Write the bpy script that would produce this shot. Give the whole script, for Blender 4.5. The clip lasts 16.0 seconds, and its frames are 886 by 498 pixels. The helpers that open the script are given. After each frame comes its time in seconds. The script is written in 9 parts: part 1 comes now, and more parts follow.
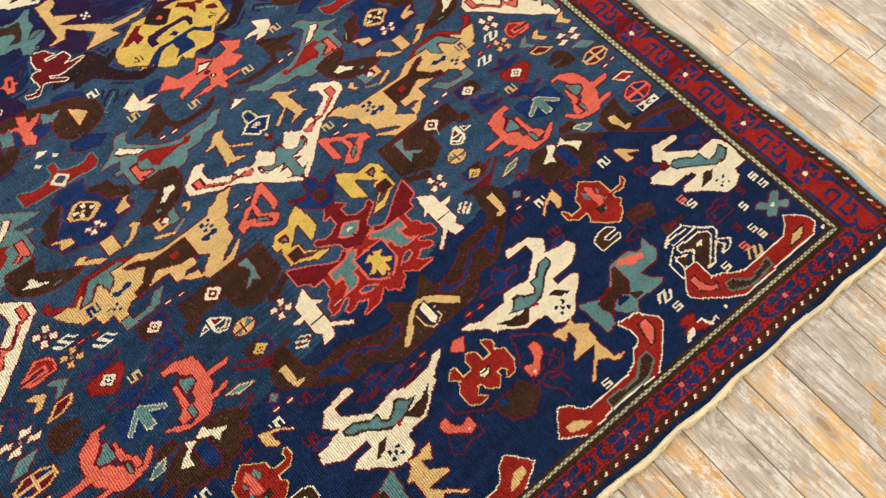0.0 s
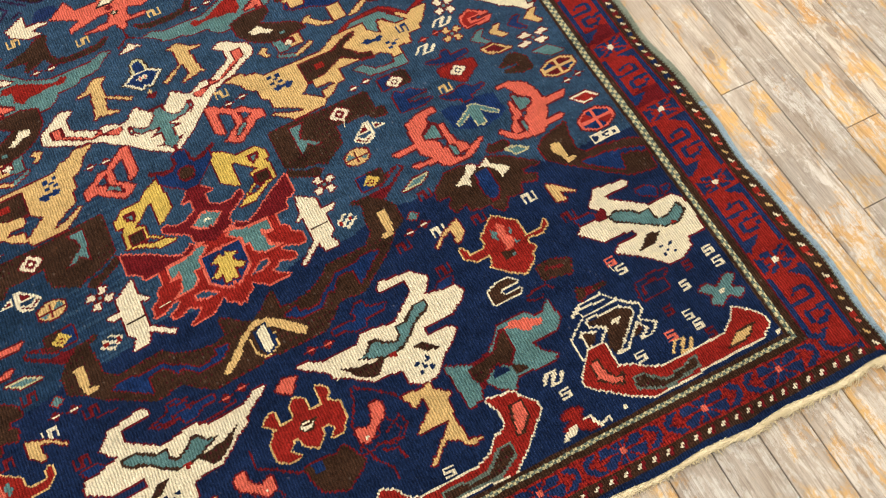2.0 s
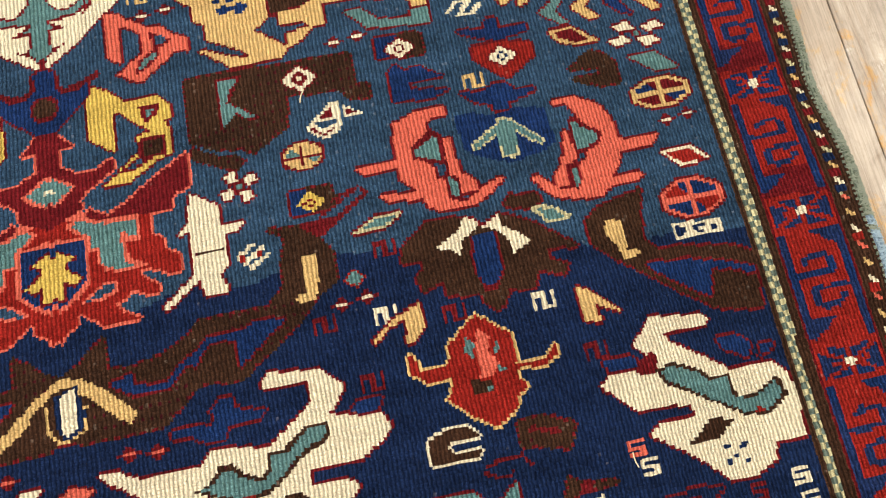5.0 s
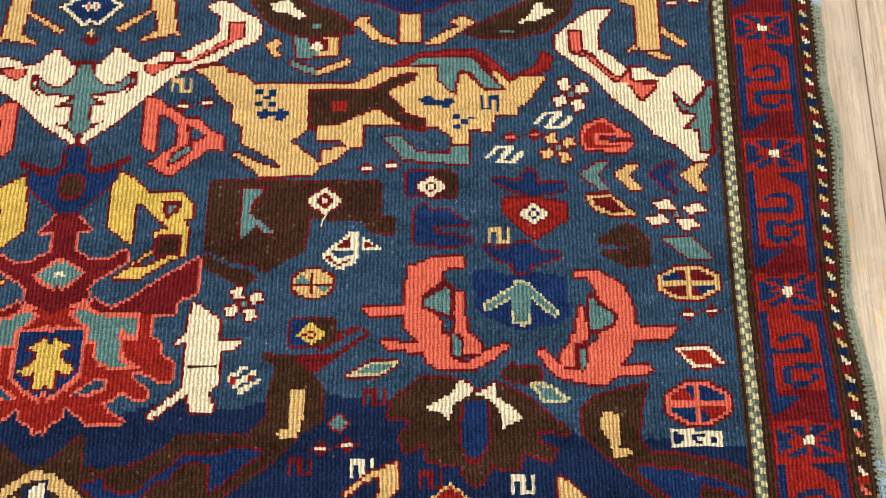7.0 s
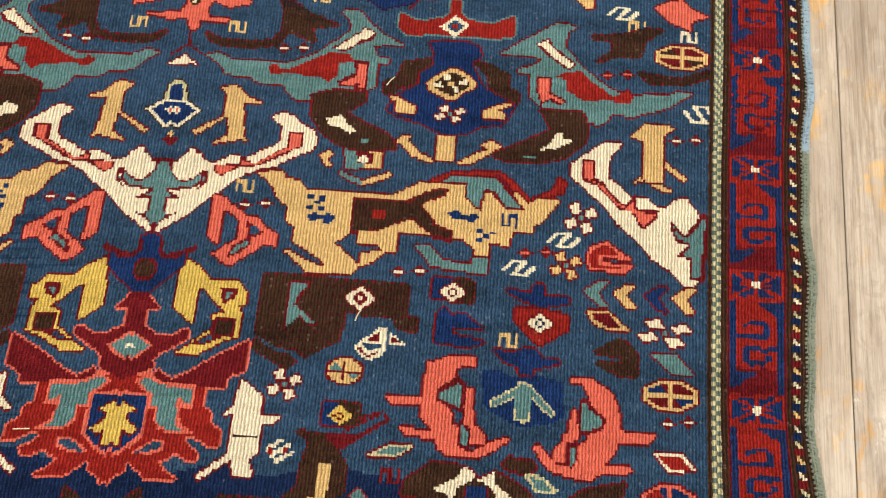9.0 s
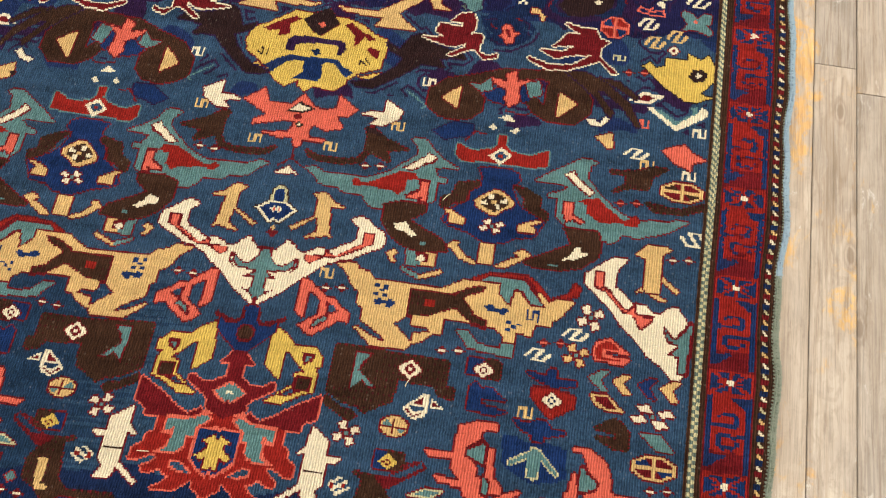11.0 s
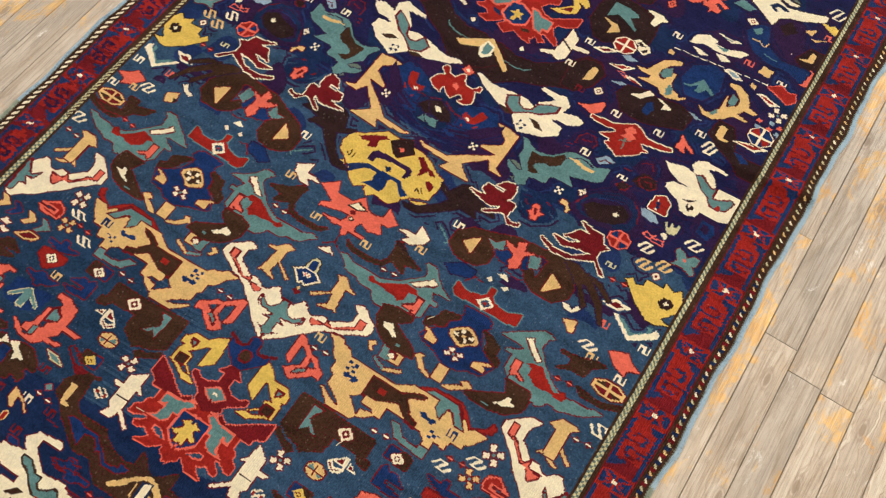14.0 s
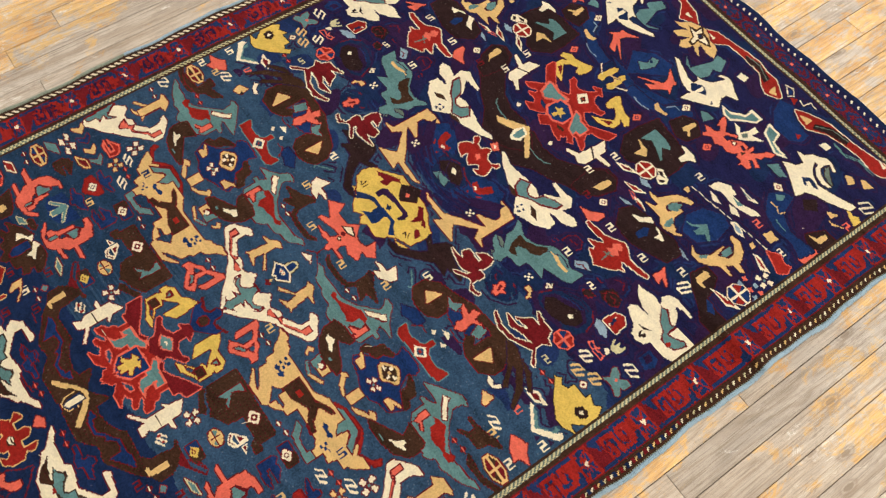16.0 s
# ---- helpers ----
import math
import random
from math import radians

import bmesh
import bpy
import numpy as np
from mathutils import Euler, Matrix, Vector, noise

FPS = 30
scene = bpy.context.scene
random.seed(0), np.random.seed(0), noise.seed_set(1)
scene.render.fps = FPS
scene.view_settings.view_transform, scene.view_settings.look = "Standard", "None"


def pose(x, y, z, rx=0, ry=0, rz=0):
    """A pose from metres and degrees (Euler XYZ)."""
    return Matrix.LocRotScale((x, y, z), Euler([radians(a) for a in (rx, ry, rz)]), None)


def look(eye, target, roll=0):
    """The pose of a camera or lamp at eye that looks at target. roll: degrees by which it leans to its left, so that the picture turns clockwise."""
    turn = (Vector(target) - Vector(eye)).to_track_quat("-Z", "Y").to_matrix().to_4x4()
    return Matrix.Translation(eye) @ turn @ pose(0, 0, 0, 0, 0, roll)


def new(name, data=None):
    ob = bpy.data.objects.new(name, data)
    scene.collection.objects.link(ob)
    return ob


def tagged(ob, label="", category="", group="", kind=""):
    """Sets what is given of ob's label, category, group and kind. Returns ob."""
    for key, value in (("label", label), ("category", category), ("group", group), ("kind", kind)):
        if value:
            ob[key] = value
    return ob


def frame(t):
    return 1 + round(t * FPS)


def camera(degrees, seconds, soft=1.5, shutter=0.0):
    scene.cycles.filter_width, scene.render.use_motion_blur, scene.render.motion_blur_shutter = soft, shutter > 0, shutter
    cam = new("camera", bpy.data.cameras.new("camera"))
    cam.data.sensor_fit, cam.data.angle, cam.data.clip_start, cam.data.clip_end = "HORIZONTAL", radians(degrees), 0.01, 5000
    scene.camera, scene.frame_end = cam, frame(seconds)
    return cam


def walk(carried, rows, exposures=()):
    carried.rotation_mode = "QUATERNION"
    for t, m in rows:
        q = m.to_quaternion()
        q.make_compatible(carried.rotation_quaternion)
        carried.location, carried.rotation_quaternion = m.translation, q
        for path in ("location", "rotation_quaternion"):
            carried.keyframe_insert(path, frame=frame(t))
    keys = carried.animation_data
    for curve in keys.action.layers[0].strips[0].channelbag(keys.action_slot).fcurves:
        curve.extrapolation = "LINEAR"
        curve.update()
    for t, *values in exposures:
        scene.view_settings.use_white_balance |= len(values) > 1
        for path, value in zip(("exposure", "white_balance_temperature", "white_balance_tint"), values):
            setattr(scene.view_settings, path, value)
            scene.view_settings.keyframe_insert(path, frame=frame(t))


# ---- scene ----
import collections

cam = camera(62.33, 16.0, soft=1.25)
PATH = [
    (0, -0.1952, 0.1368, 0.8573, 25.534, -0.324, -39.519),
    (0.5, -0.1046, 0.1191, 0.8292, 25.300, -0.408, -36.176),
    (1, -0.0323, 0.1068, 0.7991, 25.029, -0.487, -33.083),
    (1.5, 0.0113, 0.0993, 0.7725, 24.510, -0.395, -30.080),
    (2, 0.0566, 0.1170, 0.7328, 23.615, -0.373, -27.291),
    (2.5, 0.1037, 0.1399, 0.6718, 22.249, -0.380, -24.746),
    (3, 0.1459, 0.1703, 0.6108, 20.493, -0.461, -22.320),
    (3.2, 0.1580, 0.1821, 0.5920, 19.891, -0.530, -21.314),
    (5.3, 0.2326, 0.3533, 0.4991, 15.089, -1.409, -8.464),
    (5.5, 0.2408, 0.3732, 0.5022, 14.733, -1.311, -7.032),
    (6, 0.2475, 0.4077, 0.5025, 14.182, -1.436, -3.957),
    (6.5, 0.2482, 0.4240, 0.5070, 14.245, -1.518, -1.249),
    (7, 0.2533, 0.4424, 0.5219, 14.063, -1.471, 0.772),
    (7.5, 0.2595, 0.4568, 0.5359, 14.177, -1.435, 2.386),
    (8, 0.2571, 0.4711, 0.5545, 14.343, -1.465, 3.403),
    (8.5, 0.2539, 0.4853, 0.5808, 14.524, -1.200, 4.503),
    (9, 0.2463, 0.4953, 0.6207, 14.673, -1.167, 5.463),
    (11.3, 0.2464, 0.4810, 0.8280, 19.244, 0.655, 11.430),
    (11.5, 0.2342, 0.4866, 0.8522, 18.895, 0.218, 12.223),
    (12, 0.2308, 0.4813, 0.8929, 19.856, -0.030, 15.036),
    (12.5, 0.2498, 0.4885, 0.9407, 20.878, -0.185, 18.770),
    (13, 0.2976, 0.5047, 0.9996, 21.536, -0.345, 23.520),
    (13.5, 0.3315, 0.5269, 1.0314, 21.884, -0.423, 28.832),
    (14, 0.3639, 0.5547, 1.0416, 22.311, -0.493, 33.979),
    (14.5, 0.4203, 0.5821, 1.0687, 22.867, -0.522, 39.318),
    (15, 0.4742, 0.6046, 1.0932, 23.801, -0.591, 44.458),
    (15.5, 0.5188, 0.6302, 1.1163, 25.092, -0.661, 49.706),
    (16, 0.5551, 0.6788, 1.1278, 26.463, -0.737, 55.175),
]
walk(cam, [(t, pose(*row)) for t, *row in PATH], exposures=[(0.0, 0.06), (2.0, 0.06), (6.5, 0.11), (8.0, 0.05), (9.0, 0.05), (11.5, 0.05), (12.5, 0.02), (14.0, -0.02), (16.0, -0.02)])

# ---------------------------------------------------------------- light
world = bpy.data.worlds.new("daylight")
scene.world = world
world.use_nodes = True
wn = world.node_tree
sky = wn.nodes.new("ShaderNodeTexSky")
sky.sky_type = "NISHITA"
sky.sun_disc = False
sky.sun_elevation, sky.sun_rotation = radians(40), radians(200)
wn.nodes["Background"].inputs["Strength"].default_value = 0.12
wn.links.new(sky.outputs["Color"], wn.nodes["Background"].inputs["Color"])


def area_lamp(name, m, sx, sy, power, color):
    data = bpy.data.lights.new(name, "AREA")
    data.shape, data.size, data.size_y = "RECTANGLE", sx, sy
    data.energy, data.color = power, color
    ob = new(name, data)
    ob.matrix_world = m
    return ob


ROOM = (-2.3, 2.9, -2.2, 3.8, 2.6)  # x0, x1, y0, y1, height
WARM = (1.0, 0.95, 0.88)
# west and north area lamps are added; their windows are assumed, out of view
area_lamp("window_light", look((ROOM[0] + 0.03, 0.9, 1.45), (0, 0.9, 0.6)), 2.6, 1.3, 34, (1.0, 0.98, 0.96))
area_lamp("window_light", look((0.4, ROOM[3] - 0.03, 1.45), (0.4, 0, 0.6)), 2.6, 1.3, 100, (1.0, 0.98, 0.96))
# added overhead lamp for general brightness, no fitting known
area_lamp("ceiling_light", look((0.6, 0.6, ROOM[4] - 0.06), (0.6, 0.6, 0)), 1.2, 1.2, 65, WARM)


# ---------------------------------------------------------------- materials
def material(name):
    m = bpy.data.materials.new(name)
    m.use_nodes = True
    return m, m.node_tree, m.node_tree.nodes["Principled BSDF"]


def link(nt, a, b):
    nt.links.new(a, b)


def node(nt, kind, **values):
    n = nt.nodes.new(kind)
    for key, value in values.items():
        n.inputs[key].default_value = value
    return n


def math_node(nt, op, a, b=None):
    n = nt.nodes.new("ShaderNodeMath")
    n.operation = op
    for i, v in enumerate((a, b)):
        if v is None:
            continue
        if isinstance(v, (int, float)):
            n.inputs[i].default_value = v
        else:
            link(nt, v, n.inputs[i])
    return n.outputs[0]


def mix_color(nt, fac, a, b, blend="MIX"):
    n = nt.nodes.new("ShaderNodeMix")
    n.data_type, n.blend_type = "RGBA", blend
    for socket, v in ((n.inputs[0], fac), (n.inputs[6], a), (n.inputs[7], b)):
        if isinstance(v, (int, float, tuple)):
            socket.default_value = v
        else:
            link(nt, v, socket)
    return n.outputs[2]


def wool(name, rgb, spread=0.25, worn=0.0):
    """Knotted wool: one knot per unit of the weave's own coordinates, uneven dye, ribs along the warps."""
    m, nt, bsdf = material(name)
    uv = nt.nodes.new("ShaderNodeUVMap").outputs["UV"]
    sep = nt.nodes.new("ShaderNodeSeparateXYZ")
    # the knots sit unevenly in their rows
    stray = node(nt, "ShaderNodeTexNoise", Scale=0.55, Detail=2.0)
    link(nt, uv, stray.inputs["Vector"])
    nudge = nt.nodes.new("ShaderNodeVectorMath")
    nudge.operation = "MULTIPLY_ADD"
    link(nt, stray.outputs["Color"], nudge.inputs[0])
    nudge.inputs[1].default_value = (0.45, 1.2, 0)
    link(nt, uv, nudge.inputs[2])
    uv = nudge.outputs[0]
    link(nt, uv, sep.inputs[0])
    knot = nt.nodes.new("ShaderNodeVectorMath")
    knot.operation = "FLOOR"
    link(nt, uv, knot.inputs[0])
    white = nt.nodes.new("ShaderNodeTexWhiteNoise")
    white.noise_dimensions = "2D"
    link(nt, knot.outputs[0], white.inputs["Vector"])
    # dye lots run along the rows, so the slow noise is stretched sideways
    stretch = nt.nodes.new("ShaderNodeMapping")
    stretch.inputs["Scale"].default_value = (0.012, 0.09, 1)
    link(nt, uv, stretch.inputs[0])
    lots = node(nt, "ShaderNodeTexNoise", Scale=1.0, Detail=4.0, Roughness=0.6)
    link(nt, stretch.outputs[0], lots.inputs["Vector"])
    wear = node(nt, "ShaderNodeTexNoise", Scale=0.11, Detail=5.0, Roughness=0.65)
    link(nt, uv, wear.inputs["Vector"])
    fibre = node(nt, "ShaderNodeTexNoise", Scale=2.3, Detail=2.0)
    link(nt, uv, fibre.inputs["Vector"])
    dark = tuple(c * max(0.12, 1 - spread * 2.0) for c in rgb) + (1,)
    light = tuple(min(1, c * (1 + spread * 1.5) + 0.002) for c in rgb) + (1,)
    t = math_node(nt, "ADD", math_node(nt, "MULTIPLY", white.outputs["Value"], 0.30), math_node(nt, "MULTIPLY", lots.outputs["Fac"], 0.70))
    t = math_node(nt, "ADD", t, math_node(nt, "MULTIPLY", math_node(nt, "SUBTRACT", fibre.outputs["Fac"], 0.5), 0.3))
    t = math_node(nt, "ADD", t, math_node(nt, "MULTIPLY", math_node(nt, "SUBTRACT", wear.outputs["Fac"], 0.5), 0.5))
    col = mix_color(nt, t, dark, light)
    # a few worn knots show the pale warp
    tip = math_node(nt, "GREATER_THAN", math_node(nt, "ADD", white.outputs["Value"], math_node(nt, "MULTIPLY", wear.outputs["Fac"], 0.06)), 1.032 - worn)
    col = mix_color(nt, math_node(nt, "MULTIPLY", tip, 0.11), col, (0.45, 0.40, 0.33, 1))
    link(nt, col, bsdf.inputs["Base Color"])
    bsdf.inputs["Roughness"].default_value = 0.82
    bsdf.inputs["Sheen Weight"].default_value = 0.0
    bsdf.inputs["Sheen Roughness"].default_value = 0.5
    bsdf.inputs["Specular IOR Level"].default_value = 0.03
    rib = math_node(nt, "ABSOLUTE", math_node(nt, "SINE", math_node(nt, "MULTIPLY", sep.outputs[0], math.pi / 1.45)))
    row = math_node(nt, "ABSOLUTE", math_node(nt, "SINE", math_node(nt, "MULTIPLY", sep.outputs[1], math.pi)))
    h = math_node(nt, "ADD", math_node(nt, "MULTIPLY", math_node(nt, "POWER", rib, 0.6), 1.25), math_node(nt, "MULTIPLY", math_node(nt, "POWER", row, 0.6), 0.26))
    h = math_node(nt, "ADD", h, math_node(nt, "MULTIPLY", fibre.outputs["Fac"], 0.3))
    h = math_node(nt, "ADD", h, math_node(nt, "MULTIPLY", white.outputs["Value"], 0.19))
    bump = node(nt, "ShaderNodeBump", Strength=1.0, Distance=0.0025)
    link(nt, h, bump.inputs["Height"])
    link(nt, bump.outputs["Normal"], bsdf.inputs["Normal"])
    return m


YARN = {
    "N": wool("wool_navy", (0.0076, 0.0188, 0.0620), 0.55),
    "U": wool("wool_dark_indigo", (0.0112, 0.0112, 0.0540), 0.5),
    "Q": wool("wool_slate_blue", (0.0285, 0.0655, 0.1220), 0.5, 0.012),
    "J": wool("wool_deep_slate", (0.0150, 0.0400, 0.0860), 0.5, 0.012),
    "B": wool("wool_bright_blue", (0.0095, 0.0300, 0.1130), 0.45),
    "V": wool("wool_violet_blue", (0.0135, 0.0290, 0.1000), 0.45),
    "T": wool("wool_teal", (0.1048, 0.2183, 0.2183), 0.30),
    "R": wool("wool_red", (0.2850, 0.0165, 0.0118), 0.35),
    "D": wool("wool_madder", (0.1450, 0.0085, 0.0120), 0.4),
    "C": wool("wool_coral", (0.7008, 0.1344, 0.0877), 0.20),
    "Y": wool("wool_tan", (0.6700, 0.4400, 0.1750), 0.2),
    "G": wool("wool_yellow", (0.6600, 0.4565, 0.0990), 0.22),
    "W": wool("wool_cream", (0.8216, 0.7176, 0.5096), 0.16),
    "L": wool("wool_straw", (0.5600, 0.5100, 0.2900), 0.25),
    "K": wool("wool_brown", (0.0455, 0.0205, 0.0115), 0.5, 0.012),
    "H": wool("wool_dark_brown", (0.0260, 0.0118, 0.0118), 0.45, 0.01),
    "A": wool("wool_dark_madder", (0.0640, 0.0060, 0.0110), 0.4),
    "P": wool("wool_plum", (0.0270, 0.0100, 0.0450), 0.40),
    "E": wool("wool_grey_green", (0.1900, 0.2250, 0.1700), 0.35),
    "S": wool("wool_pale_blue", (0.2500, 0.3500, 0.4300), 0.30),
    "M": wool("wool_blue_grey", (0.125, 0.165, 0.135), 0.30),
}


def wood():
    m, nt, bsdf = material("weathered_plank")
    info = nt.nodes.new("ShaderNodeObjectInfo")
    coord = nt.nodes.new("ShaderNodeTexCoord").outputs["Object"]
    island = nt.nodes.new("ShaderNodeNewGeometry").outputs["Random Per Island"]
    chance = math_node(nt, "FRACT", math_node(nt, "ADD", info.outputs["Random"], island))
    offset = nt.nodes.new("ShaderNodeVectorMath")
    offset.operation = "MULTIPLY_ADD"
    link(nt, chance, offset.inputs[0])
    offset.inputs[1].default_value = (37.0, 91.0, 13.0)
    link(nt, coord, offset.inputs[2])
    vec = offset.outputs[0]

    def stretched(sx, sy, scale, detail, rough, warp=0.0):
        mp = nt.nodes.new("ShaderNodeMapping")
        mp.inputs["Scale"].default_value = (sx, sy, 1)
        link(nt, vec, mp.inputs[0])
        n = node(nt, "ShaderNodeTexNoise", Scale=scale, Detail=detail, Roughness=rough, Distortion=warp)
        link(nt, mp.outputs[0], n.inputs["Vector"])
        return n.outputs["Fac"]

    def ramp(fac, *stops):
        r = nt.nodes.new("ShaderNodeValToRGB")
        while len(r.color_ramp.elements) < len(stops):
            r.color_ramp.elements.new(0.5)
        for e, (p, c) in zip(r.color_ramp.elements, stops):
            e.position, e.color = p, c + (1,)
        link(nt, fac, r.inputs[0])
        return r.outputs[0]

    grain = stretched(1, 0.022, 520, 6, 0.8, 0.2)
    streak = stretched(1, 0.045, 130, 6, 0.75, 0.7)
    broad = stretched(1, 0.35, 17, 6, 0.62, 0.8)
    patch = stretched(1, 0.60, 17, 7, 0.72, 0.5)
    flake = stretched(1, 0.45, 90, 7, 0.85, 0.4)
    blotch = stretched(1, 0.7, 42, 7, 0.75, 0.8)
    base = ramp(broad, (0.34, (0.35, 0.318, 0.280)), (0.48, (0.46, 0.410, 0.350)), (0.62, (0.53, 0.480, 0.412)))
    base = mix_color(nt, math_node(nt, "MULTIPLY", ramp(blotch, (0.42, (1, 1, 1)), (0.49, (0, 0, 0))), 0.40), base, (0.31, 0.265, 0.215, 1))
    base = mix_color(nt, math_node(nt, "MULTIPLY", ramp(streak, (0.53, (0, 0, 0)), (0.62, (1, 1, 1))), 0.25), base, (0.58, 0.53, 0.46, 1))
    where = nt.nodes.new("ShaderNodeNewGeometry").outputs["Position"]
    sep = nt.nodes.new("ShaderNodeSeparateXYZ")
    link(nt, where, sep.inputs[0])

    def rise(axis, low, high, to):
        r = node(nt, "ShaderNodeMapRange", **{"From Min": low, "From Max": high, "To Max": to})
        link(nt, sep.outputs[axis], r.inputs["Value"])
        return r.outputs["Result"]

    # long wavy strokes of bleached wood with dark rims, on the rougher boards farther east
    sway = node(nt, "ShaderNodeTexNoise", Scale=22.0, Detail=3.0)
    link(nt, vec, sway.inputs["Vector"])
    shift = nt.nodes.new("ShaderNodeVectorMath")
    shift.operation = "MULTIPLY_ADD"
    link(nt, sway.outputs["Color"], shift.inputs[0])
    shift.inputs[1].default_value = (0.030, 0.0, 0.0)
    link(nt, vec, shift.inputs[2])
    mp = nt.nodes.new("ShaderNodeMapping")
    mp.inputs["Scale"].default_value = (1, 0.055, 1)
    link(nt, shift.outputs[0], mp.inputs[0])
    strokes = node(nt, "ShaderNodeTexNoise", Scale=46.0, Detail=4.0, Roughness=0.55)
    link(nt, mp.outputs[0], strokes.inputs["Vector"])
    flow = strokes.outputs["Fac"]
    much = math_node(nt, "MULTIPLY", ramp(chance, (0.20, (0.2, 0.2, 0.2)), (0.60, (1, 1, 1))), rise(0, 0.66, 0.80, 1.0))
    base = mix_color(nt, math_node(nt, "MULTIPLY", ramp(flow, (0.520, (0, 0, 0)), (0.545, (1, 1, 1)), (0.64, (0.6, 0.6, 0.6))), much), base, (0.66, 0.615, 0.53, 1))
    base = mix_color(nt, math_node(nt, "MULTIPLY", ramp(flow, (0.500, (0, 0, 0)), (0.515, (1, 1, 1)), (0.530, (0, 0, 0))), much), base, (0.26, 0.20, 0.145, 1))
    base = mix_color(nt, math_node(nt, "MULTIPLY", ramp(flow, (0.35, (1, 1, 1)), (0.42, (0, 0, 0))), 0.45), base, (0.27, 0.215, 0.16, 1))
    # rubbed-through orange stain and flakes of pale paint
    per = math_node(nt, "ADD", patch, math_node(nt, "MULTIPLY", math_node(nt, "SUBTRACT", chance, 0.5), 0.11))
    drift = node(nt, "ShaderNodeTexNoise", Scale=2.2, Detail=2.0)  # whole stretches of floor keep more of the old stain
    link(nt, where, drift.inputs["Vector"])
    per = math_node(nt, "ADD", per, math_node(nt, "MULTIPLY", math_node(nt, "SUBTRACT", drift.outputs["Fac"], 0.48), 0.35))
    # the middle of the room was walked on most; its ends and the west keep more stain, the south more paint
    south = rise(1, 0.75, 0.25, 1.0)
    kept = math_node(nt, "ADD", rise(1, 1.25, 1.80, 0.17), rise(0, -0.62, -0.72, 0.16))
    kept = math_node(nt, "ADD", math_node(nt, "SUBTRACT", kept, 0.045), math_node(nt, "MULTIPLY", south, 0.104))
    per = math_node(nt, "ADD", per, kept)
    middle_brown = math_node(nt, "MULTIPLY", rise(1, 0.55, 0.85, 0.34), rise(1, 1.50, 1.15, 1.0))  # darker and browner across the middle of the floor
    base = mix_color(nt, middle_brown, base, (0.335, 0.270, 0.200, 1))
    orange = math_node(nt, "MULTIPLY", ramp(per, (0.538, (0, 0, 0)), (0.60, (1, 1, 1))), ramp(flake, (0.42, (0, 0, 0)), (0.50, (1, 1, 1))))
    base = mix_color(nt, math_node(nt, "MULTIPLY", orange, 0.90), base, ramp(broad, (0.38, (0.52, 0.29, 0.10)), (0.58, (0.66, 0.43, 0.165))))
    scale = math_node(nt, "SUBTRACT", stretched(1, 0.5, 26, 8, 0.75, 0.6), math_node(nt, "SUBTRACT", math_node(nt, "MULTIPLY", south, 0.13), 0.05))
    paint = math_node(nt, "MULTIPLY", ramp(scale, (0.395, (1, 1, 1)), (0.44, (0, 0, 0))), ramp(flake, (0.49, (1, 1, 1)), (0.56, (0, 0, 0))))
    base = mix_color(nt, math_node(nt, "MULTIPLY", paint, 0.80), base, (0.66, 0.635, 0.585, 1))
    # open grain: thin dark lines along the board
    base = mix_color(nt, math_node(nt, "MULTIPLY", ramp(streak, (0.37, (1, 1, 1)), (0.44, (0, 0, 0))), 0.45), base, (0.20, 0.150, 0.105, 1))
    # arched growth rings, dark late wood between pale early wood
    ring = math_node(nt, "FRACT", math_node(nt, "ADD", math_node(nt, "MULTIPLY", stretched(1, 0.085, 10, 2.5, 0.42, 0.5), 21.0), math_node(nt, "MULTIPLY", grain, 0.25)))
    late = math_node(nt, "MULTIPLY", ramp(ring, (0.50, (0, 0, 0)), (0.86, (1, 1, 1)), (0.97, (0, 0, 0))), ramp(blotch, (0.36, (0.25, 0.25, 0.25)), (0.56, (1, 1, 1))))
    base = mix_color(nt, math_node(nt, "MULTIPLY", late, 0.42), base, (0.235, 0.170, 0.110, 1))
    fine = ramp(grain, (0.40, (0.76, 0.75, 0.74)), (0.54, (1.05, 1.05, 1.05)))
    base = mix_color(nt, 1.0, base, fine, "MULTIPLY")
    # an occasional knot with its dark heart
    sp = nt.nodes.new("ShaderNodeMapping")
    sp.inputs["Scale"].default_value = (9.0, 3.6, 1)
    link(nt, vec, sp.inputs[0])
    cell = node(nt, "ShaderNodeTexVoronoi", Scale=1.0)
    cell.voronoi_dimensions = "2D"
    link(nt, sp.outputs[0], cell.inputs["Vector"])
    rim = math_node(nt, "ADD", cell.outputs["Distance"], math_node(nt, "MULTIPLY", math_node(nt, "SUBTRACT", flake, 0.5), 0.05))
    heart = ramp(rim, (0.030, (1, 1, 1)), (0.045, (0.15, 0.15, 0.15)), (0.060, (0.6, 0.6, 0.6)), (0.085, (0, 0, 0)))
    base = mix_color(nt, math_node(nt, "MULTIPLY", heart, 0.7), base, (0.20, 0.15, 0.11, 1))
    tone = ramp(chance, (0.0, (0.72, 0.715, 0.71)), (0.5, (0.81, 0.79, 0.765)), (1.0, (0.89, 0.86, 0.82)))
    base = mix_color(nt, 1.0, base, tone, "MULTIPLY")
    link(nt, base, bsdf.inputs["Base Color"])
    bsdf.inputs["Specular IOR Level"].default_value = 0.2
    rough = math_node(nt, "ADD", 0.62, math_node(nt, "MULTIPLY", flake, 0.2))
    link(nt, rough, bsdf.inputs["Roughness"])
    bump = node(nt, "ShaderNodeBump", Strength=0.55, Distance=0.0012)
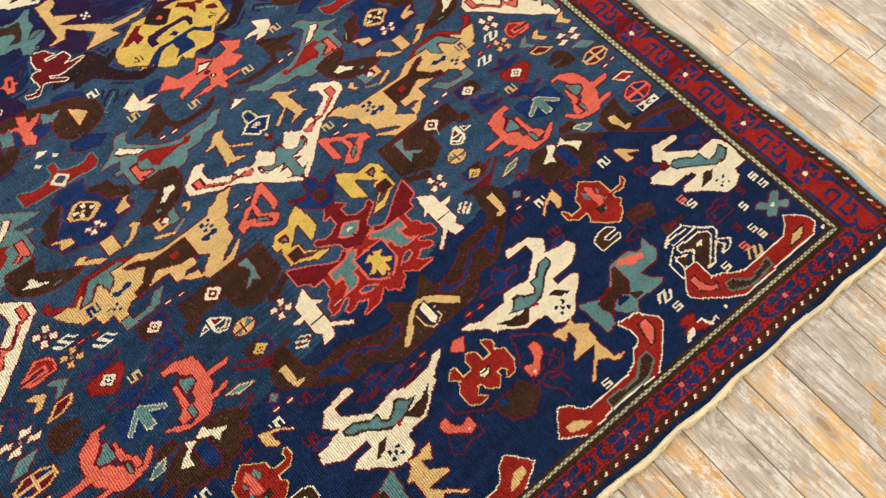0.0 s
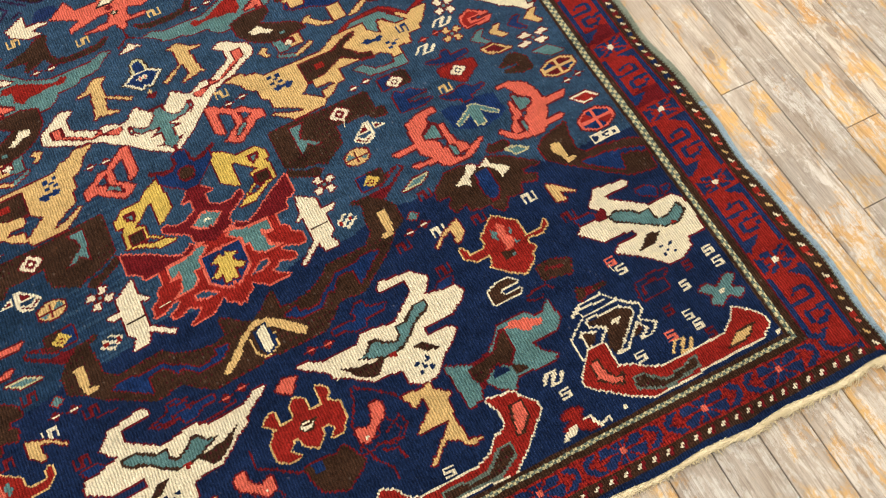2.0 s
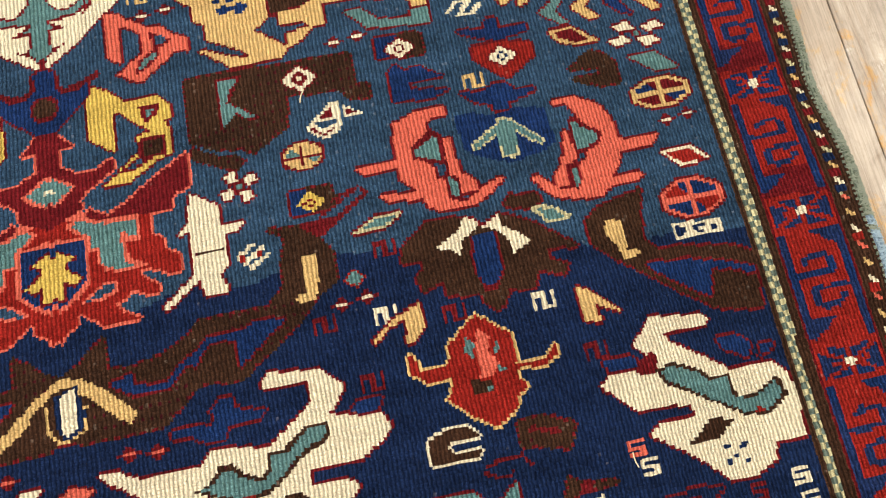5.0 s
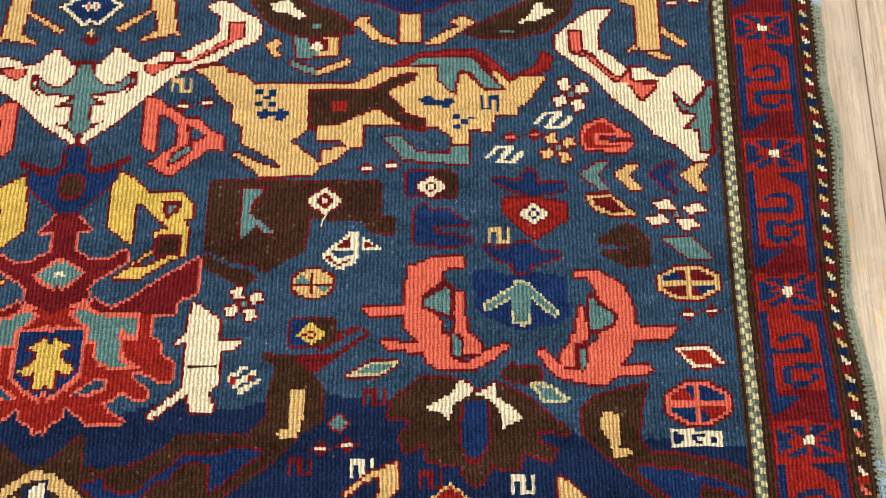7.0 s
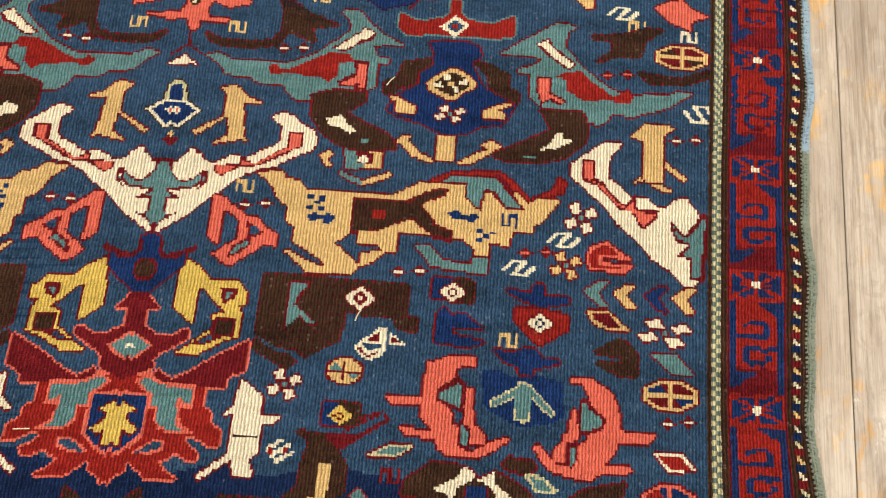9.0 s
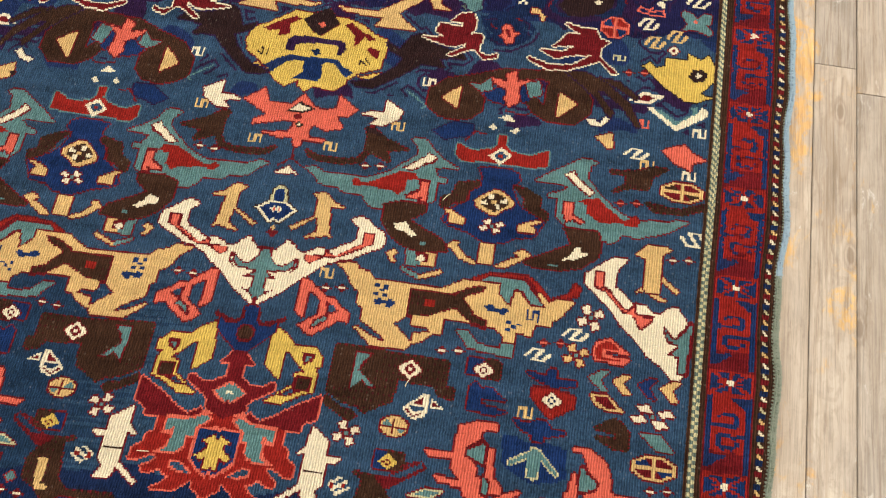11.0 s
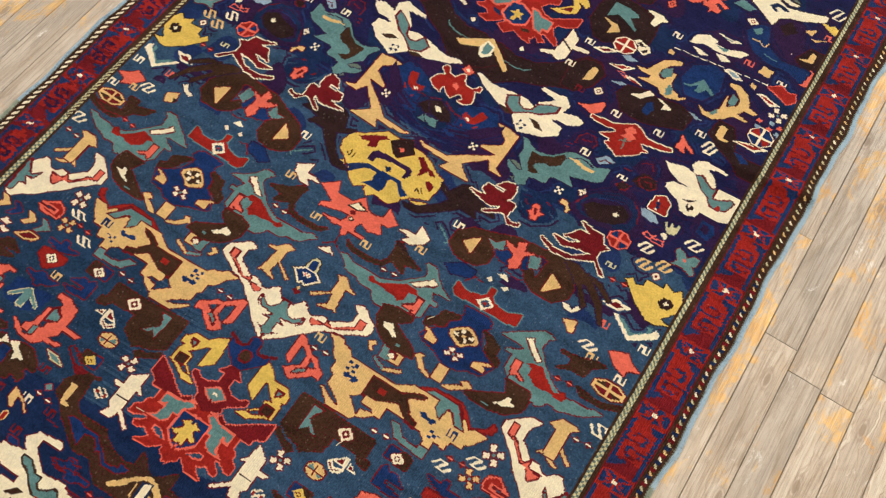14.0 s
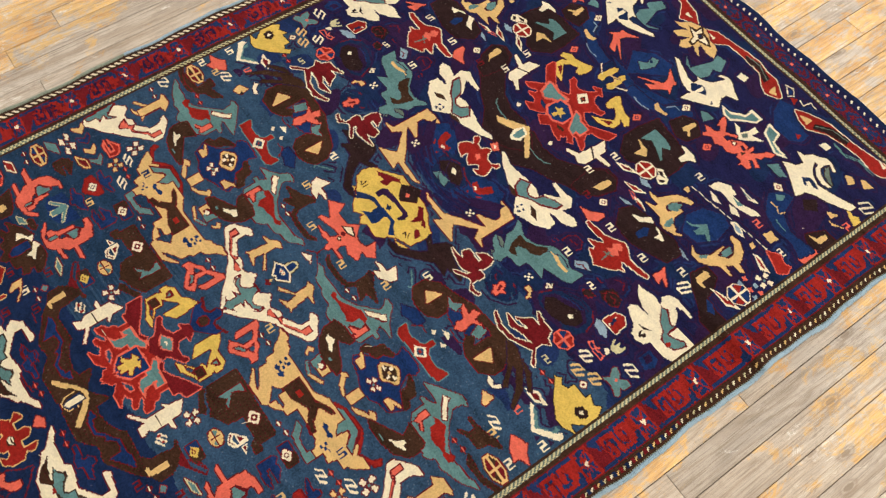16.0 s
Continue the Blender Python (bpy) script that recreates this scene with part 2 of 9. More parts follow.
    link(nt, math_node(nt, "ADD", streak, math_node(nt, "MULTIPLY", flake, 0.6)), bump.inputs["Height"])
    link(nt, bump.outputs["Normal"], bsdf.inputs["Normal"])
    return m


def plain(name, rgb, rough=0.8, grain=40.0):
    m, nt, bsdf = material(name)
    coord = nt.nodes.new("ShaderNodeTexCoord").outputs["Object"]
    n = node(nt, "ShaderNodeTexNoise", Scale=grain, Detail=4.0)
    link(nt, coord, n.inputs["Vector"])
    link(nt, mix_color(nt, n.outputs["Fac"], tuple(c * 0.88 for c in rgb) + (1,), tuple(min(1, c * 1.1) for c in rgb) + (1,)), bsdf.inputs["Base Color"])
    bsdf.inputs["Roughness"].default_value = rough
    bump = node(nt, "ShaderNodeBump", Strength=0.15, Distance=0.001)
    link(nt, n.outputs["Fac"], bump.inputs["Height"])
    link(nt, bump.outputs["Normal"], bsdf.inputs["Normal"])
    return m


PLANK = wood()
PLASTER = plain("wall_plaster", (0.74, 0.70, 0.63))
SCREED = plain("dark_underfloor", (0.10, 0.08, 0.06))
FRINGE = plain("cotton_fringe", (0.60, 0.52, 0.34), 0.95, 900.0)
EDGE_BLUE = plain("pale_blue_wool_edge", (0.27, 0.37, 0.44), 0.95, 400.0)
EDGE_GREEN = plain("grey_green_wool_edge", (0.20, 0.23, 0.18), 0.95, 400.0)


# ---------------------------------------------------------------- room
def box(bm, x0, x1, y0, y1, z0, z1):
    v = [bm.verts.new(p) for p in ((x0, y0, z0), (x1, y0, z0), (x1, y1, z0), (x0, y1, z0), (x0, y0, z1), (x1, y0, z1), (x1, y1, z1), (x0, y1, z1))]
    for f in ((0, 3, 2, 1), (4, 5, 6, 7), (0, 1, 5, 4), (1, 2, 6, 5), (2, 3, 7, 6), (3, 0, 4, 7)):
        bm.faces.new([v[i] for i in f])


def mesh_of(name, bm, mat):
    me = bpy.data.meshes.new(name)
    bm.normal_update()
    bm.to_mesh(me)
    bm.free()
    me.materials.append(mat)
    return me


def part(name, bm, mat, parent, label=""):
    ob = new(name, mesh_of(name, bm, mat))
    ob.parent = parent
    return tagged(ob, label)


def structure(name, boxes, mat, label, category):
    bm = bmesh.new()
    for b in boxes:
        box(bm, *b)
    return tagged(new(name, mesh_of(name, bm, mat)), label, category, kind="structure")


X0, X1, Y0, Y1, H = ROOM
T = 0.15
floor = structure("floor", [(X0 - T, X1 + T, Y0 - T, Y1 + T, -0.2, -0.0141)], SCREED, "wooden floor of pale weathered planks with orange wear", "floor")
# ceiling, walls and window openings are unseen, added to enclose the floor
structure("ceiling", [(X0 - T, X1 + T, Y0 - T, Y1 + T, H, H + 0.2)], PLASTER, "plain off-white plastered ceiling", "ceiling")
structure("wall_east", [(X1, X1 + T, Y0 - T, Y1 + T, -0.014, H)], PLASTER, "plain off-white plastered wall", "wall")
structure("wall_south", [(X0, X1, Y0 - T, Y0, -0.014, H)], PLASTER, "plain off-white plastered wall", "wall")
structure("wall_west", [(X0 - T, X0, Y0 - T, -0.4, -0.014, H), (X0 - T, X0, 2.2, Y1 + T, -0.014, H), (X0 - T, X0, -0.4, 2.2, -0.016, 0.8), (X0 - T, X0, -0.4, 2.2, 2.1, H)], PLASTER, "plain off-white plastered wall with a window opening", "wall")
structure("wall_north", [(X0, -0.9, Y1, Y1 + T, -0.014, H), (1.7, X1, Y1, Y1 + T, -0.014, H), (-0.9, 1.7, Y1, Y1 + T, -0.016, 0.8), (-0.9, 1.7, Y1, Y1 + T, 2.1, H)], PLASTER, "plain off-white plastered wall with a window opening", "wall")


# ---------------------------------------------------------------- the rug's weave
PITCH = 0.002  # one knot
AXIS = -0.0125  # where the middle line lies
NU = 291  # knots from the middle line to the outer edge
ROW0, ROW1 = 52, 924  # first and last row of the weave
FIELD = 244  # half width of the field in knots
END0, END1 = 80, 889  # rows at which the field begins and ends

chart = np.zeros((ROW1, 2 * NU), "U1")
owner = np.zeros((ROW1, 2 * NU), np.int32)
names, labels = ["field"], {}


def lift(x, y):
    """Height of the pile over the floor: gentle waves, and one ripple that crosses the east side."""
    z = 0.0048 + 0.0008 * np.sin(3.1 * x + 1.7 * y + 0.4) + 0.0007 * np.sin(7.3 * y - 2.2 * x) + 0.0006 * np.sin(13.0 * x + 9.0 * y)
    d = y - 1.300 - 0.10 * (x - 0.5)
    ridge = np.exp(-((d / np.where(d < 0, 0.008, 0.030)) ** 2)) * 0.0105 / (1 + np.exp(-(x - 0.42) / 0.03))
    north = np.exp(-(((x - 0.20) / 0.05) ** 2)) * 0.008 / (1 + np.exp(-(y - 1.80) / 0.02))
    return z + ridge + north


def skew(v):
    """How far the rows climb to the east: the loom's tension changed on the way."""
    return np.interp(v, [0.10, 0.30, 0.50, 1.30, 1.80], [-0.033, 0.020, 0.036, 0.036, 0.0])


def bend(u, v):
    """The middle line wanders a few millimetres."""
    a = np.interp(v, [0.2, 0.34, 0.44, 0.65, 0.75, 0.9, 1.1, 1.3], [0.0100, 0.0100, 0.0055, 0.0035, 0.001, -0.0035, -0.002, -0.002])
    return a * (1 - np.clip((np.abs(u) - 0.38) / 0.08, 0, 1))


def sag(u, v):
    """The west half was woven looser, then tighter, than the east."""
    a = np.interp(v, [0.1, 0.28, 0.45, 0.60, 0.75, 0.82, 0.92, 1.0, 1.1, 1.2, 1.28, 1.41, 1.75], [0, -0.005, -0.0105, -0.0105, -0.0095, -0.005, 0, 0.012, 0.020, 0.026, 0.034, 0.029, 0])
    return np.where(u < 0, a * np.interp(-u, [0, 0.18, 0.30, 0.47], [0, 1, 1, 0.35]), 0)


def place(i, j):
    """World place of the knot corner i (from the middle line), j."""
    u = np.asarray(i, float) * PITCH
    v = np.asarray(j, float) * PITCH
    edge = np.clip((np.abs(u) - 0.46) / 0.08, 0, 1)
    sway = np.interp(v, [0.2, 0.32, 0.43, 0.53, 0.74, 0.85, 1.0, 1.2, 1.6], [0.002, 0, 0, -0.0045, -0.0025, 0.0015, 0.003, 0.003, 0.004])
    outer = np.clip((np.abs(u) - 0.55) / 0.03, 0, 1) * (0.0022 * np.sin(31.0 * v + 1.0) + 0.0012 * np.sin(71.0 * v))
    x = AXIS + u + bend(u, v) + np.where(u > 0, edge * sway + outer, outer - edge * 0.006)
    ends = np.where(j <= ROW0 + 3, 1, 0) * 0.0015 * np.sin(60.0 * u) + np.clip((v - 1.80) / 0.04, 0, 1) * (0.004 * np.sin(21.0 * u + 0.5) + 0.002 * np.sin(47.0 * u))
    y = v + skew(v) * (u + bend(u, v)) + sag(u, v) + ends
    return x, y, lift(x, y)


def inside(poly, i0, i1, j0, j1):
    """Which knots of a block lie in a polygon."""
    gx, gy = np.meshgrid(np.arange(i0, i1) + 0.5, np.arange(j0, j1) + 0.5)
    hit = np.zeros(gx.shape, bool)
    n = len(poly)
    for k in range(n):
        (ax, ay), (bx, by) = poly[k], poly[(k + 1) % n]
        if ay == by:
            continue
        cross = (ay > gy) != (by > gy)
        hit ^= cross & (gx < (bx - ax) * (gy - ay) / (by - ay) + ax)
    return hit


def traced(line, i0, i1, j0, j1):
    """Knots along a broken line."""
    hit = np.zeros((j1 - j0, i1 - i0), bool)
    for (ax, ay), (bx, by) in zip(line, line[1:]):
        n = int(max(abs(bx - ax), abs(by - ay)) * 2) + 2
        x = np.floor(np.linspace(ax, bx, n)).astype(int) - i0
        y = np.floor(np.linspace(ay, by, n)).astype(int) - j0
        ok = (x >= 0) & (x < i1 - i0) & (y >= 0) & (y < j1 - j0)
        hit[y[ok], x[ok]] = True
    return hit


def grown(mask):
    g = mask.copy()
    g[1:] |= mask[:-1]
    g[:-1] |= mask[1:]
    g[:, 1:] |= mask[:, :-1]
    g[:, :-1] |= mask[:, 1:]
    return g


rows_, cols_ = np.mgrid[0:ROW1, 0 : 2 * NU]


def field_colour(j):
    """Dye lots of the field: slate blue in the middle, navy towards both ends."""
    return np.where(j < np.interp(np.abs(cols_ - NU), [0, 110, 225], [229, 227, 211]), "N", np.where(j < 530, "Q", "U"))


wobble = (3 * np.sin(cols_ / 23.0) + 2 * np.sin(cols_ / 7.0 + 1)).astype(int)
FIELD_COLOUR = field_colour(rows_ + wobble)
mottle = np.sin(cols_ / 19.0 + 1.3 * np.sin(rows_ / 31.0)) * np.sin(rows_ / 15.0 + 1.1 * np.sin(cols_ / 27.0)) + 0.25 * np.sin(cols_ / 6.0 + rows_ / 9.0)
FIELD_COLOUR[(mottle > 0.62) & (FIELD_COLOUR == "U")] = "P"
FIELD_COLOUR[(mottle < -0.66) & (FIELD_COLOUR == "U")] = "N"
streaks = 22 * np.sin(rows_ * 1.7) + 14 * np.sin(rows_ * 0.61 + 2)  # the darker west part ends raggedly, row by row
west = (cols_ - NU < -62 + streaks) & (rows_ + wobble < 338 + 6 * np.sin(cols_ * 2.3)) & (FIELD_COLOUR == "Q")
FIELD_COLOUR[west] = "J"
late = (rows_ > 455 + wobble) & (FIELD_COLOUR == "Q")
FIELD_COLOUR[(mottle > 0.66) & late] = "P"
FIELD_COLOUR[(mottle < -0.70) & late] = "V"
chart[:] = FIELD_COLOUR


def knot_in(name, layers, outline, label="", halves=False):
    """Knots one motif into the chart; layers of (yarn, polygon) in knots. F gives back the field."""
    pts = np.concatenate([np.array(p, float) for _, p in layers])
    i0, j0 = np.floor(pts.min(0)).astype(int) - 2
    i1, j1 = np.ceil(pts.max(0)).astype(int) + 2
    i0, i1 = max(i0, -FIELD), min(i1, FIELD)
    j0, j1 = max(j0, END0), min(j1, END1)
    if i1 - i0 < 2 or j1 - j0 < 2:
        return
    masks = [(c[-1], (traced if c[0] == "-" else inside)(p, i0, i1, j0, j1)) for c, p in layers]
    if halves:  # every other layer belongs to the west half
        side = np.arange(i0, i1) >= 0
        masks = [(c, m & (side if k % 2 == 0 else ~side)) for k, (c, m) in enumerate(masks)]
    solid = np.zeros((j1 - j0, i1 - i0), bool)
    for c, m in masks:
        solid |= m
    names.append(name)
    me = len(names) - 1
    if label:
        labels[me] = label
    block = (slice(j0, j1), slice(i0 + NU, i1 + NU))
    if outline:
        ring = grown(solid)
        outline = "A" if outline == "D" and j0 > 540 else outline  # the later lot of red is dull
        chart[block][ring], owner[block][ring] = outline, me
    for c, m in masks:
        if c == "F":
            chart[block][m], owner[block][m] = FIELD_COLOUR[block][m], 0
        else:
            chart[block][m], owner[block][m] = c, me


def motif(name, cu, cv, outline, mode, layers, label=""):
    """A motif round the knot (cu, cv). mode: sym, both halves of one motif on the middle line; mir, one on either side; one."""
    right = [(c, [(u + cu, v + cv) for u, v in p]) for c, p in layers]
    left = [(c, [(-u, v) for u, v in p]) for c, p in right]
    if mode == "sym":
        knot_in(name, [q for pair in zip(right, left) for q in pair], outline, label, True)
    else:
        knot_in(name, right, outline, label)
        if mode == "mir":
            knot_in(name, left, outline, label)


def ring(rx, ry, n=8, turn=0.5):
    return [(rx * math.cos((k + turn) * math.tau / n) * 1.06, ry * math.sin((k + turn) * math.tau / n) * 1.06) for k in range(n)]


def wheel(u, v, rx, ry, a, b, rim, outline, both):
    q = ((a, 1, 1), (b, -1, 1), (a, -1, -1), (b, 1, -1))
    whole = [(rim or outline, ring(rx, ry))]
    w = 0.6 if rim else 0.5
    thick = 1.3 if rim else 0.2
    inner = ring(rx - thick, ry - thick)
    whole.append((a, inner))
    whole += [(b, [(0, 0), (-rx * 0.42, ry - 1.8), (-rx + 1.8, ry * 0.42), (-rx + 1.6, 0)]), (b, [(0, 0), (rx * 0.42, -ry + 1.8), (rx - 1.8, -ry * 0.42), (rx - 1.6, 0)])]
    whole += [(rim or outline, [(-w, -ry + 1), (w, -ry + 1), (w, ry - 1), (-w, ry - 1)]), (rim or outline, [(-rx + 1, -w), (rx - 1, -w), (rx - 1, w), (-rx + 1, w)])]
    motif("wheel_motif", u, v, outline, "mir" if both else "one", whole)


def pinwheel(u, v, rx, ry, c, outline, both):
    """Four petals that turn about a small core."""
    lay = []
    for k in range(4):
        a = k * math.pi / 2 + 0.55
        ca, sa = math.cos(a), math.sin(a)
        lay.append((c, [(rx * (x * ca - y * sa), ry * (x * sa + y * ca)) for x, y in ((0.36, -0.20), (0.98, -0.34), (1.02, 0.22), (0.44, 0.26))]))
    lay.append(("T", [(-1, -1), (1, -1), (1, 1), (-1, 1)]))
    motif("flower_motif", u, v, outline, "mir" if both else "one", lay)


def lozenge(u, v, rx, ry, c, core, both):
    d = lambda f: [(0, ry * f), (rx * f, 0), (0, -ry * f), (-rx * f, 0)]
    motif("lozenge_motif", u, v, "D", "mir" if both else "one", [(c, d(1.1)), (core, d(0.62)), (c, d(0.3))])


def ess(u, v, r, c, both):
    """The small angular sign: three upright strokes joined above and below."""
    if v < 150:  # near the end they stand upright
        bars = [(-3, 3, 2, 3), (-3, -1.5, 1, 2), (-3, 3, 0, 1), (1.5, 3, -1, 0), (-3, 3, -2, -1)]
        motif("small_sign_motif", round(u), round(v), "", "mir" if both else "one", [(c, [(a, e), (b, e), (b, f), (a, f)]) for a, b, e, f in bars])
        return
    h = 2.6 if r > 3 else 2.1
    bars = [(-4, -2.6, -h, h), (-0.7, 0.7, -h, h), (2.6, 4, -h, h), (-4, 0.7, h - 1.1, h), (-0.7, 4, -h, -h + 1.1)]
    lay = [(c, [(a, e), (b, e), (b, f), (a, f)]) for a, b, e, f in bars]
    motif("small_sign_motif", u, v, "", "mir" if both else "one", lay)


def knotted(u, v, rx, ry, c, both):
    """A small figure of two linked hooks."""
    ax, ay = rx / 7.0, max(ry, 3) / 3.0
    hook = [(-7, -1), (-3, 3), (2.5, 3), (-3, -3), (2.5, -3), (6.5, 1)]
    lay = [("-" + c, [(x * ax + wide, y * ay) for x, y in hook]) for wide in (0, 1)]
    motif("small_hook_motif", u, v, "", "mir" if both else "one", lay)


def dots(u, v, c, outline, both):
    lay = []
    for x, y in ((-5, -0.5), (4, 0.5)):
        lay += [(outline, [(x - 3.6, y), (x, y - 3), (x + 3.6, y), (x, y + 3)]), (c, [(x - 2, y - 0.8), (x + 1.6, y - 0.8), (x + 1.6, y + 0.9), (x - 2, y + 0.9)])]
    motif("dotted_motif", u, v, "", "mir" if both else "one", lay)


def checker(u, v, c, both):
    """Five small squares set corner to corner."""
    lay = [(c, [(x - 1, y - 1), (x + 1, y - 1), (x + 1, y + 1), (x - 1, y + 1)]) for x, y in ((0, 0), (2.4, 2), (-2.4, 2), (2.4, -2), (-2.4, -2))]
    motif("checker_motif", u, v, "", "mir" if both else "one", lay)


motif("vee_motif", 0, 355, "D", "sym", [
    ("W",[(1.5,-32),(5,-29),(8,-26.5),(12,-24),(16,-20.5),(20.5,-16),(23.5,-13),(26.5,-11),(29.5,-8.5),(32.5,-5.5),(36.5,-2.5),(40.5,-1),(43,1),(46,1),(50,2.5),(54,5.5),(59.5,8.5),(63.5,10),(65.5,12.5),(66,17.5),(64.5,20),(58.5,23.5),(54,27),(51,28),(46,27),(45,25.5),(47.5,23.5),(49.5,22),(50,19),(49.5,14),(47.5,11.5),(42,9),(38,6.5),(35,5),(32,6),(28.5,5.5),(23.5,2.5),(20,2),(17.5,3),(16,5),(16,6.5),(13.5,6.5),(12.5,8),(10,8),(9.5,5.5),(6.5,3),(5,0.5),(-2,0.5)]),
    ("D",[(53,19),(60.5,19.5),(60.5,12),(57,11),(53,8),(45.5,3.5),(40.5,1.5),(33,1.5),(32.5,5.5),(36,4.5),(39.5,2.5),(43,5),(49.5,9.5),(53.5,12)]),
    ("C",[(54.5,18),(59.5,18),(59,12.5),(55.5,11),(52,9),(45,5),(41.5,2.5),(34.5,2),(34,4.5),(37,2.5),(40.5,3),(44.5,5.5),(50.5,9.5),(54.5,11.5)]),
    ("D",[(21.5,1),(33,2),(33.5,0.5),(26,-4),(22.5,-2)]),
    ("C",[(23,0.5),(32,1),(29,-1.5),(25.5,-3),(23,-2)]),
    ("D",[(-2,2),(4.5,1.5),(5,-3),(7.5,-5.5),(10,-7.5),(14,-5.5),(19.5,-1.5),(20,-7.5),(17,-10.5),(14,-12),(6.5,-12.5),(10,-16.5),(5.5,-16.5),(5,-22),(9,-22.5),(5,-25),(1.5,-29),(-1.5,-25.5)]),
    ("T",[(-2,1),(3.5,0),(4,-3.5),(6.5,-6),(10,-8),(14,-6.5),(18.5,-3.5),(18.5,-2.5),(19,-6.5),(16.5,-9.5),(13.5,-11),(5.5,-11.5),(5,-13.5),(4.5,-16.5),(4.5,-20),(4,-23.5),(3,-26),(1.5,-28),(-1.5,-25.5)]),
])
motif("beak_motif", 38, 324, "D", "mir", [
    ("C",[(-14,18.5),(-9.5,17.5),(-3.5,13),(2,9),(6,9),(11.5,4.5),(16.5,2),(16.5,-4.5),(13,-2.5),(11.5,-2.5),(7.5,-6),(1.5,-10.5),(-2,-13.5),(-4.5,-13),(-8,-10.5),(-10.5,-8.5),(-6.5,-5),(-1,-1.5),(-0.5,0.5),(-1.5,7.5),(-6.5,11),(-9,11),(-8.5,-1.5),(-8.5,-4.5),(-12,-2.5),(-14,-0.5),(-14,12)]),
    ("D",[(2,7),(10.5,2),(3.5,-1)]),
    ("F",[(3.5,5.5),(7,4.5),(8.5,2),(4,0.5)]),
    ("D",[(-4,-9.5),(-3,-4.5),(4.5,0),(5.5,-3.5),(1.5,-7),(-2.5,-9.5)]),
    ("T",[(-2.5,-7.5),(-2,-5),(4,-1.5),(4.5,-3.5),(0.5,-6),(-2,-8.5)]),
])
motif("red_arch_motif", 154, 354, "D", "mir", [
    ("R",[(-37.5,0.5),(-27,5.5),(-13.5,7),(-4.5,7),(2,2.5),(9,-5),(19.5,0.5),(21.5,6),(25,4.5),(24,-0.5),(17,-3),(9,-7),(5.5,-10),(-3,-7.5),(-14,1.5),(-28,1.5)]),
])
